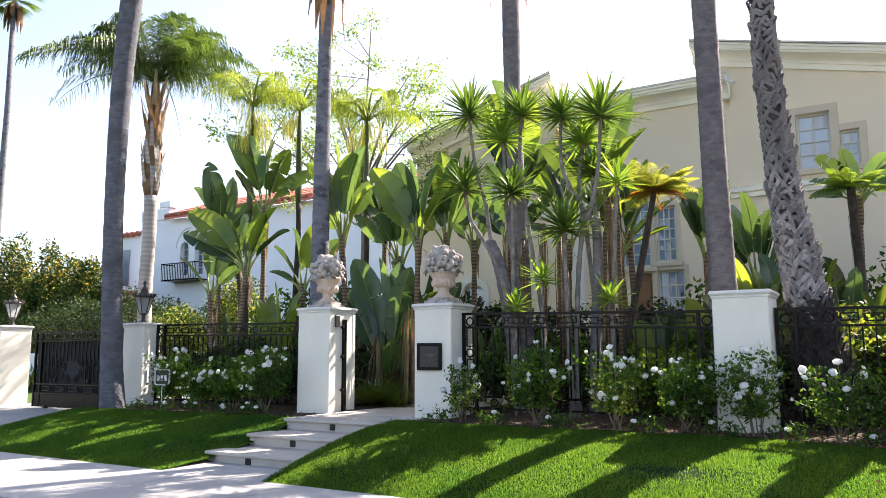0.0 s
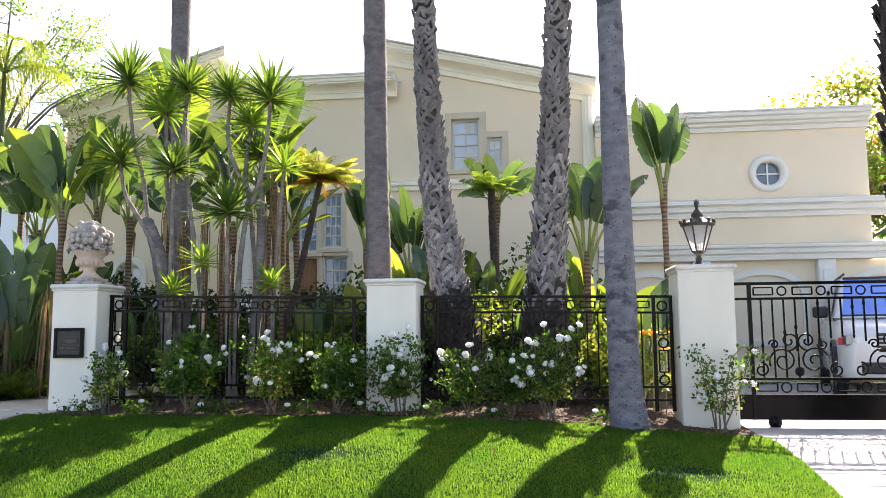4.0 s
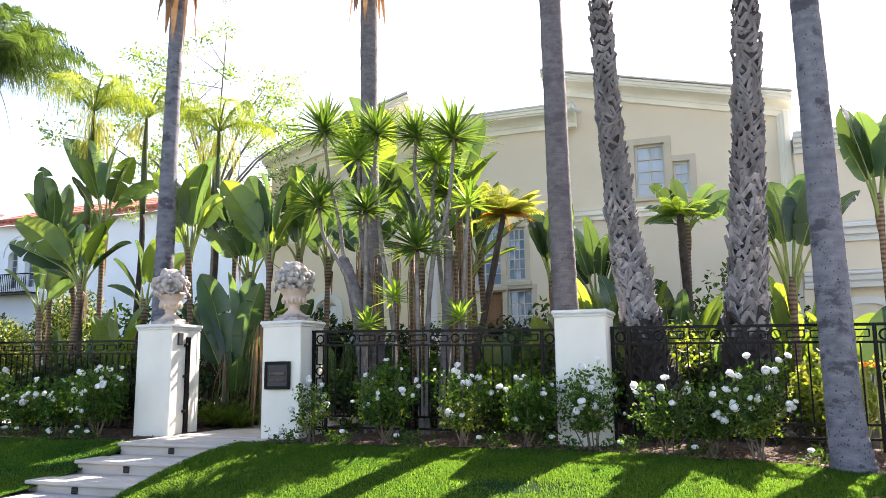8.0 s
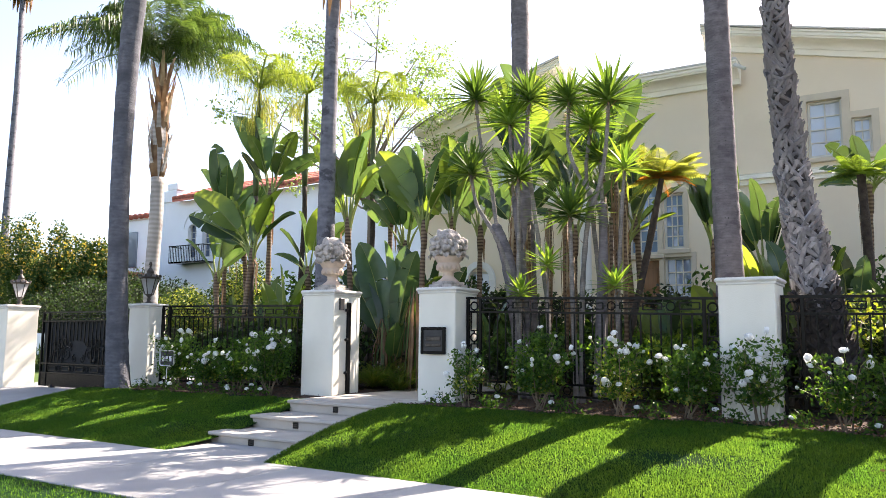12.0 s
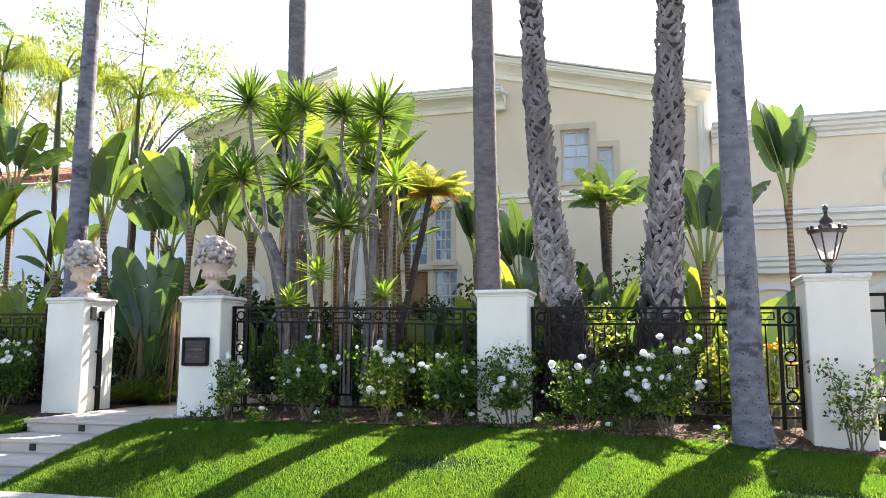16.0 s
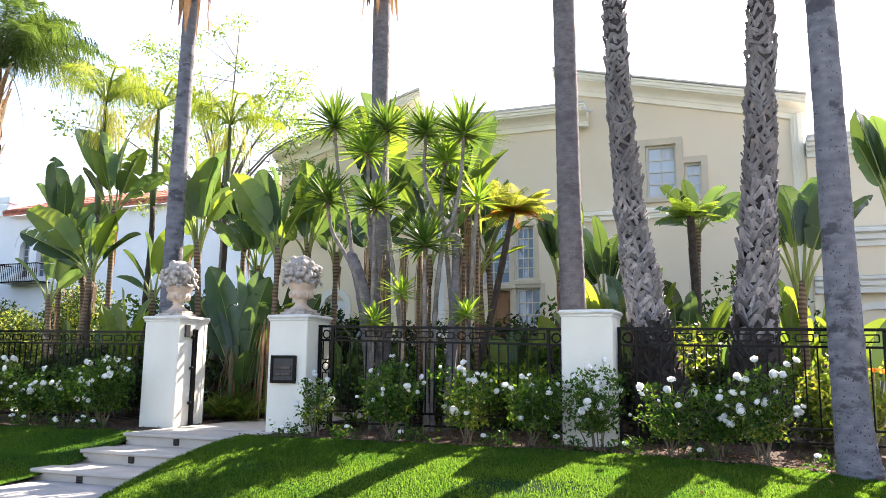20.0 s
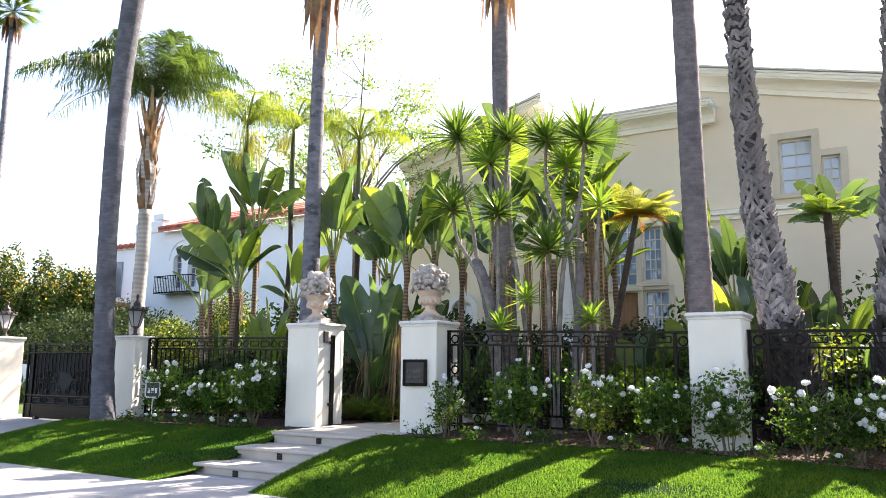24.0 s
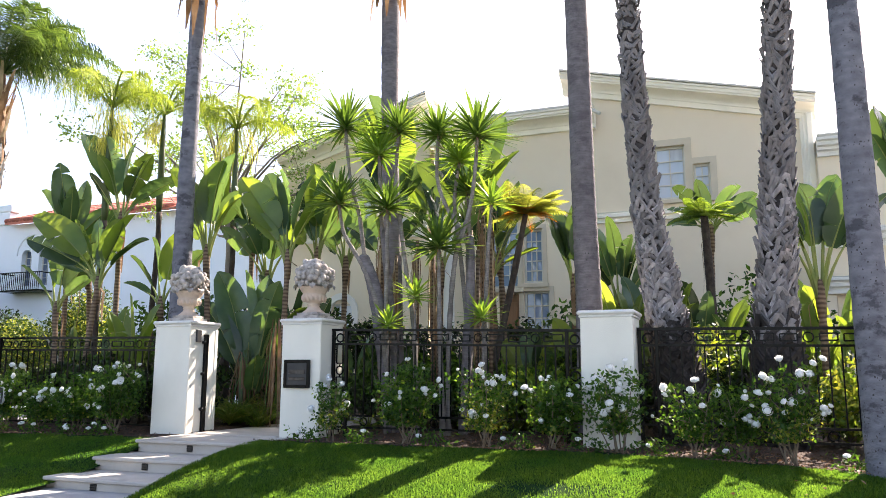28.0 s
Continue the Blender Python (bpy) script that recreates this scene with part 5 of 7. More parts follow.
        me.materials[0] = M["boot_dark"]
    k, z = 0, 0.0
    rest = Geo()
    while True:
        frac = z / height
        if frac > 1:
            break
        i = min(int(frac * n), n)
        a = k * math.pi * 2 * 0.381966 + rng.uniform(-0.28, 0.28)
        r = rad[i] * rng.uniform(0.86, 0.92)
        c = pts[i] + Vector((math.cos(a) * r, math.sin(a) * r, 0))
        s = 0.34 + 0.48 * rad[i] / 0.28
        lean = rng.uniform(-27, 27)
        m = Matrix.Translation(c) @ pose(0, 0, 0, 0, 0, math.degrees(a) - 90) @ pose(0, 0, 0, rng.uniform(-8, 6), lean, 0) @ Matrix.Diagonal((s, s, s * rng.uniform(0.9, 1.15), 1))
        # below about 1.9 m the bases take the copy darkened for shade
        if k < 300:
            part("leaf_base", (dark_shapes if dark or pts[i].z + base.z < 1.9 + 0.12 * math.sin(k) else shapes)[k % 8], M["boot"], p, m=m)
        else:
            me = shapes[k % 8]
            rest.add([m @ v.co for v in me.vertices], [tuple(f.vertices) for f in me.polygons])
        k += 1
        z += 0.0142 * s
    if rest.f:
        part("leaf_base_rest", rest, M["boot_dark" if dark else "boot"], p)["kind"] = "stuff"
    for j in range(14):
        fg = Geo()
        frond(fg, pts[-1], j * 2.399, rng.uniform(-0.2, 1.1), rng.uniform(1.7, 2.4), rng, 20, 0.5, 0.9, 0.04)
        part("frond", fg, M["frond"], p)
    return p


rough_palm("tall palm with criss-cross grey leaf bases, leaning trunk", [(5.145, 0.95, 0.55), (4.955, 0.95, 2.00), (4.756, 0.95, 3.59), (4.637, 0.95, 5.98), (4.588, 0.95, 10.95)], [0.358, 0.234, 0.164, 0.135, 0.130], 21, 6.6)
rough_palm("stout palm with criss-cross grey leaf bases, swollen foot", [(6.139, 1.45, 0.50), (6.218, 1.45, 2.09), (6.336, 1.45, 3.77), (6.454, 1.45, 6.13), (6.593, 1.45, 11.36)], [0.394, 0.241, 0.187, 0.153, 0.148], 22, 6.8)
rough_palm("dark shaggy palm trunk beside the drive", [(10.02, -1.0, 0.2), (9.97, -1.0, 3.0), (9.95, -1.0, 5.0), (9.87, -1.0, 9.0)], [0.40, 0.36, 0.33, 0.3], 23, 6.0, True)


# ---- plants ----
def along(x, z, y0, y):
    """Shifts a place at depth y0 to depth y, as seen from the middle of the walk."""
    s = (y + 8.99) / (y0 + 8.99)
    return 6.08 + (x - 6.08) * s, y, 1.47 + (z - 1.47) * s


def soil_z(x, y):
    return bed_z(x, y) if -6.6 < x < 8.4 and y < 8.4 else 0.3


def paddle_leaf(rng, stalk, length, width, az, lean, bend, tears=2, fold=0.35, roll=0.0):
    """A long stalk and a broad paddle blade, with a few torn edges; returns blade and stalk."""
    d = Vector((math.cos(az), math.sin(az), 0))
    side0 = Vector((-math.sin(az), math.cos(az), 0))
    up = Vector((0, 0, 1))
    n1, n2 = 5, 11
    pts, p, ang = [], Vector((0, 0, 0)), math.pi / 2 - lean * 0.35
    for k in range(n1 + 1):
        pts.append(p.copy())
        a = math.pi / 2 - lean * (0.35 + 0.65 * k / n1)
        p = p + (d * math.cos(a) + up * math.sin(a)) * (stalk / n1)
    st = Geo().tube(pts, [0.030 - 0.016 * k / n1 for k in range(n1 + 1)], 6)
    mid, dirs, a0 = [], [], math.pi / 2 - lean
    p = pts[-1]
    for k in range(n2 + 1):
        t = k / n2
        a = a0 - bend * t * t
        mid.append(p.copy())
        dv = d * math.cos(a) + up * math.sin(a)
        dirs.append(dv)
        p = p + dv * (length / n2)
    bl = Geo()
    torn = {rng.randrange(2, n2 - 1) + rng.choice((0, 100)) for _ in range(tears)}
    for s in (-1, 1):
        rows, f = [], []
        for k in range(n2 + 1):
            t = k / n2
            w = width * (math.sin(math.pi * min(1.0, t ** 0.85 * 0.95 + 0.03)) ** 0.55) * (1 if t < 0.97 else 0.35)
            nrm = dirs[k].cross(side0).normalized()
            side = (side0 * math.cos(roll) + nrm * math.sin(roll))
            nn = dirs[k].cross(side).normalized()
            wob = rng.uniform(-0.05, 0.05) * width
            e1 = mid[k] + side * s * w * 0.55 - nn * (-fold) * w * 0.55
            e2 = mid[k] + side * s * w * 0.98 + nn * (fold * w * 0.72 + wob)
            rows.append((mid[k], e1, e2))
        v = []
        for k in range(n2):
            key = k + (100 if s > 0 else 0)
            gap = 0.45 if key in torn else 0.0
            a, b = rows[k], rows[k + 1]
            droop = Vector((0, 0, -0.10 * width)) if gap else Vector()
            base = len(v)
            v += [a[0], a[1], a[2] + droop, b[0], b[1].lerp(a[1], gap * 0.4), b[2].lerp(a[2], gap) + droop]
            f += [(base, base + 1, base + 4, base + 3), (base + 1, base + 2, base + 5, base + 4)]
        bl.add(v, f)
    rib = Geo().tube(mid, [0.013 - 0.010 * k / n2 for k in range(n2 + 1)], 5, cap=False)
    return bl, st, rib


def bird_of_paradise(label, x, y, z_crown, n, leaf_len, stalk, seed, trunk=True, bright=0.25, lean=(0.1, 1.0), dry=3, r_trunk=0.062, fan=()):
    """A giant bird of paradise: ringed stem and a fan of paddle leaves."""
    rng = random.Random(seed)
    z0 = soil_z(x, y)
    p = thing("bird_of_paradise", (x, y, z0), label, "plant", "giant birds of paradise")
    h = z_crown - z0 - (0 if fan else stalk * 0.55) if trunk else 0.02
    h = max(h, 0.02)
    sway = (rng.uniform(-0.12, 0.12), rng.uniform(-0.1, 0.1))
    top = Vector((sway[0], sway[1], h))
    if trunk and h > 0.2:
        pts = [Vector((sway[0] * (k / 14) ** 2, sway[1] * (k / 14) ** 2, -0.05 + (h + 0.05) * k / 14)) for k in range(15)]
        part("stem", Geo().tube(pts, [r_trunk * (1.1 - 0.25 * k / 14) * (1.06 if k % 2 else 0.95) for k in range(15)], 10), M["stem"], p, "ringed brown stem", smooth=True)
    if trunk and h > 0.2:
        part("sheath", Geo().tube([top - Vector((0, 0, 0.30)), top - Vector((0, 0, 0.1)), top + Vector((0, 0, 0.10)), top + Vector((0, 0, 0.22))], [r_trunk * 0.95, r_trunk * 1.2, r_trunk * 1.15, r_trunk * 0.6], 9), M["stem"], p, "brown dry leaf sheaths", smooth=True)
    # bright: share of leaves given the sunlit colour
    plane = rng.uniform(-0.6, 0.6)
    share = 0.35 if trunk else 0.45
    for tilt, reach, turn in fan:
        s = 1 if tilt > 0 else -1
        L = (1 - share) * reach * rng.uniform(0.98, 1.06)
        az = (0 if s > 0 else math.pi) + rng.uniform(-0.45, 0.45)
        bl, st, rib = paddle_leaf(rng, share * reach, L, L * rng.uniform(0.19, 0.26) * (1 if trunk else 0.8), az, abs(math.radians(tilt)) * 1.02, rng.uniform(0.05, 0.7), rng.choice((0, 0, 1, 2, 3, 5)), rng.uniform(0.3, 0.75), rng.choice((-1, 1)) * turn * rng.uniform(0.4, 1.1))
        lf = part("leaf", bl, M["paddle_bright" if rng.random() < bright else "paddle"], p, smooth=True, m=Matrix.Translation(top + Vector((0.03 * math.cos(az), 0.03 * math.sin(az), 0))))
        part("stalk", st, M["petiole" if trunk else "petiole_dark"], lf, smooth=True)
        part("midrib", rib, M["petiole"], lf, smooth=True)
    for k in range(n):
        s = 1 if k % 2 else -1
        u = (k + 0.5) / n
        l = lean[0] + (0.82 * lean[1] - lean[0]) * u ** 1.3 + rng.uniform(-0.08, 0.12)
        az = plane + (0 if s > 0 else math.pi) + rng.uniform(-0.6, 0.6)
        L = leaf_len * rng.uniform(0.78, 1.12)
        bl, st, rib = paddle_leaf(rng, stalk * rng.uniform(0.7, 1.1), L, L * rng.uniform(0.195, 0.255) * (1 if trunk else 0.9), az, l, rng.uniform(0.05, 0.75), rng.choice((0, 0, 1, 2, 3, 4)), rng.uniform(0.02, 0.26), rng.choice((-1, 1)) * rng.uniform(0.35, 1.45) if trunk else rng.uniform(-1.2, 1.2))
        m = Matrix.Translation(top + Vector((0.03 * math.cos(az), 0.03 * math.sin(az), -0.12 * u)))
        lf = part("leaf", bl, M["paddle_bright" if rng.random() < bright else "paddle"], p, smooth=True, m=m)
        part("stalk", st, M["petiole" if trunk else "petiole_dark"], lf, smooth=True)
        part("midrib", rib, M["petiole"], lf, smooth=True)
    for k in range(dry):
        az = rng.uniform(0, 2 * math.pi)
        L = rng.uniform(0.5, 1.1) * min(1.0, 0.4 + h)
        q = [(0.06 * math.cos(az), 0.06 * math.sin(az), 0), (0.16 * math.cos(az), 0.16 * math.sin(az), -0.15 * L), (0.14 * math.cos(az), 0.14 * math.sin(az), -0.6 * L), (0.17 * math.cos(az), 0.17 * math.sin(az), -L)]
        part("dry_leaf", Geo().ribbon(q, [0.012, 0.03, 0.026, 0.006], (-math.sin(az), math.cos(az), 0), 0.5), M["dead"], p, m=Matrix.Translation(top) if h > 0.3 else Matrix.Translation((0, 0, L + 0.03)))
    return p


TALL = "giant bird of paradise with paddle leaves on a ringed stem"
LOW_CLUMP = "low clump of paddle-shaped leaves growing from the ground"
# each leaf of a fan: tilt in degrees, reach, turn of the blade
FANS = [
    ((-4.96, 2.1, 4.22), 1, 0.45, ((-28, 2.2, 0.4), (-13, 1.75, 1.3), (3, 1.55, 1.2), (21, 1.4, 0.8), (51, 1.35, 0.7), (55, 0.8, 1.2))),
    ((-5.23, 1.7, 2.95), 2, 0.45, ((-44, 1.95, 1.1), (-26, 1.45, 1.25), (28, 1.55, 0.45), (-62, 1.75, 1.2), (-63, 1.2, 1.0), (48, 1.35, 0.8), (7, 1.0, 1.3))),
    ((-6.85, 2.7, 3.80), 3, 0.0, ((-11, 1.95, 1.2), (-26, 1.5, 1.0), (18, 1.5, 1.1), (39, 1.2, 1.2), (13, 1.2, 0.7))),
    ((-2.68, 1.9, 3.40), 4, 0.65, ((-33, 1.95, 0.6), (-23, 1.7, 1.3), (-7, 2.0, 1.0), (6, 1.65, 0.5), (14, 1.8, 1.15), (38, 1.3, 1.0), (-21, 1.15, 1.3))),
    ((-1.41, 2.2, 3.30), 5, 0.35, ((-33, 1.7, 1.2), (-19, 1.7, 1.3), (-4, 1.65, 0.9), (13, 1.6, 0.6), (33, 1.2, 1.0), (-39, 1.15, 1.3))),
    ((-6.25, 2.0, 2.55), 89, 0.1, ((-40, 1.2, 0.9), (-15, 1.4, 1.1), (8, 1.5, 0.7), (30, 1.3, 1.0), (55, 1.1, 0.8))),
    ((-4.05, 2.4, 2.60), 90, 0.2, ((-35, 1.2, 0.9), (-10, 1.4, 1.1), (12, 1.5, 0.7), (38, 1.3, 1.0), (-60, 0.9, 0.8))),
    ((-2.75, 3.1, 3.80), 36, 0.1, ((-30, 1.15, 1.2), (-10, 1.25, 0.8), (24, 1.05, 1.2), (50, 0.85, 1.0))),
    ((-1.26, 3.0, 3.46), 64, 0.2, ((-13, 1.55, 0.8), (-1, 1.7, 1.2), (11, 1.75, 0.5), (28, 1.15, 1.1), (-15, 0.95, 1.3))),
    ((-0.16, 3.4, 4.05), 6, 0.35, ((-13, 2.5, 1.0), (-4, 2.5, 1.2), (10, 2.15, 1.2), (20, 1.5, 0.6), (35, 1.45, 1.2), (-19, 1.6, 1.2))),
    ((1.65, 3.2, 3.95), 7, 0.45, ((21, 1.9, 0.9), (10, 1.6, 1.2), (35, 1.5, 0.5), (-29, 1.3, 1.0), (-6, 1.3, 0.9))),
    ((0.78, 3.7, 3.92), 8, 0.3, ((-19, 1.3, 1.2), (-49, 0.85, 1.0), (-3, 1.15, 0.6), (29, 0.85, 1.1))),
    ((1.15, 2.9, 3.10), 86, 0.3, ((-35, 1.2, 1.0), (-12, 1.4, 0.6), (15, 1.3, 1.1), (40, 1.2, 0.5), (-60, 0.9, 1.0))),
    ((2.10, 3.1, 2.95), 87, 0.4, ((-25, 1.3, 0.5), (-5, 1.5, 1.1), (22, 1.5, 0.7), (45, 1.3, 0.6), (70, 1.0, 0.8))),
    ((0.10, 3.1, 3.20), 88, 0.2, ((-40, 1.1, 0.8), (-15, 1.3, 0.6), (10, 1.4, 1.0), (42, 1.2, 0.6))),
    ((3.40, 3.0, 2.75), 9, 0.35, ((14, 1.2, 0.6), (-18, 1.46, 0.8), (8, 1.5, 1.2), (-10, 1.28, 1.2), (-18, 0.66, 1.0))),
    ((5.35, 4.6, 3.72), 69, 0.0, ((-31, 1.05, 1.1), (-11, 0.95, 1.2), (28, 1.0, 1.0), (50, 1.0, 1.2), (-55, 0.9, 0.7), (70, 0.9, 0.9), (-75, 0.8, 0.8))),
]
for place, seed, bright, fan in FANS:
    bird_of_paradise(TALL, *place, 0 if seed > 65 else 3, 0.85, 0.62, seed, True, bright, dry=1, r_trunk=0.052, fan=fan)
for bx, bz, y0, y, n, L, S, seed, bright, lean in (
        (-5.9, 3.5, 2.5, 3.2, 5, 0.85, 0.7, 31, 0.2, (0.05, 0.9)), (-0.8, 3.5, 3.2, 3.8, 6, 0.95, 0.7, 38, 0.1, (0.05, 0.9)),
        (2.2, 3.5, 3.2, 3.9, 6, 0.95, 0.7, 39, 0.3, (0.05, 0.9)), (-1.9, 3.2, 2.5, 3.3, 6, 0.9, 0.7, 65, 0.1, (0.05, 0.9)),
        (4.05, 2.55, 3.2, 3.4, 8, 0.95, 0.7, 10, 0.15, (0.05, 0.9)), (7.97, 3.70, 2.5, 2.5, 8, 1.0, 0.62, 11, 0.3, (0.0, 0.75)), (6.82, 2.80, 2.5, 2.5, 9, 1.05, 0.95, 12, 0.35, (0.05, 0.8))):
    bird_of_paradise(TALL, *along(bx, bz + 0.14, y0, y), n + 1, L * 0.95, S * 0.92, seed, True, bright, lean, dry=1, r_trunk=0.048 if bx > 7.5 else 0.056)
GATEWAY = ((-14, 2.6, 1.1), (-4, 2.6, 1.1), (3, 2.5, 0.8), (-23, 2.2, 1.3), (-14, 1.75, 1.3), (13, 2.4, 0.6), (23, 1.95, 0.8), (-30, 2.4, 1.0), (26, 2.15, 1.0), (-7, 1.5, 1.2))
bird_of_paradise(LOW_CLUMP, -2.0, 2.3, 0, 6, 0.9, 0.8, 41, False, 0.3, dry=5, fan=GATEWAY)
bird_of_paradise(LOW_CLUMP, -1.7, 2.9, 0, 0, 1, 1, 42, False, 0.1, dry=5, fan=((-20, 2.3, 1.2), (-8, 2.6, 1.2), (8, 2.5, 1.1), (20, 2.2, 1.0), (2, 1.9, 1.3)))
bird_of_paradise(LOW_CLUMP, -4.24, 1.9, 0, 0, 1, 1, 44, False, 0.5, dry=3, fan=((-6, 2.25, 1.2), (9, 2.1, 1.0), (-16, 1.95, 0.9), (18, 1.9, 1.1)))
LOW = [
    (-5.3, 2.5, 2.7, 4, 0.95, 1.0, 70, 0.2), (-6.2, 2.5, 2.8, 5, 0.95, 1.1, 73, 0.1), (-3.2, 2.5, 2.9, 4, 0.95, 1.0, 72, 0.2), (-0.6, 3.2, 3.4, 5, 0.9, 0.7, 48, 0.2),
    (5.82, 2.5, 2.6, 5, 0.85, 1.1, 49, 0.1), (4.26, 2.5, 2.3, 9, 0.9, 1.35, 50, 0.9), (4.72, 2.5, 2.0, 8, 0.8, 1.1, 85, 0.95), (7.62, 2.5, 2.2, 5, 0.85, 1.1, 51, 0.4), (5.1, 2.5, 2.9, 8, 0.95, 1.2, 52, 0.5), (4.55, 2.5, 3.0, 8, 1.0, 1.3, 57, 0.3), (6.95, 2.5, 2.9, 8, 1.0, 1.3, 58, 0.7),
    (3.25, 3.2, 2.6, 6, 0.9, 0.8, 53, 0.5), (7.35, 2.5, 1.6, 5, 0.65, 0.5, 54, 0.5), (6.6, 2.5, 2.9, 6, 0.9, 0.7, 55, 0.8), (1.0, 1.6, 2.6, 4, 0.7, 0.5, 56, 0.2), (0.15, 3.2, 3.5, 6, 0.85, 0.8, 80, 0.1), (2.75, 3.2, 3.2, 7, 0.9, 0.8, 83, 0.4), (3.5, 3.2, 2.9, 8, 1.0, 0.9, 84, 0.4),
]
for bx, y0, y, n, L, S, seed, bright in LOW:
    X, Y, _ = along(bx, 1, y0, y)
    bird_of_paradise(LOW_CLUMP, X, Y, 0, n, L, S, seed, False, bright, (0.0, 0.62), dry=3)


def rosette(rng, n, length, width, low=-0.5):
    """A head of stiff sword leaves."""
    g = Geo()
    for k in range(n):
        t = (k + 0.5) / n
        el = math.asin(max(-1, min(1, low + (1 - low) * t))) + rng.uniform(-0.08, 0.08)
        az = k * 2.399963 + rng.uniform(-0.15, 0.15)
        L = length * rng.uniform(0.82, 1.1) * (1 if t < 0.85 else 0.75)
        d = Vector((math.cos(az), math.sin(az), 0))
        s = Vector((-math.sin(az), math.cos(az), 0))
        sag = rng.uniform(0.0, 0.16) * L * math.cos(el)
        pts = [d * (L * u * math.cos(el) + 0.015) + Vector((0, 0, L * u * math.sin(el) + 0.10 * t - sag * u * u)) for u in (0, 0.35, 0.7, 1.0)]
        g.ribbon(pts, [width * 0.75, width, width * 0.62, 0.002], s, 0.35)
    return g


def yucca(label, bends, y, seed, size, leaves, r, light):
    """A cane through its bends (x and height 1.6 deep), from the head down to the soil or to an old trunk."""
    rng = random.Random(seed)
    pts = [Vector(along(x, z, 1.6, y)) for x, z in bends]
    fx, fy = pts[-1].x, pts[-1].y
    z0 = min(soil_z(fx, fy), pts[-1].z)
    p = thing("yucca", (fx, fy, z0), label, "yucca", "cane yuccas in a clump")
    ctrl = [q - Vector((fx, fy, z0)) for q in reversed(pts)]
    ctrl = [Vector((ctrl[0].x, 0, -0.05))] + ctrl
    top = ctrl[-1]
    n = 30
    path = lerp_path(ctrl, n)
    part("cane", Geo().tube(path, [r * (1.35 - 0.6 * k / n) * (1.10 if k % 2 else 0.92) * rng.uniform(0.94, 1.06) for k in range(n + 1)], 9), M["cane"], p, "scarred grey cane", smooth=True)
    part("leaf_head", rosette(rng, leaves, size * 1.12, 0.027, -0.25), M["sword_light" if light else "sword"], p, "spiky head of sword leaves", m=Matrix.Translation(top))
    part("dry_leaf_collar", rosette(rng, 16, size * 0.5, 0.010, -1.0), M["dead"], p, m=Matrix.Translation(top - Vector((0, 0, 0.05))) @ Matrix.Diagonal((0.6, 0.6, -0.9, 1)))
    return p


YUCCA = [
    # bends of the cane from head to foot; depth; size; light
    ([(0.03, 5.28), (0.13, 4.5), (0.31, 3.84), (0.42, 3.16), (0.62, 2.50), (0.92, 0.9)], 0.78, 0.58, False), ([(0.98, 5.12), (0.93, 4.42), (1.03, 3.6), (1.13, 2.9), (1.26, 2.04), (1.30, 0.9)], 0.91, 0.48, False),
    ([(1.64, 4.99), (1.62, 4.35), (1.78, 3.86), (2.10, 3.30), (2.12, 2.6), (2.02, 0.9)], 0.94, 0.47, False), ([(2.26, 4.90), (2.20, 4.2), (2.10, 3.69), (1.91, 3.11), (1.81, 2.02), (1.80, 0.9)], 0.71, 0.58, False),
    ([(0.64, 4.78), (0.67, 4.17), (0.73, 3.36), (0.86, 2.2), (0.95, 0.9)], 0.97, 0.56, True), ([(-0.06, 4.05), (0.04, 3.59), (0.22, 3.30), (0.42, 2.98), (0.64, 2.40), (0.92, 0.9)], 0.74, 0.54, False),
    ([(0.79, 3.90), (0.79, 3.09), (0.79, 2.05), (0.85, 0.9)], 0.78, 0.45, False), ([(1.64, 3.24), (1.65, 2.61), (1.66, 2.02), (1.70, 0.9)], 0.58, 0.56, False),
    ([(1.98, 4.54), (1.90, 3.9), (2.0, 3.1), (2.1, 2.0), (2.1, 0.9)], 1.10, 0.47, True), ([(1.27, 2.50), (1.27, 1.9), (1.32, 0.9)], 0.58, 0.33, True), ([(2.31, 2.16), (2.33, 1.6), (2.35, 0.9)], 0.65, 0.33, True),
    ([(2.48, 3.85), (2.42, 3.2), (2.36, 2.0), (2.35, 0.9)], 0.97, 0.39, True), ([(0.82, 2.08), (0.81, 1.5), (0.8, 0.9)], 0.58, 0.32, True), ([(2.12, 4.05), (2.15, 3.2), (2.16, 2.0), (2.15, 0.9)], 1.29, 0.42, False),
]
for k, (bends, y, size, light) in enumerate(YUCCA):
    tall = bends[0][1] > 3
    yucca("tall cane yucca with a spiky green head" if tall else "small light-green yucca offset near the fence", bends, y, 60 + k, size, 88 if size > 0.4 else 36, 0.031 if tall else 0.018, light)
# stout old trunks of the clump
for fx, y, mx, mz, hx, hz, r, seed in ((0.92, 0.80, 0.62, 2.50, 0.40, 3.16, 0.094, 3), (1.0, 0.95, 0.86, 2.41, 0.72, 3.6, 0.052, 5), (2.02, 0.85, 2.13, 2.6, 2.14, 3.38, 0.060, 4)):
    (fx, _, _), (mx, _, mz), (hx, _, hz) = along(fx, 1, 1.6, y), along(mx, mz, 1.6, y), along(hx, hz, 1.6, y)
    z0 = soil_z(fx, y)
    rng = random.Random(seed)
    p = thing("old_yucca", (fx, y, z0), "stout bare grey yucca trunk in the clump", "yucca", "cane yuccas in a clump")
    pts = lerp_path([(0, 0, -0.05), (mx - fx, 0.02, mz - z0), (hx - fx, 0.0, hz - z0)], 20)
    part("trunk", Geo().tube(pts, [r * (1.25 - 0.4 * k / 20) * rng.uniform(0.92, 1.08) for k in range(21)], 12), M["bark"], p, smooth=True)
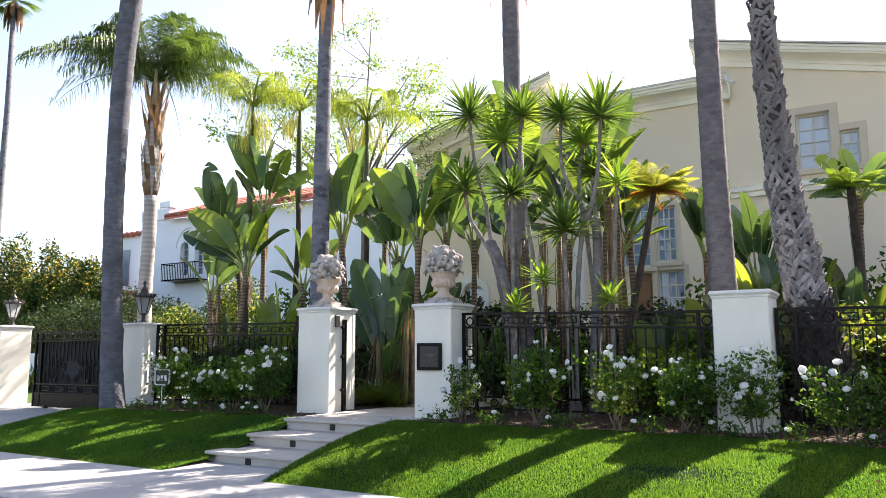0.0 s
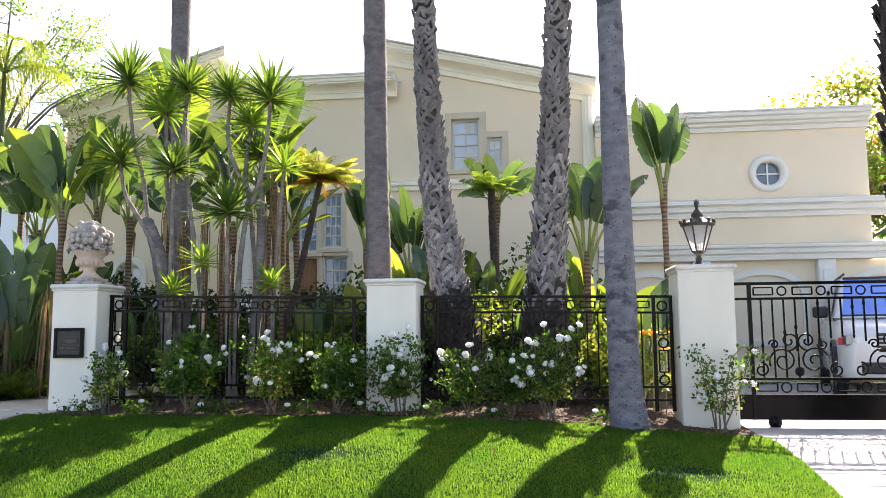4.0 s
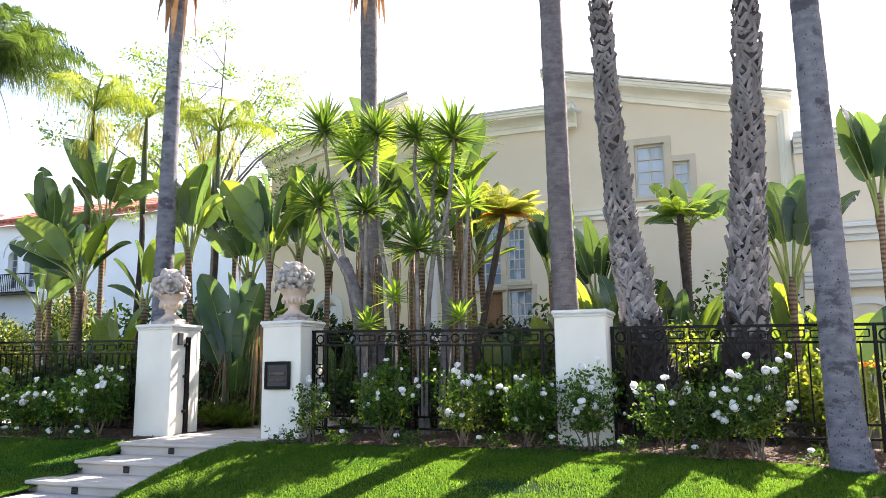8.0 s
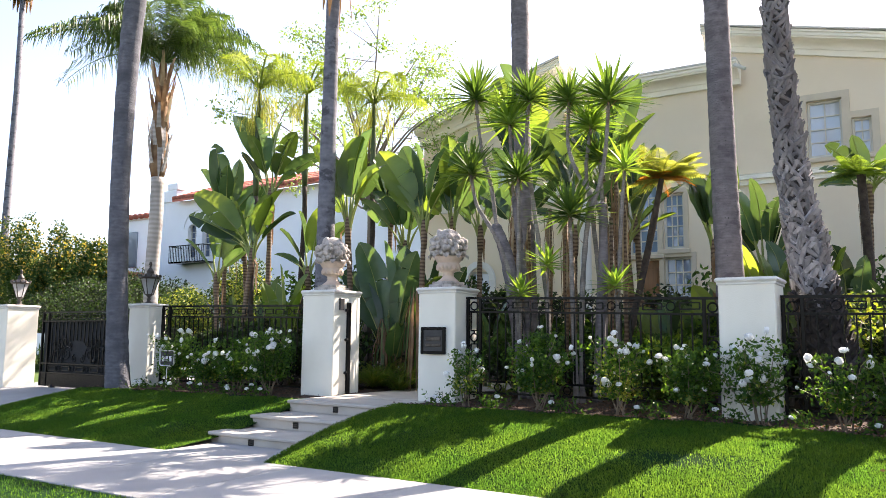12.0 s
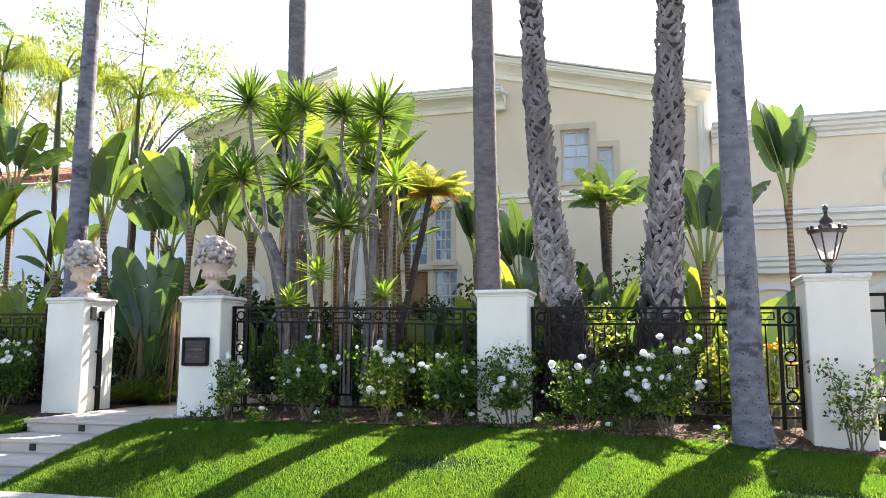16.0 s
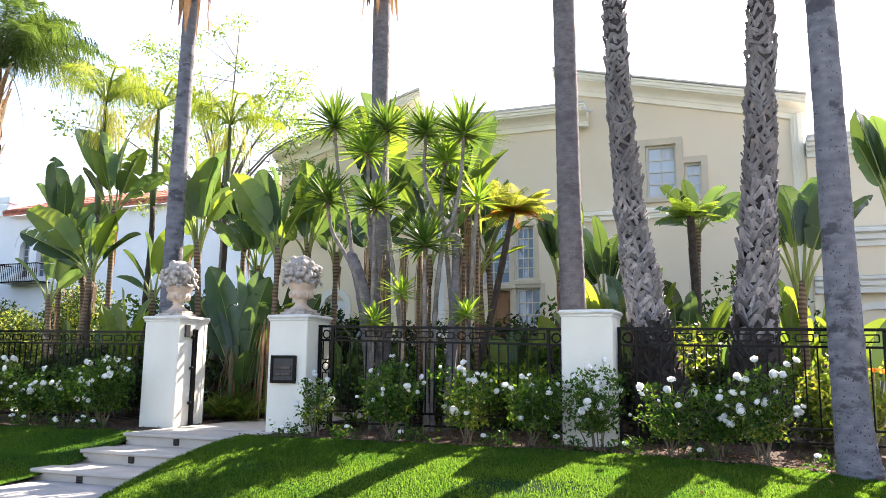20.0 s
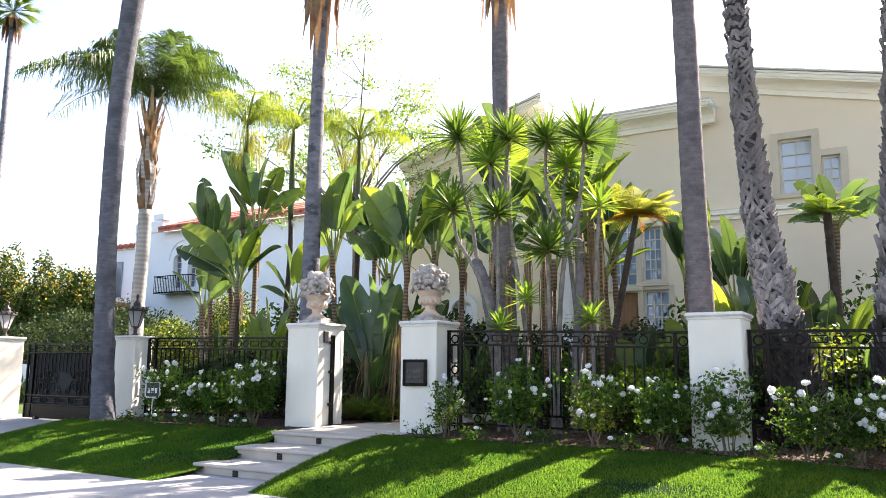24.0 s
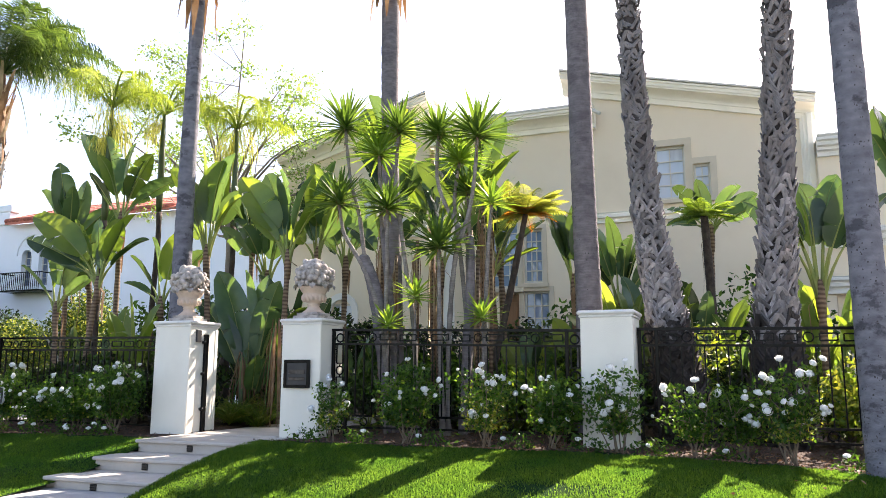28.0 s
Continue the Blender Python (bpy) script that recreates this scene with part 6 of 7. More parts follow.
    part("knot", Geo().ball(pts[-1], (r * 0.98, r * 0.95, r * 0.8), 10, 7), M["bark"], p, smooth=True)
# dry hanging skirts between the canes
for k, (hx, hz, y) in enumerate(((0.70, 3.7, 1.5), (1.56, 3.25, 1.6), (2.33, 3.9, 1.5), (2.46, 3.7, 1.7), (2.16, 3.5, 1.9), (2.25, 3.2, 1.4), (1.30, 3.4, 1.8), (1.66, 3.0, 1.9), (0.95, 3.2, 1.8))):
    rng = random.Random(90 + k)
    X, Y, Z = along(hx, hz, 1.6, y)
    z0 = soil_z(X, Y)
    p = thing("dry_palm_skirt", (X, Y, z0), "hanging tan dry leaf stalks bundled on a stem", "plant", "dry hanging leaf bundles")
    part("stem", Geo().tube([(0, 0, -0.05), (0.02, 0, Z - z0)], [0.035, 0.028], 8), M["stem"], p, smooth=True)
    for j in range(13):
        a = rng.uniform(0, 6.28)
        L = rng.uniform(0.5, 1.5)
        up = Z - z0 - rng.uniform(0, 0.5)
        q = [(d * math.cos(a), d * math.sin(a), max(0.02, up - f * L)) for d, f in ((0.03, 0), (0.075, 0.3), (0.06, 0.7), (0.085, 1))]
        part("dry_leaf", Geo().ribbon(q, [0.007, 0.014, 0.012, 0.004], (-math.sin(a), math.cos(a), 0), 0.4), M["dead" if j % 3 else "straw"], p)


# ---- tree ferns ----
def fern_frond(g, base, az, rise, length, rng, droop=0.9, pairs=30, leaf=0.17):
    d = Vector((math.cos(az), math.sin(az), 0))
    side = Vector((-math.sin(az), math.cos(az), 0))
    pts = [Vector(base) + d * length * (t * math.cos(rise)) + Vector((0, 0, length * (t * math.sin(rise) - 0.6 * droop * t * t))) for t in [k / 8 for k in range(9)]]
    g.tube(pts, [0.010 * (1 - 0.8 * k / 8) for k in range(9)], 4, cap=False)
    for k in range(pairs):
        t = 0.10 + 0.9 * k / pairs
        i = min(int(t * 8), 7)
        p = pts[i].lerp(pts[i + 1], t * 8 - i)
        L = leaf * length * math.sin(math.pi * min(1, 0.18 + 0.80 * t)) * rng.uniform(0.9, 1.1) * 1.5
        for s in (-1, 1):
            o = (side * s + d * 0.35).normalized()
            w = d * 0.022 * length
            q = p + o * L + Vector((0, 0, -0.22 * L))
            h = p.lerp(q, 0.5) + Vector((0, 0, 0.03 * L))
            g.add([p - w * 0.5, p + w * 0.5, h + w * 0.55, h - w * 0.55, q], [(0, 1, 2, 3), (3, 2, 4)])


def tree_fern(label, head, foot, seed, length, gold, green_mat="fern", rise=(0.45, 1.30), sag=0.9, r=0.075):
    rng = random.Random(seed)
    fx, fy = foot
    z0 = soil_z(fx, fy)
    p = thing("tree_fern", (fx, fy, z0), label, "tree fern")
    top = Vector((head[0] - fx, head[1] - fy, head[2] - z0))
    pts = lerp_path([(0, 0, -0.05), top * 0.5 + Vector((0.05, 0, 0)), top], 18)
    part("trunk", Geo().tube(pts, [r * (1.15 - 0.02 * k) + rng.uniform(-0.006, 0.006) for k in range(19)], 10), M["fern_trunk"], p, "dark fibrous trunk", smooth=True)
    for k in range(24):
        g = Geo()
        fern_frond(g, top, k * 2.399, rng.uniform(*rise), length * rng.uniform(0.85, 1.1), rng, sag)
        part("frond", g, M[green_mat], p)
    for k in range(gold):
        g = Geo()
        fern_frond(g, top, k * 2.399 + 0.7, rng.uniform(-0.05, 0.75), length * rng.uniform(0.4, 0.62), rng, 0.8)
        part("dying_frond", g, M["fern_gold"], p, "orange-brown dying frond")
    return p


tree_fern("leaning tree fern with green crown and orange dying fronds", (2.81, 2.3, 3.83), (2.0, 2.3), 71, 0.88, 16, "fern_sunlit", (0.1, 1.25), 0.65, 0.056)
tree_fern("small green tree fern against the cream wall", (5.33, 3.9, 3.92), (5.32, 3.9), 72, 0.66, 0, "fern", (0.2, 1.35), 0.75, 0.075)


# ---- rose bushes ----
def bloom_mesh(seed):
    """A full, cupped rose of overlapping petals."""
    rng = random.Random(seed)
    g = Geo()
    for ring, n, e0, e1, r in ((0, 6, -0.45, 0.10, 0.060), (1, 6, -0.25, 0.42, 0.054), (2, 5, -0.1, 0.85, 0.043), (3, 4, 0.1, 1.2, 0.030)):
        for k in range(n):
            a = 2 * math.pi * (k + 0.5 * ring) / n + rng.uniform(-0.2, 0.2)
            half = math.pi / n * 1.12
            rr = r * rng.uniform(0.92, 1.1)
            v = []
            for j in range(3):
                e = e0 + (e1 - e0) * j / 2
                q = rr * (1.0 if j < 2 else 1.08)
                for i in (-1, 0, 1):
                    b = a + half * i * (0.7, 1.0, 0.62)[j]
                    u = 0.94 if i else 1.0
                    v.append((q * u * math.cos(e) * math.cos(b), q * u * math.cos(e) * math.sin(b), q * math.sin(e) * (1.0 if i == 0 else 0.93) + 0.01))
            g.add(v, [(0, 1, 4, 3), (1, 2, 5, 4), (3, 4, 7, 6), (4, 5, 8, 7)])
    g.ball((0, 0, 0.008), (0.046, 0.046, 0.040), 10, 7)
    return g.mesh("rose_bloom", M["petal"], True)


BLOOMS = [bloom_mesh(k) for k in range(4)]


def rose_bush(label, x, y, top, width, blooms, seed, leaves=1500, yellow=0.12, sparse=False, canes=7):
    """Bare forking canes at the foot, leaf clumps above, round blooms on the shoots."""
    rng = random.Random(seed)
    nr = np.random.RandomState(seed)
    z0 = soil_z(x, y)
    h = top - z0
    p = thing("rose_bush", (x, y, z0), label, "rose bush", "white rose bushes along the fence")
    tips, nodes = [], []
    for k in range(canes):
        a = 2 * math.pi * k / canes + rng.uniform(-0.4, 0.4)
        rad = width * rng.uniform(0.3, 1.3)
        hh = h * rng.uniform(0.45, 1.0)
        pts = lerp_path([(rng.uniform(-0.07, 0.07), rng.uniform(-0.04, 0.04), -0.03), (0.45 * rad * math.cos(a), 0.40 * rad * math.sin(a), 0.38 * hh), (rad * math.cos(a), 0.75 * rad * math.sin(a), hh)], 8)
        part("cane", Geo().tube(pts, [0.011 - 0.0010 * j for j in range(9)], 6), M["rose_cane"], p, smooth=True)
        tips.append(pts[-1])
        for j in range(3, 9):
            nodes.append(pts[j])
            b = rng.uniform(0, 6.28)
            q = pts[j] + Vector((math.cos(b) * 0.15, math.sin(b) * 0.13, rng.uniform(0.03, 0.16)))
            nodes.append(q)
            if j % 2 == 0 and q.z < h:
                part("twig", Geo().tube([pts[j], q], [0.006, 0.003], 5), M["rose_cane"], p)
                tips.append(q)
    c = np.array(nodes)
    pick = nr.randint(0, len(c), leaves)
    sp = 0.060 if not sparse else 0.045
    pl = c[pick] + nr.normal(size=(leaves, 3)) * np.array([sp, sp, sp])
    pl = pl[(pl[:, 2] > 0.24 * h) & (pl[:, 2] < h + 0.03)]
    k = int(len(pl) * (1 - yellow))
    order = np.argsort(pl[:, 2] + nr.normal(size=len(pl)) * 0.25 * h)
    part("foliage", scatter_leaves("foliage", pl[order[len(pl) - k:]], 0.052, M["rose_leaf"], nr, 0.62), M["rose_leaf"], p, "small glossy green leaves")
    # the lower share of leaves takes the sunlit colour
    if yellow > 0:
        part("yellow_foliage", scatter_leaves("yellow_foliage", pl[order[:len(pl) - k]], 0.042, M["rose_yellow"], nr, 0.62), M["rose_yellow"], p, "yellow-green lower leaves coloured as sunlit")
    for k in range(blooms):
        t = rng.choice(tips)
        d = Vector((t.x, t.y - 0.1, 0.15)).normalized()
        q = t + d * rng.uniform(0.03, 0.19) + Vector((rng.uniform(-0.05, 0.05), rng.uniform(-0.05, 0.02), rng.uniform(-0.02, 0.08)))
        q.z = min(max(q.z, 0.40 * h), h + 0.10)
        part("bloom_stalk", Geo().tube([t, q], [0.004, 0.003], 5), M["petiole"], p)
        part("bloom", BLOOMS[k % 4], M["petal"], p, "full white bloom" if k == 0 else "", m=Matrix.Translation(q) @ pose(0, 0, 0, rng.uniform(10, 85), rng.uniform(-35, 35), rng.uniform(-60, 60)) @ Matrix.Scale(rng.choice((0.35, 0.46, 0.55, 0.64, 0.76)), 4))
    return p


ROSES = [
    (0.92, -0.22, 1.34, 0.24, 9, 1, 620, 0.30, True, 5), (1.98, -0.25, 1.56, 0.42, 14, 2, 2600, 0.05, False, 9), (3.00, -0.28, 1.48, 0.36, 15, 3, 1500, 0.30, False, 7),
    (3.78, -0.22, 1.40, 0.34, 13, 4, 2000, 0.05, False, 7), (4.50, -0.30, 1.52, 0.38, 15, 5, 1500, 0.10, True, 8), (5.32, -0.25, 1.36, 0.36, 9, 6, 1200, 0.06, False, 7),
    (5.76, -0.12, 1.34, 0.26, 4, 16, 800, 0.04, False, 6), (6.20, -0.30, 1.55, 0.36, 24, 7, 1700, 0.25, False, 8), (8.02, -0.30, 1.40, 0.40, 6, 8, 620, 0.22, True, 6),
    (-4.75, -0.20, 1.50, 0.34, 15, 9, 1700, 0.06, False, 7), (-4.05, -0.22, 1.42, 0.34, 14, 10, 1700, 0.04, False, 7), (-3.30, -0.20, 1.46, 0.36, 15, 11, 1900, 0.04, False, 7), (-2.58, -0.22, 1.58, 0.40, 20, 12, 2300, 0.04, False, 9),
]
for x, y, top, w, bl, seed, lv, ye, sp, cn in ROSES:
    rose_bush("white rose bush in bloom " + ("with sparse twiggy canes before a pillar" if sp else "before the black iron fence"), x, y, top - 0.06, w * 0.78, int(bl * 1.3), 100 + seed, int(lv * (1.35 if x > 0 else 1.6)), ye, sp, cn)
# low bedding flowers along the fence foot
nr = np.random.RandomState(5)
for k, x in enumerate((-5.3, -4.6, -3.9, -3.2, -2.6, 0.75, 1.45, 2.4, 3.4, 4.2, 4.9, 5.6, 6.8)):
    y = -0.45
    z0 = soil_z(x, y)
    p = thing("bedding_plant", (x, y, z0), "low green bedding plant with a few white flowers", "plant", "low bedding plants")
    n = 150
    pl = nr.normal(size=(n, 3)) * [0.13, 0.07, 0.05] + [0, 0, 0.09]
    pl[:, 2] = np.abs(pl[:, 2]) + 0.005
    part("foliage", scatter_leaves("foliage", pl, 0.06, M["rose_leaf"], nr, 0.4), M["rose_leaf" if k % 3 else "rose_yellow"], p)
    for j in range(3 if x < 0 else 1):
        part("flower", BLOOMS[j], M["petal"], p, m=Matrix.Translation((random.uniform(-0.15, 0.15), -0.06, random.uniform(0.1, 0.17))) @ Matrix.Scale(0.6, 4))


# ---- leafy shrubs and background planting ----
def shrub(label, x, y, z0, rx, ry, h, n, leaf, mats, seed, category="shrub", group="", low=0.05, name="shrub", aspect=0.5, lumps=9, tips=0.0):
    """Foliage in uneven clumps on a few stems."""
    nr = np.random.RandomState(seed)
    p = thing(name, (x, y, z0), label, category, group)
    cs = nr.uniform(-1, 1, (lumps, 3))
    cs[:, 0] *= rx * 0.62
    cs[:, 1] *= ry * 0.62
    cs[:, 2] = h * (0.35 + 0.42 * (cs[:, 2] * 0.5 + 0.5))
    for k in range(min(5, lumps)):
        part("stem", Geo().tube([(cs[k, 0] * 0.15, cs[k, 1] * 0.15, -0.1), tuple(cs[k] * [0.6, 0.6, 0.5]), tuple(cs[k])], [0.02 + 0.012 * h, 0.014 + 0.007 * h, 0.008], 6), M["branch"], p, smooth=True)
    r = np.array([rx, ry, h * 0.5]) * 0.5
    for j, mn in enumerate(mats):
        m = n // len(mats)
        d = nr.normal(size=(m, 3))
        d /= np.linalg.norm(d, axis=1)[:, None]
        pl = cs[nr.randint(0, lumps, m)] + d * r * nr.uniform(0.55, 1.05, (m, 1)) ** 0.6
        pl[:, 2] = np.maximum(pl[:, 2], low)
        if tips and j == len(mats) - 1:
            pl = pl[pl[:, 2] > tips * h - np.abs(nr.normal(size=len(pl))) * 0.12 * h]
        part("foliage", scatter_leaves("foliage", pl, leaf, M[mn], nr, aspect), M[mn], p)
    return p


# understory leaves carry the deep shade behind the fence in their colour
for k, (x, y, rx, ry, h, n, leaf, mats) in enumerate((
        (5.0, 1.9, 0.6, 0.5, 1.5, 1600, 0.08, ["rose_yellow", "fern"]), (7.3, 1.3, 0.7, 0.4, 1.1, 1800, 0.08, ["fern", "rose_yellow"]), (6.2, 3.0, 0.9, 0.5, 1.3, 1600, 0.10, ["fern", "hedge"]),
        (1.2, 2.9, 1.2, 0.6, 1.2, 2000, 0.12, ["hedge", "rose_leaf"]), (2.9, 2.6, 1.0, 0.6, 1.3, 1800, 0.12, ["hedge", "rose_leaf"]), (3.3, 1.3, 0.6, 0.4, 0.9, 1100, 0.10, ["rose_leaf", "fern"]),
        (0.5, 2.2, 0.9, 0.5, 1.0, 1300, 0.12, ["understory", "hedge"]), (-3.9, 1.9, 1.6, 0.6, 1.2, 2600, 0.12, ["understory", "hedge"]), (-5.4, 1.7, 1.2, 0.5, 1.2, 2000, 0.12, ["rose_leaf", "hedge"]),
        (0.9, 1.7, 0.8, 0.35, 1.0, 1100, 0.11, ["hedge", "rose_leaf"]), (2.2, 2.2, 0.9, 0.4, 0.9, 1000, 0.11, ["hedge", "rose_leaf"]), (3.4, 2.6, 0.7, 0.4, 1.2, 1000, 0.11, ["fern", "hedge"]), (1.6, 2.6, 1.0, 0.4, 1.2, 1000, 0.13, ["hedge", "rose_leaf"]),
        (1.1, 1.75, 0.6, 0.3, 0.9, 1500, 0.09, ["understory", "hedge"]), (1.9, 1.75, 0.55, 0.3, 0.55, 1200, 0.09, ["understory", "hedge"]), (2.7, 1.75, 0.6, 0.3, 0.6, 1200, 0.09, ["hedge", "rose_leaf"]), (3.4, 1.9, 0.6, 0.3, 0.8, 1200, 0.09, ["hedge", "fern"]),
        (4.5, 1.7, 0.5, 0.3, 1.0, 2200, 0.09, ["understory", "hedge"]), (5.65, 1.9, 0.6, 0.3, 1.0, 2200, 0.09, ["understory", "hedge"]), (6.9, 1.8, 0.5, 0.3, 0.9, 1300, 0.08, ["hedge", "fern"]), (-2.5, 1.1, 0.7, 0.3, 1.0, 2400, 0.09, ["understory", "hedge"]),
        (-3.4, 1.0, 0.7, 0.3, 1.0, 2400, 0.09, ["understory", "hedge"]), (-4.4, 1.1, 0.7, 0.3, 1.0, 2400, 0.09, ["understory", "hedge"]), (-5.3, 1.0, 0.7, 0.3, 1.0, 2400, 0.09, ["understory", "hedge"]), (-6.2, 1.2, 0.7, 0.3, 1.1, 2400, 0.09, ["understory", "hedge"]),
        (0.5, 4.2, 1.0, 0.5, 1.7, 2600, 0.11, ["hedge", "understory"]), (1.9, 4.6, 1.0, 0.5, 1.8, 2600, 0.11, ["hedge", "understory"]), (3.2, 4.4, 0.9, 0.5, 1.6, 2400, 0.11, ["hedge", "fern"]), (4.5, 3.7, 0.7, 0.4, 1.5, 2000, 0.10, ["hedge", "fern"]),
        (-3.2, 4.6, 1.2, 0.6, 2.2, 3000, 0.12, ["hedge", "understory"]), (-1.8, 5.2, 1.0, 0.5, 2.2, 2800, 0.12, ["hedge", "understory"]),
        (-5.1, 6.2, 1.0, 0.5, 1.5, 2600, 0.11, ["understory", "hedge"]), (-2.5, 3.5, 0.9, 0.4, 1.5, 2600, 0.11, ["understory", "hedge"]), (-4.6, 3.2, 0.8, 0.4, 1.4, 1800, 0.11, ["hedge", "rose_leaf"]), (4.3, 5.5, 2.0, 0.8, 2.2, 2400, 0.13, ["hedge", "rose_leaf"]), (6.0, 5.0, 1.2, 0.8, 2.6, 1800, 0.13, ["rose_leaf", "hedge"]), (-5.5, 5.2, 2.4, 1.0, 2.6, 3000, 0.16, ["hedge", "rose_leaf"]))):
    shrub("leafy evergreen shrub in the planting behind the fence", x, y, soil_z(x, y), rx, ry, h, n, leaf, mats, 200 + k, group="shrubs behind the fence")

# ferny plants by the garden path
for k, (x, y, L, n) in enumerate(((-1.62, 1.15, 0.62, 34), (-1.85, 1.75, 0.85, 34), (-1.35, 1.5, 0.7, 26), (-1.7, 2.4, 0.85, 30), (-2.1, 1.2, 0.8, 26), (2.9, 1.4, 0.8, 22), (3.3, 2.0, 0.9, 22), (2.5, 1.9, 0.8, 20), (1.5, 2.2, 0.7, 18), (0.9, 0.9, 0.4, 16), (3.6, 0.85, 0.5, 18), (7.0, 1.9, 0.6, 18))):
    rng = random.Random(300 + k)
    p = thing("fern", (x, y, soil_z(x, y)), "arching green fern growing in the bed", "fern", "ferns in the beds")
    for j in range(n):
        g = Geo()
        fern_frond(g, (0, 0, 0.02), j * 2.399, rng.uniform(0.7, 1.4), L * rng.uniform(0.8, 1.15), rng, 0.75, 16)
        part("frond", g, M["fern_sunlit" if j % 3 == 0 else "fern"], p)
# dry brown strap leaves in the gateway
for k, (x, y, h) in enumerate(((-1.20, 1.75, 1.75), (-1.35, 2.4, 1.9), (-2.05, 2.0, 1.2))):
    rng = random.Random(330 + k)
    p = thing("dry_leaf_clump", (x, y, soil_z(x, y)), "clump of dry orange-brown hanging strap leaves", "plant", "dry hanging leaf bundles")
    for j in range(34):
        a = rng.uniform(0, 6.28)
        r0, r1 = rng.uniform(0.02, 0.12), rng.uniform(0.12, 0.38)
        z = h * rng.uniform(0.6, 1.0)
        part("dry_leaf", Geo().ribbon([(r0 * math.cos(a), r0 * math.sin(a), z), (r1 * 0.6 * math.cos(a), r1 * 0.6 * math.sin(a), z * 0.75), (r1 * math.cos(a), r1 * math.sin(a), 0.02)], [0.008, 0.018, 0.004], (-math.sin(a), math.cos(a), 0), 0.4), M["dead" if j % 4 else "sword"], p)


# ---- feather palms further back ----
def queen_palm(label, x, y, z_grey, z_crown, r, n, length, seed, mat_name, yellow=0, leaf_len=0.62, boots=True, lowest=-0.25, droop=1.15, leaflets=44, blade=0.024, hang=1.0, reach=1.0):
    rng = random.Random(seed)
    p = thing("feather_palm", (x, y, 0.3), label, "palm tree", "feather palms behind the fence")
    h = z_crown - 0.3
    hg = z_grey - 0.3
    pts = [Vector((0.03 * math.sin(k * 0.3), 0, -0.2 + (hg + 0.2) * k / 30)) for k in range(31)]
    part("trunk", Geo().tube(pts, [r * (1.05 - 0.004 * k) * (1.03 if k % 2 else 0.98) for k in range(31)], 14), M["bark_pale" if boots else "fern_trunk"], p, "pale ringed trunk" if boots else "slim dark trunk", smooth=True)
    part("crownshaft", Geo().tube([(0, 0, hg), (0, 0, hg + 0.3), (0, 0, 0.5 * (hg + h)), (0, 0, h)], [r * 0.9, r * 1.25, r * 1.15, r * 0.5], 12), M["dead" if boots else "petiole_dark"], p, smooth=True)
    if boots:
        for k in range(44):
            a = k * 2.399
            z = hg + 0.02 + (h - hg - 0.4) * k / 44
            hang = rng.uniform(0.5, 0.95)
            q = [(r * d * math.cos(a), r * d * math.sin(a), z + 0.5 - f * hang) for d, f in ((1.1, 0), (1.5, 0.4), (1.35, 0.8), (1.75, 1.1))] if k < 20 and k % 2 else [(r * 0.8 * math.cos(a), r * 0.8 * math.sin(a), z), (r * 1.5 * math.cos(a), r * 1.5 * math.sin(a), z + 0.35), (r * 2.1 * math.cos(a), r * 2.1 * math.sin(a), z + rng.uniform(0.6, 1.0))]
            part("leaf_base", Geo().ribbon(q, [0.07, 0.055, 0.03, 0.012][:len(q)], (-math.sin(a), math.cos(a), 0), 0.4), M["bark_pale" if k < 20 else ("straw" if k % 3 == 0 else "dead")], p)
    for k in range(n):
        g = Geo()
        frond(g, (0, 0, h), k * 2.399 + rng.uniform(-0.2, 0.2), lowest + (1.35 - lowest) * (k + 0.5) / n, length * rng.uniform(0.85, 1.1), rng, leaflets, leaf_len, droop, blade, hang, reach)
        part("frond", g, M[mat_name], p, "arching feather frond" if k == 0 else "")
    for k in range(yellow):
        a = rng.uniform(0, 6.28)
        g = Geo()
        for j in range(60):
            b = a + rng.uniform(-0.7, 0.7)
            d = rng.uniform(0.03, 0.42)
            z = h - 0.1 - 0.12 * k + rng.uniform(-0.25, 0.2)
            L = rng.uniform(0.2, 0.65)
            g.ribbon([(d * math.cos(b) * 0.6, d * math.sin(b) * 0.6, z), (d * math.cos(b), d * math.sin(b), z - 0.4 * L), (d * 1.05 * math.cos(b), d * 1.05 * math.sin(b), z - L)], [0.004, 0.007, 0.004], (math.cos(j), math.sin(j), 0), 0.3)
        part("flower_spray", g, M["bloom_yellow"], p, "hanging yellow flower spray")
    return p


queen_palm("large feather palm with drooping dark green fronds and brown boots", -11.0, 4.0, 5.6, 8.75, 0.18, 38, 3.6, 401, "frond", 0, 0.92, True, 0.4, 1.02, 64, 0.026, 1.0, 0.62)
queen_palm("sunlit yellow-green feather palm with yellow flower sprays", -5.5, 2.2, 4.3, 6.6, 0.055, 10, 1.75, 402, "frond_yellow", 6, 0.40, False, 0.6, 1.1, 60, 0.010)
queen_palm("small yellow-green feather palm behind the planting", -3.57, 3.6, 4.3, 6.35, 0.055, 10, 1.5, 403, "frond_yellow", 3, 0.42, False, 0.3, 1.0, 56, 0.012)
queen_palm("small feather palm behind the slim trunk", -6.0, 4.2, 4.9, 7.15, 0.06, 10, 1.9, 404, "frond_yellow", 2, 0.45, False, 0.4, 1.25, 56, 0.012)


# ---- trees ----
def leafy_tree(label, x, y, z0, h, spread, n, leaf, mats, seed, trunk_r=0.14, limbs=9, gappy=0.33, name="tree", low=0.35, aspect=0.5, puff=0.34):
    """Tapered trunk, forking limbs, and leaves in loose clumps at their ends."""
    rng = random.Random(seed)
    nr = np.random.RandomState(seed)
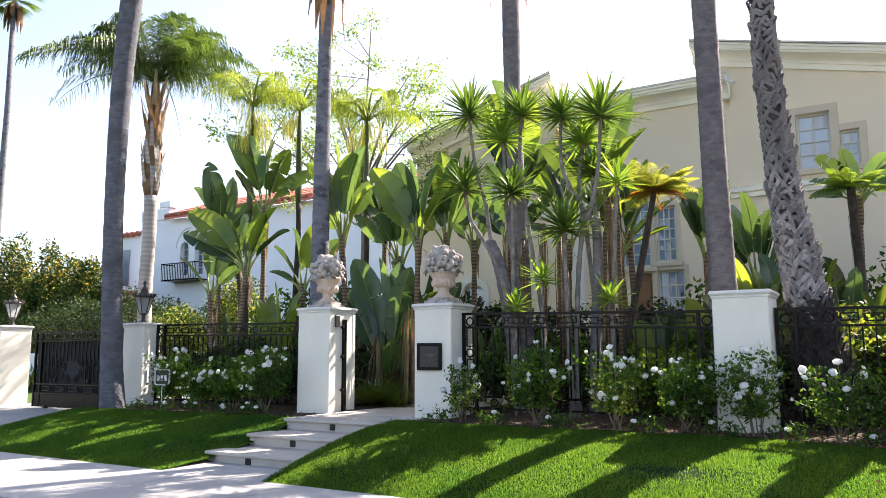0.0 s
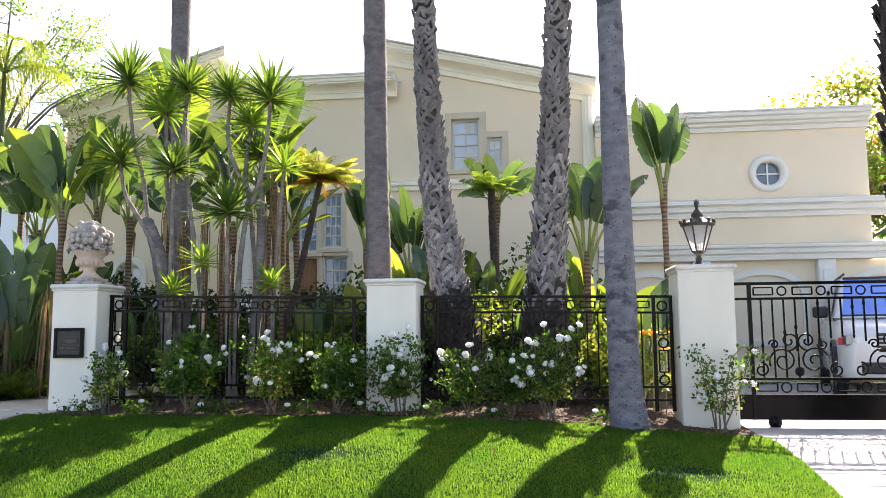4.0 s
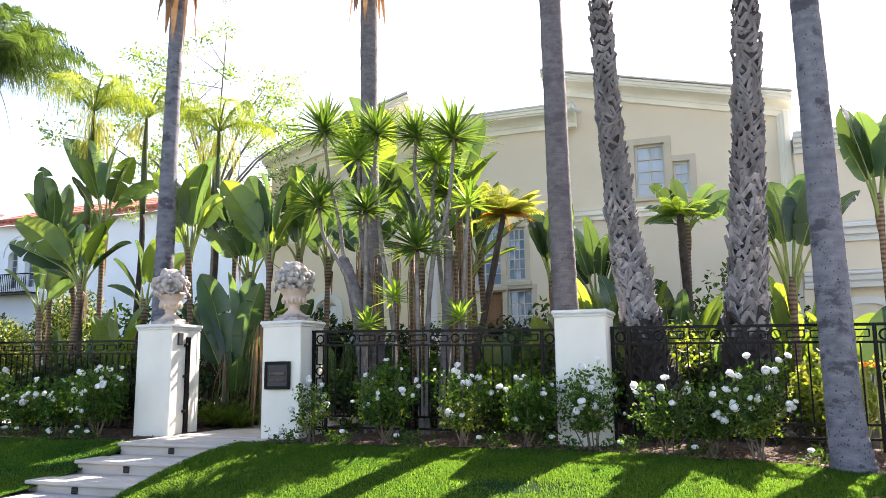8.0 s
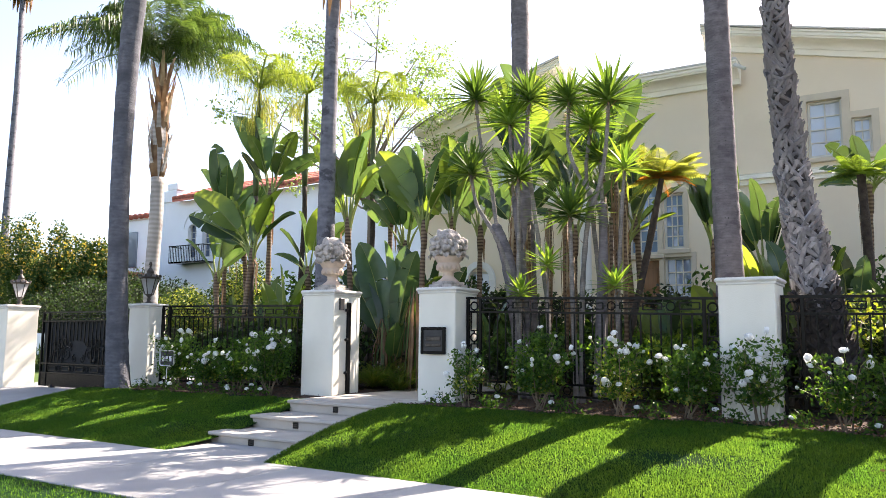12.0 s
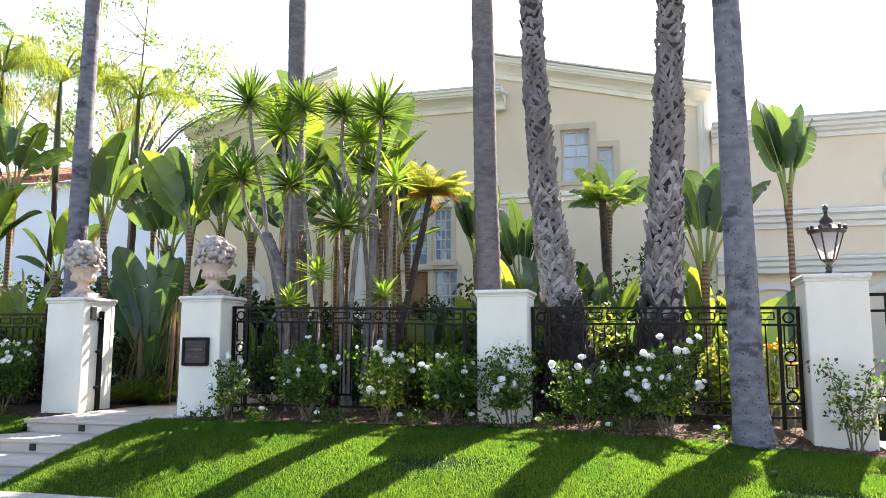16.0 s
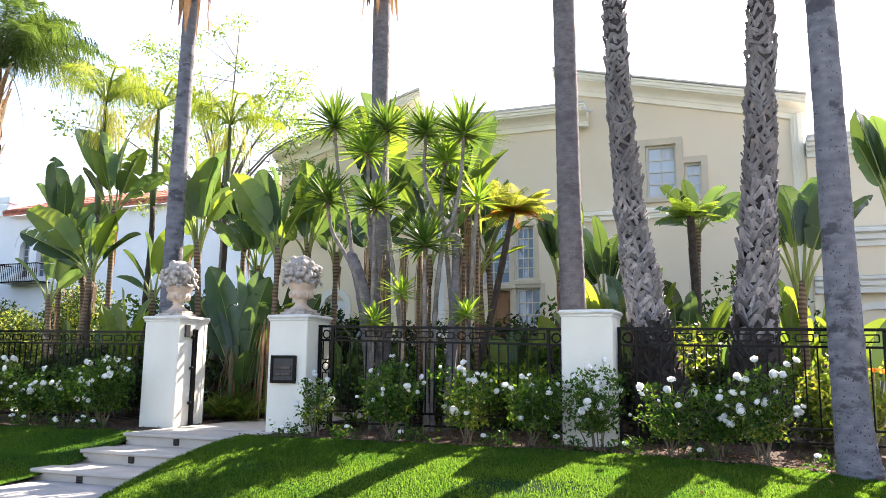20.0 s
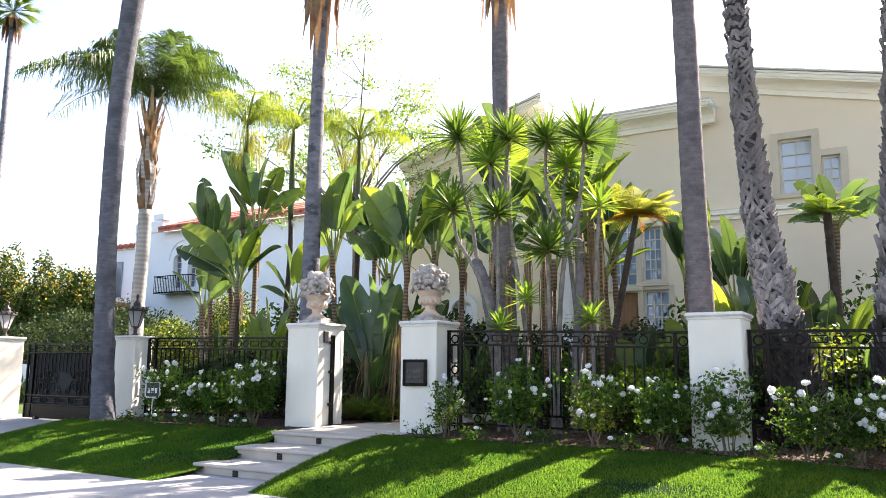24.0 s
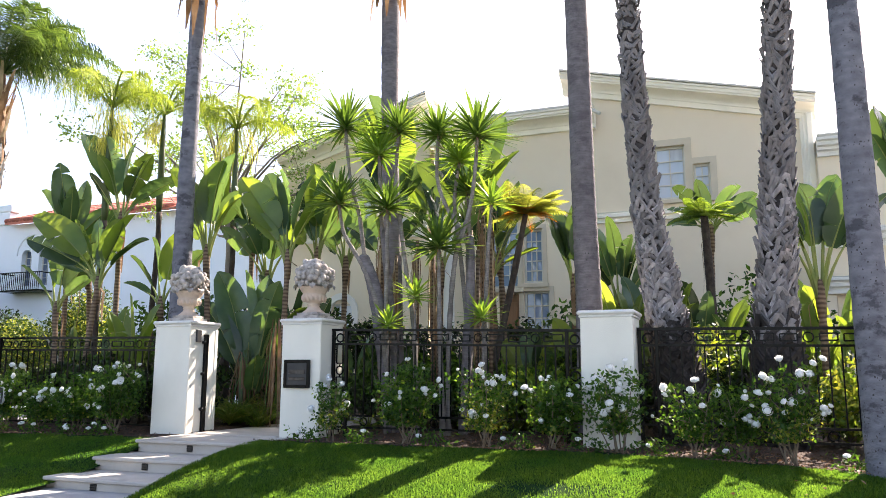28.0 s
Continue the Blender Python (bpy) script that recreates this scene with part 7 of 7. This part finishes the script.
    p = thing(name, (x, y, z0), label, "tree")
    fork = h * low
    part("trunk", Geo().tube([(0, 0, -0.2), (0.04 * h * rng.uniform(-1, 1), 0, fork * 0.6), (0.05 * h * rng.uniform(-1, 1), 0, fork), (0, 0, h * 0.7)], [trunk_r * 1.2, trunk_r, trunk_r * 0.8, trunk_r * 0.25], 9), M["branch"], p, smooth=True)
    ends = []
    for k in range(limbs):
        a = 2.399 * k
        u = (k + 0.5) / limbs
        z1 = fork + (h - fork) * (0.25 + 0.72 * u)
        r = spread * (1.05 - 0.6 * u) * rng.uniform(0.75, 1.1)
        q0, q2 = Vector((0, 0, fork + (z1 - fork) * 0.3)), Vector((r * math.cos(a), r * math.sin(a), z1))
        q1 = q0.lerp(q2, 0.5) + Vector((0, 0, 0.06 * h * rng.uniform(-0.5, 1)))
        part("limb", Geo().tube(lerp_path([q0, q1, q2], 6), [trunk_r * 0.42 * (1 - 0.13 * j) for j in range(7)], 6), M["branch"], p, smooth=True)
        ends.append(q2)
        for j in range(4):
            t = rng.uniform(0.35, 1.0)
            b = q0.lerp(q2, t)
            e = b + Vector((rng.uniform(-1, 1), rng.uniform(-1, 1), rng.uniform(-0.3, 0.9))) * spread * gappy
            part("twig", Geo().tube([b, e], [trunk_r * 0.14, trunk_r * 0.05], 5), M["branch"], p)
            ends.append(e)
    c = np.array([tuple(e) for e in ends])
    for mn in mats:
        m = n // len(mats)
        pl = c[nr.randint(0, len(c), m)] + nr.normal(size=(m, 3)) * spread * puff * np.array([0.5, 0.5, 0.34])
        part("foliage", scatter_leaves("foliage", pl, leaf, M[mn], nr, aspect), M[mn], p)
    return p


leafy_tree("airy pale-green tree with thin sunlit branches", -6.33, 7.0, 0.3, 9.60, 3.87, 11000, 0.092, ["tree_leaf"], 501, 0.10, 19, 0.30, low=0.42, puff=0.095)
leafy_tree("bright feathery tree behind the garage roof", 16.6, 19.0, 0.0, 10.2, 2.6, 9000, 0.24, ["tree_leaf", "hedge_warm"], 503, 0.2, 11, 0.33)
leafy_tree("small grey-leaved tree on the neighbour's lawn", -23.4, 4.6, 0.3, 4.3, 1.6, 5200, 0.12, ["hedge", "understory"], 504, 0.11, 11, 0.33, low=0.3)
# sunlit tops: the golden leaf colour stands only in the upper third
for k, (x, z, w) in enumerate(((-48.5, 8.6, 1.9), (-45.0, 8.9, 2.0), (-42.0, 8.3, 1.8), (-38.9, 7.0, 1.5), (-35.7, 8.0, 1.35), (-33.4, 5.8, 1.0), (-31.4, 7.2, 1.05), (-29.1, 6.6, 0.95), (-52, 8.6, 2.0), (-56, 8.8, 2.2), (-60, 8.5, 2.2))):
    shrub("tall ficus tree in a boundary hedge with sunlit golden tops", x, 14.5, 0.3, w * 1.1, 1.3, z - 0.2, 12000, 0.17, ["hedge", "hedge", "hedge", "hedge", "hedge_warm"], 520 + k, "tree", "boundary hedge trees", 0.2, "hedge_tree", 0.55, 17, 0.66)
# the first two bushes get sunlit-coloured leaves towards the top
for k, (x, y, rx, h) in enumerate(((-12.8, 6.5, 1.3, 2.7), (-10.6, 6.8, 1.2, 3.4), (-14.6, 8.0, 1.6, 2.6), (-17.5, 9, 1.8, 2.8), (-21, 10, 2.2, 3.4), (-25, 11, 2.4, 3.6), (-28.5, 11.5, 2.2, 3.2), (-8.2, 7.2, 1.2, 2.2), (-20, 11.6, 1.8, 3.6), (-23, 12.6, 1.8, 4.2))):
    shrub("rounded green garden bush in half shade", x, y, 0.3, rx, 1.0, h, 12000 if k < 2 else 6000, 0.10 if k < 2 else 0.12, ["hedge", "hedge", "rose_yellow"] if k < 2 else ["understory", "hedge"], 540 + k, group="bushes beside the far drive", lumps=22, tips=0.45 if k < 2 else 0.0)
nr = np.random.RandomState(8)
n = 9000
pl = np.stack([nr.uniform(-45, -13, n), nr.uniform(4.9, 5.95, n), 0.33 + np.abs(nr.normal(size=n)) * 0.22], 1)
sl = new("ground_cover", scatter_leaves("ground_cover", pl, 0.42, M["hedge"], nr, 0.12, -0.5))
tagged(sl, "strip of dark strappy ground cover below a low wall", "plant", "", "stuff")
# slender distant fan palm
p = thing("fan_palm", (-57.6, 25.0, 1.6), "very tall slender palm far off against the sky", "palm tree")
part("trunk", Geo().tube([(0, 0, -1.8), (0.1, 0, 9), (0.3, 0, 20), (0.2, 0, 29)], [0.42, 0.30, 0.24, 0.22], 10), M["bark_grey"], p, smooth=True)
rng = random.Random(9)
for k in range(44):
    a = rng.uniform(0, 6.28)
    L = rng.uniform(1.2, 2.4)
    part("dead_frond", Geo().ribbon([(0.2, 0, 29.6), (0.2 + 0.7 * math.cos(a), 0.7 * math.sin(a), 29.3 - 0.3 * L), (0.2 + 0.75 * math.cos(a), 0.75 * math.sin(a), 29.4 - L)], [0.06, 0.16, 0.03], (-math.sin(a), math.cos(a), 0), 0.3), M["dead"], p)
for k in range(56):
    a = rng.uniform(0, 6.28)
    e = rng.uniform(-0.5, 1.4)
    L = rng.uniform(1.7, 2.6)
    d = Vector((math.cos(a) * math.cos(e), math.sin(a) * math.cos(e), math.sin(e)))
    side = Vector((-math.sin(a), math.cos(a), 0))
    g = Geo()
    for f in range(7):
        w = side * (f - 3) * 0.16
        g.ribbon([Vector((0.2, 0, 29.8)) + d * L * 0.45, Vector((0.2, 0, 29.75)) + d * L * 0.75 + w * 0.7, Vector((0.2, 0, 29.5)) + d * L + w * 1.3], [0.03, 0.055, 0.01], (-math.sin(a), math.cos(a), 0), 0.2)
    g.tube([(0.2, 0, 29.8), Vector((0.2, 0, 29.8)) + d * L * 0.5], 0.02, 4)
    part("fan_leaf", g, M["frond"], p)
# dark trees right of the garage
for k, (x, y, h) in enumerate(((16.2, 11.0, 7.4), (18.0, 9.0, 7.0))):
    shrub("dark dense tree beside the garage", x, y, 0.3, 1.6, 1.6, h, 5000, 0.22, ["rose_leaf", "hedge"], 570 + k, "tree", low=0.2, name="tree", lumps=20)


# ---- parked car behind the drive gate ----
def car():
    c = thing("parked_car", (11.82, 3.75, 0.39), "white sport utility vehicle with a blue windscreen sunshade behind the gate", "car", turn=-15)
    c.matrix_basis = c.matrix_basis @ Matrix.Diagonal((1.06, 1.06, 1.14, 1))

    def loft(rows):
        """Rows of (y, low z, high z, half width low, half width high)."""
        g = Geo()
        v, n = [], 8
        for y, z0, z1, w0, w1 in rows:
            b = 0.07
            v += [(-w0 + b, y, z0), (-w0, y, z0 + b), (-w1, y, z1 - b), (-w1 + b, y, z1), (w1 - b, y, z1), (w1, y, z1 - b), (w0, y, z0 + b), (w0 - b, y, z0)]
        k = len(rows)
        f = [(j * n + s, j * n + (s + 1) % n, (j + 1) * n + (s + 1) % n, (j + 1) * n + s) for j in range(k - 1) for s in range(n)]
        f += [tuple(range(n - 1, -1, -1)), tuple(range((k - 1) * n, k * n))]
        return g.add(v, f)

    part("body", loft([(0.0, 0.34, 0.82, 0.80, 0.74), (0.06, 0.30, 0.98, 0.90, 0.84), (0.30, 0.28, 1.06, 0.97, 0.92), (0.9, 0.27, 1.10, 1.0, 0.95), (1.5, 0.27, 1.13, 1.0, 0.96), (3.0, 0.27, 1.14, 1.0, 0.97), (4.4, 0.28, 1.14, 0.99, 0.96), (4.75, 0.34, 1.10, 0.93, 0.90)]), M["paint"], c, "white painted body", smooth=True)
    part("cabin", loft([(1.25, 1.08, 1.16, 0.93, 0.92), (1.55, 1.08, 1.36, 0.93, 0.86), (2.05, 1.08, 1.78, 0.93, 0.74), (2.6, 1.08, 1.84, 0.93, 0.74), (4.1, 1.08, 1.82, 0.93, 0.73), (4.6, 1.08, 1.60, 0.91, 0.76)]), M["paint"], c, smooth=True)
    part("windscreen", Geo().add([(-0.80, 1.31, 1.20), (0.80, 1.31, 1.20), (0.68, 1.98, 1.77), (-0.68, 1.98, 1.77)], [(0, 1, 2, 3)]), M["shade"], c, "blue folding sunshade behind the windscreen")
    part("windscreen_rim", Geo().tube([(-0.83, 1.28, 1.18), (0.83, 1.28, 1.18)], 0.02, 6), M["plastic"], c)
    part("windscreen_rim", Geo().tube([(-0.70, 1.98, 1.79), (0.70, 1.98, 1.79)], 0.02, 6), M["plastic"], c)
    for s in (-1, 1):
        part("side_window", Geo().add([(s * 0.935, 1.75, 1.20), (s * 0.935, 2.75, 1.20), (s * 0.79, 2.75, 1.72), (s * 0.79, 2.15, 1.72)], [(0, 1, 2, 3)]), M["pane"], c, "dark side window")
        part("side_window", Geo().add([(s * 0.935, 2.82, 1.20), (s * 0.935, 4.2, 1.20), (s * 0.79, 4.0, 1.70), (s * 0.79, 2.82, 1.72)], [(0, 1, 2, 3)]), M["pane"], c)
        part("mirror", Geo().soft_box(s * 1.10 - 0.12, 1.62, 1.16, s * 1.10 + 0.12, 1.74, 1.34, 0.03), M["plastic"], c, "black door mirror")
        h = part("headlight", Geo().soft_box(s * 0.72 - 0.19, 0.03, 0.74, s * 0.72 + 0.19, 0.30, 0.92, 0.03), M["rim"], c, "clear wrap-around headlight")
        part("bulb", Geo().lathe([(0.07, 0), (0.05, 0.03)], 12, m=pose(s * 0.72, 0.03, 0.83, 90, 0, 0)), M["white"], h)
        part("marker", Geo().soft_box(s * 0.94 - 0.04, 0.10, 0.76, s * 0.94 + 0.04, 0.24, 0.86, 0.01), M["red"], c)
        for y in (0.95, 3.75):
            w = part("wheel", Geo().lathe([(0.30, -0.11), (0.36, -0.09), (0.37, 0), (0.36, 0.09), (0.30, 0.11)], 28, m=pose(s * 0.93, y, 0.37, 0, 90, 0)), M["tyre"], c, "black tyre on an alloy rim", smooth=True)
            part("rim", Geo().lathe([(0.05, 0.125), (0.26, 0.105), (0.29, 0.115), (0.30, 0.10)], 24, m=pose(s * 0.93, y, 0.37, 0, 90 * s, 0)), M["rim"], w, smooth=True)
            part("arch", Geo().lathe([(0.41, -0.03), (0.43, 0.02), (0.43, 0.09), (0.40, 0.09)], 28, m=pose(s * 0.93, y, 0.39, 0, 90 * s, 0), cap=False), M["plastic"], c)
    g = part("grille", Geo().soft_box(-0.48, -0.03, 0.66, 0.48, 0.05, 0.92, 0.03), M["plastic"], c, "black slatted grille")
    for k in range(4):
        part("slat", Geo().soft_box(-0.46, -0.045, 0.69 + 0.055 * k, 0.46, -0.03, 0.715 + 0.055 * k, 0.004), M["rim"], g)
    part("lower_intake", Geo().soft_box(-0.70, -0.03, 0.36, 0.70, 0.05, 0.52, 0.02), M["plastic"], c)
    part("plate", Geo().soft_box(-0.16, -0.05, 0.54, 0.16, -0.031, 0.64, 0.006), M["white"], c, "blank pale plate")
    part("roof_rail", Geo().tube([(-0.66, 2.2, 1.87), (-0.66, 4.0, 1.86)], 0.02, 6), M["plastic"], c)
    part("roof_rail", Geo().tube([(0.66, 2.2, 1.87), (0.66, 4.0, 1.86)], 0.02, 6), M["plastic"], c)


car()


# ---- turf blades ----
def blades(name, count, x0, x1, y0, y1, seed, label, length=0.027, keep=None, height=lawn_z):
    nr = np.random.RandomState(seed)
    x, y = nr.uniform(x0, x1, count), nr.uniform(y0, y1, count)
    if keep is not None:
        ok = keep(x, y, nr)
        x, y = x[ok], y[ok]
    z = np.array([height(a, b) for a, b in zip(x, y)])
    n = len(x)
    a = nr.uniform(0, 2 * math.pi, n)
    l = length * nr.uniform(0.55, 1.25, n)
    w = nr.uniform(0.0018, 0.0036, n)
    lean = nr.uniform(0.0, 1.15, n)
    b = nr.uniform(0, 2 * math.pi, n)
    base = np.stack([x, y, z - 0.006], 1)
    s = np.stack([np.cos(a) * w, np.sin(a) * w, 0 * a], 1)
    tip = base + np.stack([np.cos(b) * np.sin(lean) * l, np.sin(b) * np.sin(lean) * l, np.cos(lean) * l + 0.006], 1)
    midp = base * 0.45 + tip * 0.55 + np.stack([0 * a, 0 * a, 0.12 * l], 1)
    v = np.stack([base - s, base + s, midp + s * 0.8, tip, midp - s * 0.8], 1).reshape(-1, 3)
    q = np.arange(5 * n).reshape(n, 5)
    ob = new(name, arrays_mesh(name, v, q, M["grass"]))
    return tagged(ob, label, "grass", "", "stuff")


def worn(x, y, nr):
    """Thin turf round two bare patches and at the trunk foot."""
    d = np.minimum(np.hypot((x - 4.1) / 0.55, (y + 2.0) / 0.22), np.hypot((x - 7.4) / 0.5, (y + 2.2) / 0.2))
    d = np.minimum(d, np.hypot((x - 7.1) / 0.34, (y + 0.5) / 0.34))
    edge = -0.62 + 0.06 * np.sin(x * 5.1) + 0.04 * np.sin(x * 13.7)
    return (nr.uniform(0, 1, len(x)) < np.clip(d - 0.35, 0.08, 1)) & (y < edge)


blades("grass", 300000, 0.12, 8.40, -3.0, -0.45, 31, "short bright green lawn blades", keep=worn)
blades("grass", 130000, -6.6, -1.45, -3.0, -0.45, 32, "short shaded green lawn blades", keep=worn)
blades("grass", 26000, -9.0, 1.0, -6.2, -4.86, 33, "short green blades of the kerb strip", height=lambda x, y: 0.14)
blades("grass", 24000, -26, -11.1, -2.8, 0.15, 34, "short green blades beside the far drive", 0.06, height=lambda x, y: 0.15 + 0.15 * (y + 2.97) / 3.17)


# ---- fallen leaves and bark in the beds ----
def litter(name, count, x0, x1, y0, y1, size, material, seed, label):
    nr = np.random.RandomState(seed)
    x, y = nr.uniform(x0, x1, count), nr.uniform(y0, y1, count)
    ok = ~((x > -1.5) & (x < 0.1))
    x, y = x[ok], y[ok]
    z = np.array([bed_z(a, b) if b > -0.6 else lawn_z(a, b) + 0.02 for a, b in zip(x, y)]) + 0.008
    ob = new(name, scatter_leaves(name, np.stack([x, y, z], 1), size, material, nr, 0.5, 0.0, 0.25))
    return tagged(ob, label, "leaf litter", "", "stuff")


litter("leaf_litter", 9000, -6.5, 8.3, -0.68, 1.1, 0.030, M["chip"], 41, "brown bark chips and fallen leaves on the bed")
litter("fallen_leaves", 1400, 2.5, 8.3, -0.72, 0.4, 0.038, M["dead"], 42, "dry tan leaves fallen under the roses")
litter("lawn_leaves", 34, 5.5, 8.3, -2.2, -0.6, 0.05, M["dead"], 43, "few dry leaves scattered on the lawn")

# orange flowers behind the fence end
for k in range(5):
    rng = random.Random(700 + k)
    x, y = 7.25 + 0.12 * k, 0.75 + 0.1 * (k % 3)
    p = thing("canna_flower", (x, y, soil_z(x, y)), "orange-yellow flower on a green stalk behind the fence", "flower", "orange flowers behind the fence")
    h = rng.uniform(0.75, 1.0)
    part("stalk", Geo().tube([(0, 0, -0.05), (0.02, 0, h)], 0.008, 6), M["petiole"], p)
    for j in range(6):
        a = j * 1.05
        part("petal", Geo().ribbon([(0.02, 0, h), (0.02 + 0.05 * math.cos(a), 0.05 * math.sin(a), h + 0.05), (0.02 + 0.09 * math.cos(a), 0.09 * math.sin(a), h + 0.03)], [0.01, 0.03, 0.005], (-math.sin(a), math.cos(a), 0), 0.2), M["blossom"], p)

# ---- pieces: sidewalk slabs, stone pavers, brick edging ----
walk_base = solid("pavement", Geo().box(-60, -4.86, -0.1, 60, -2.97, 0.128), M["concrete"], "pale concrete sidewalk with scored joints in dappled sun", "sidewalk", "structure")
slab_mesh = Geo().soft_box(0, 0, 0, 1.512, 1.876, 0.025, 0.006).mesh("slab", M["concrete"])
for k in range(34):
    part("slab", slab_mesh, M["concrete"], walk_base, m=pose(-36 + 1.525 * k, -4.853, 0.125))
paver_mesh = Geo().soft_box(0, 0, 0, 0.62, 0.40, 0.03, 0.008).mesh("paver", M["paver"])
for j in range(15):
    for i in range(18):
        y = -2.94 + 0.41 * j
        if y > 3.2:
            continue
        tilt = math.degrees(math.atan2(drive_z(y + 0.2) - drive_z(y - 0.2), 0.4))
        part("paver", paver_mesh, M["paver"], drive, m=pose(8.42 + 0.63 * i - 0.3 * (j % 2) + (0.3 if i == 0 and j % 2 else 0), y, drive_z(y) - 0.022, tilt, 0, random.uniform(-0.4, 0.4)))
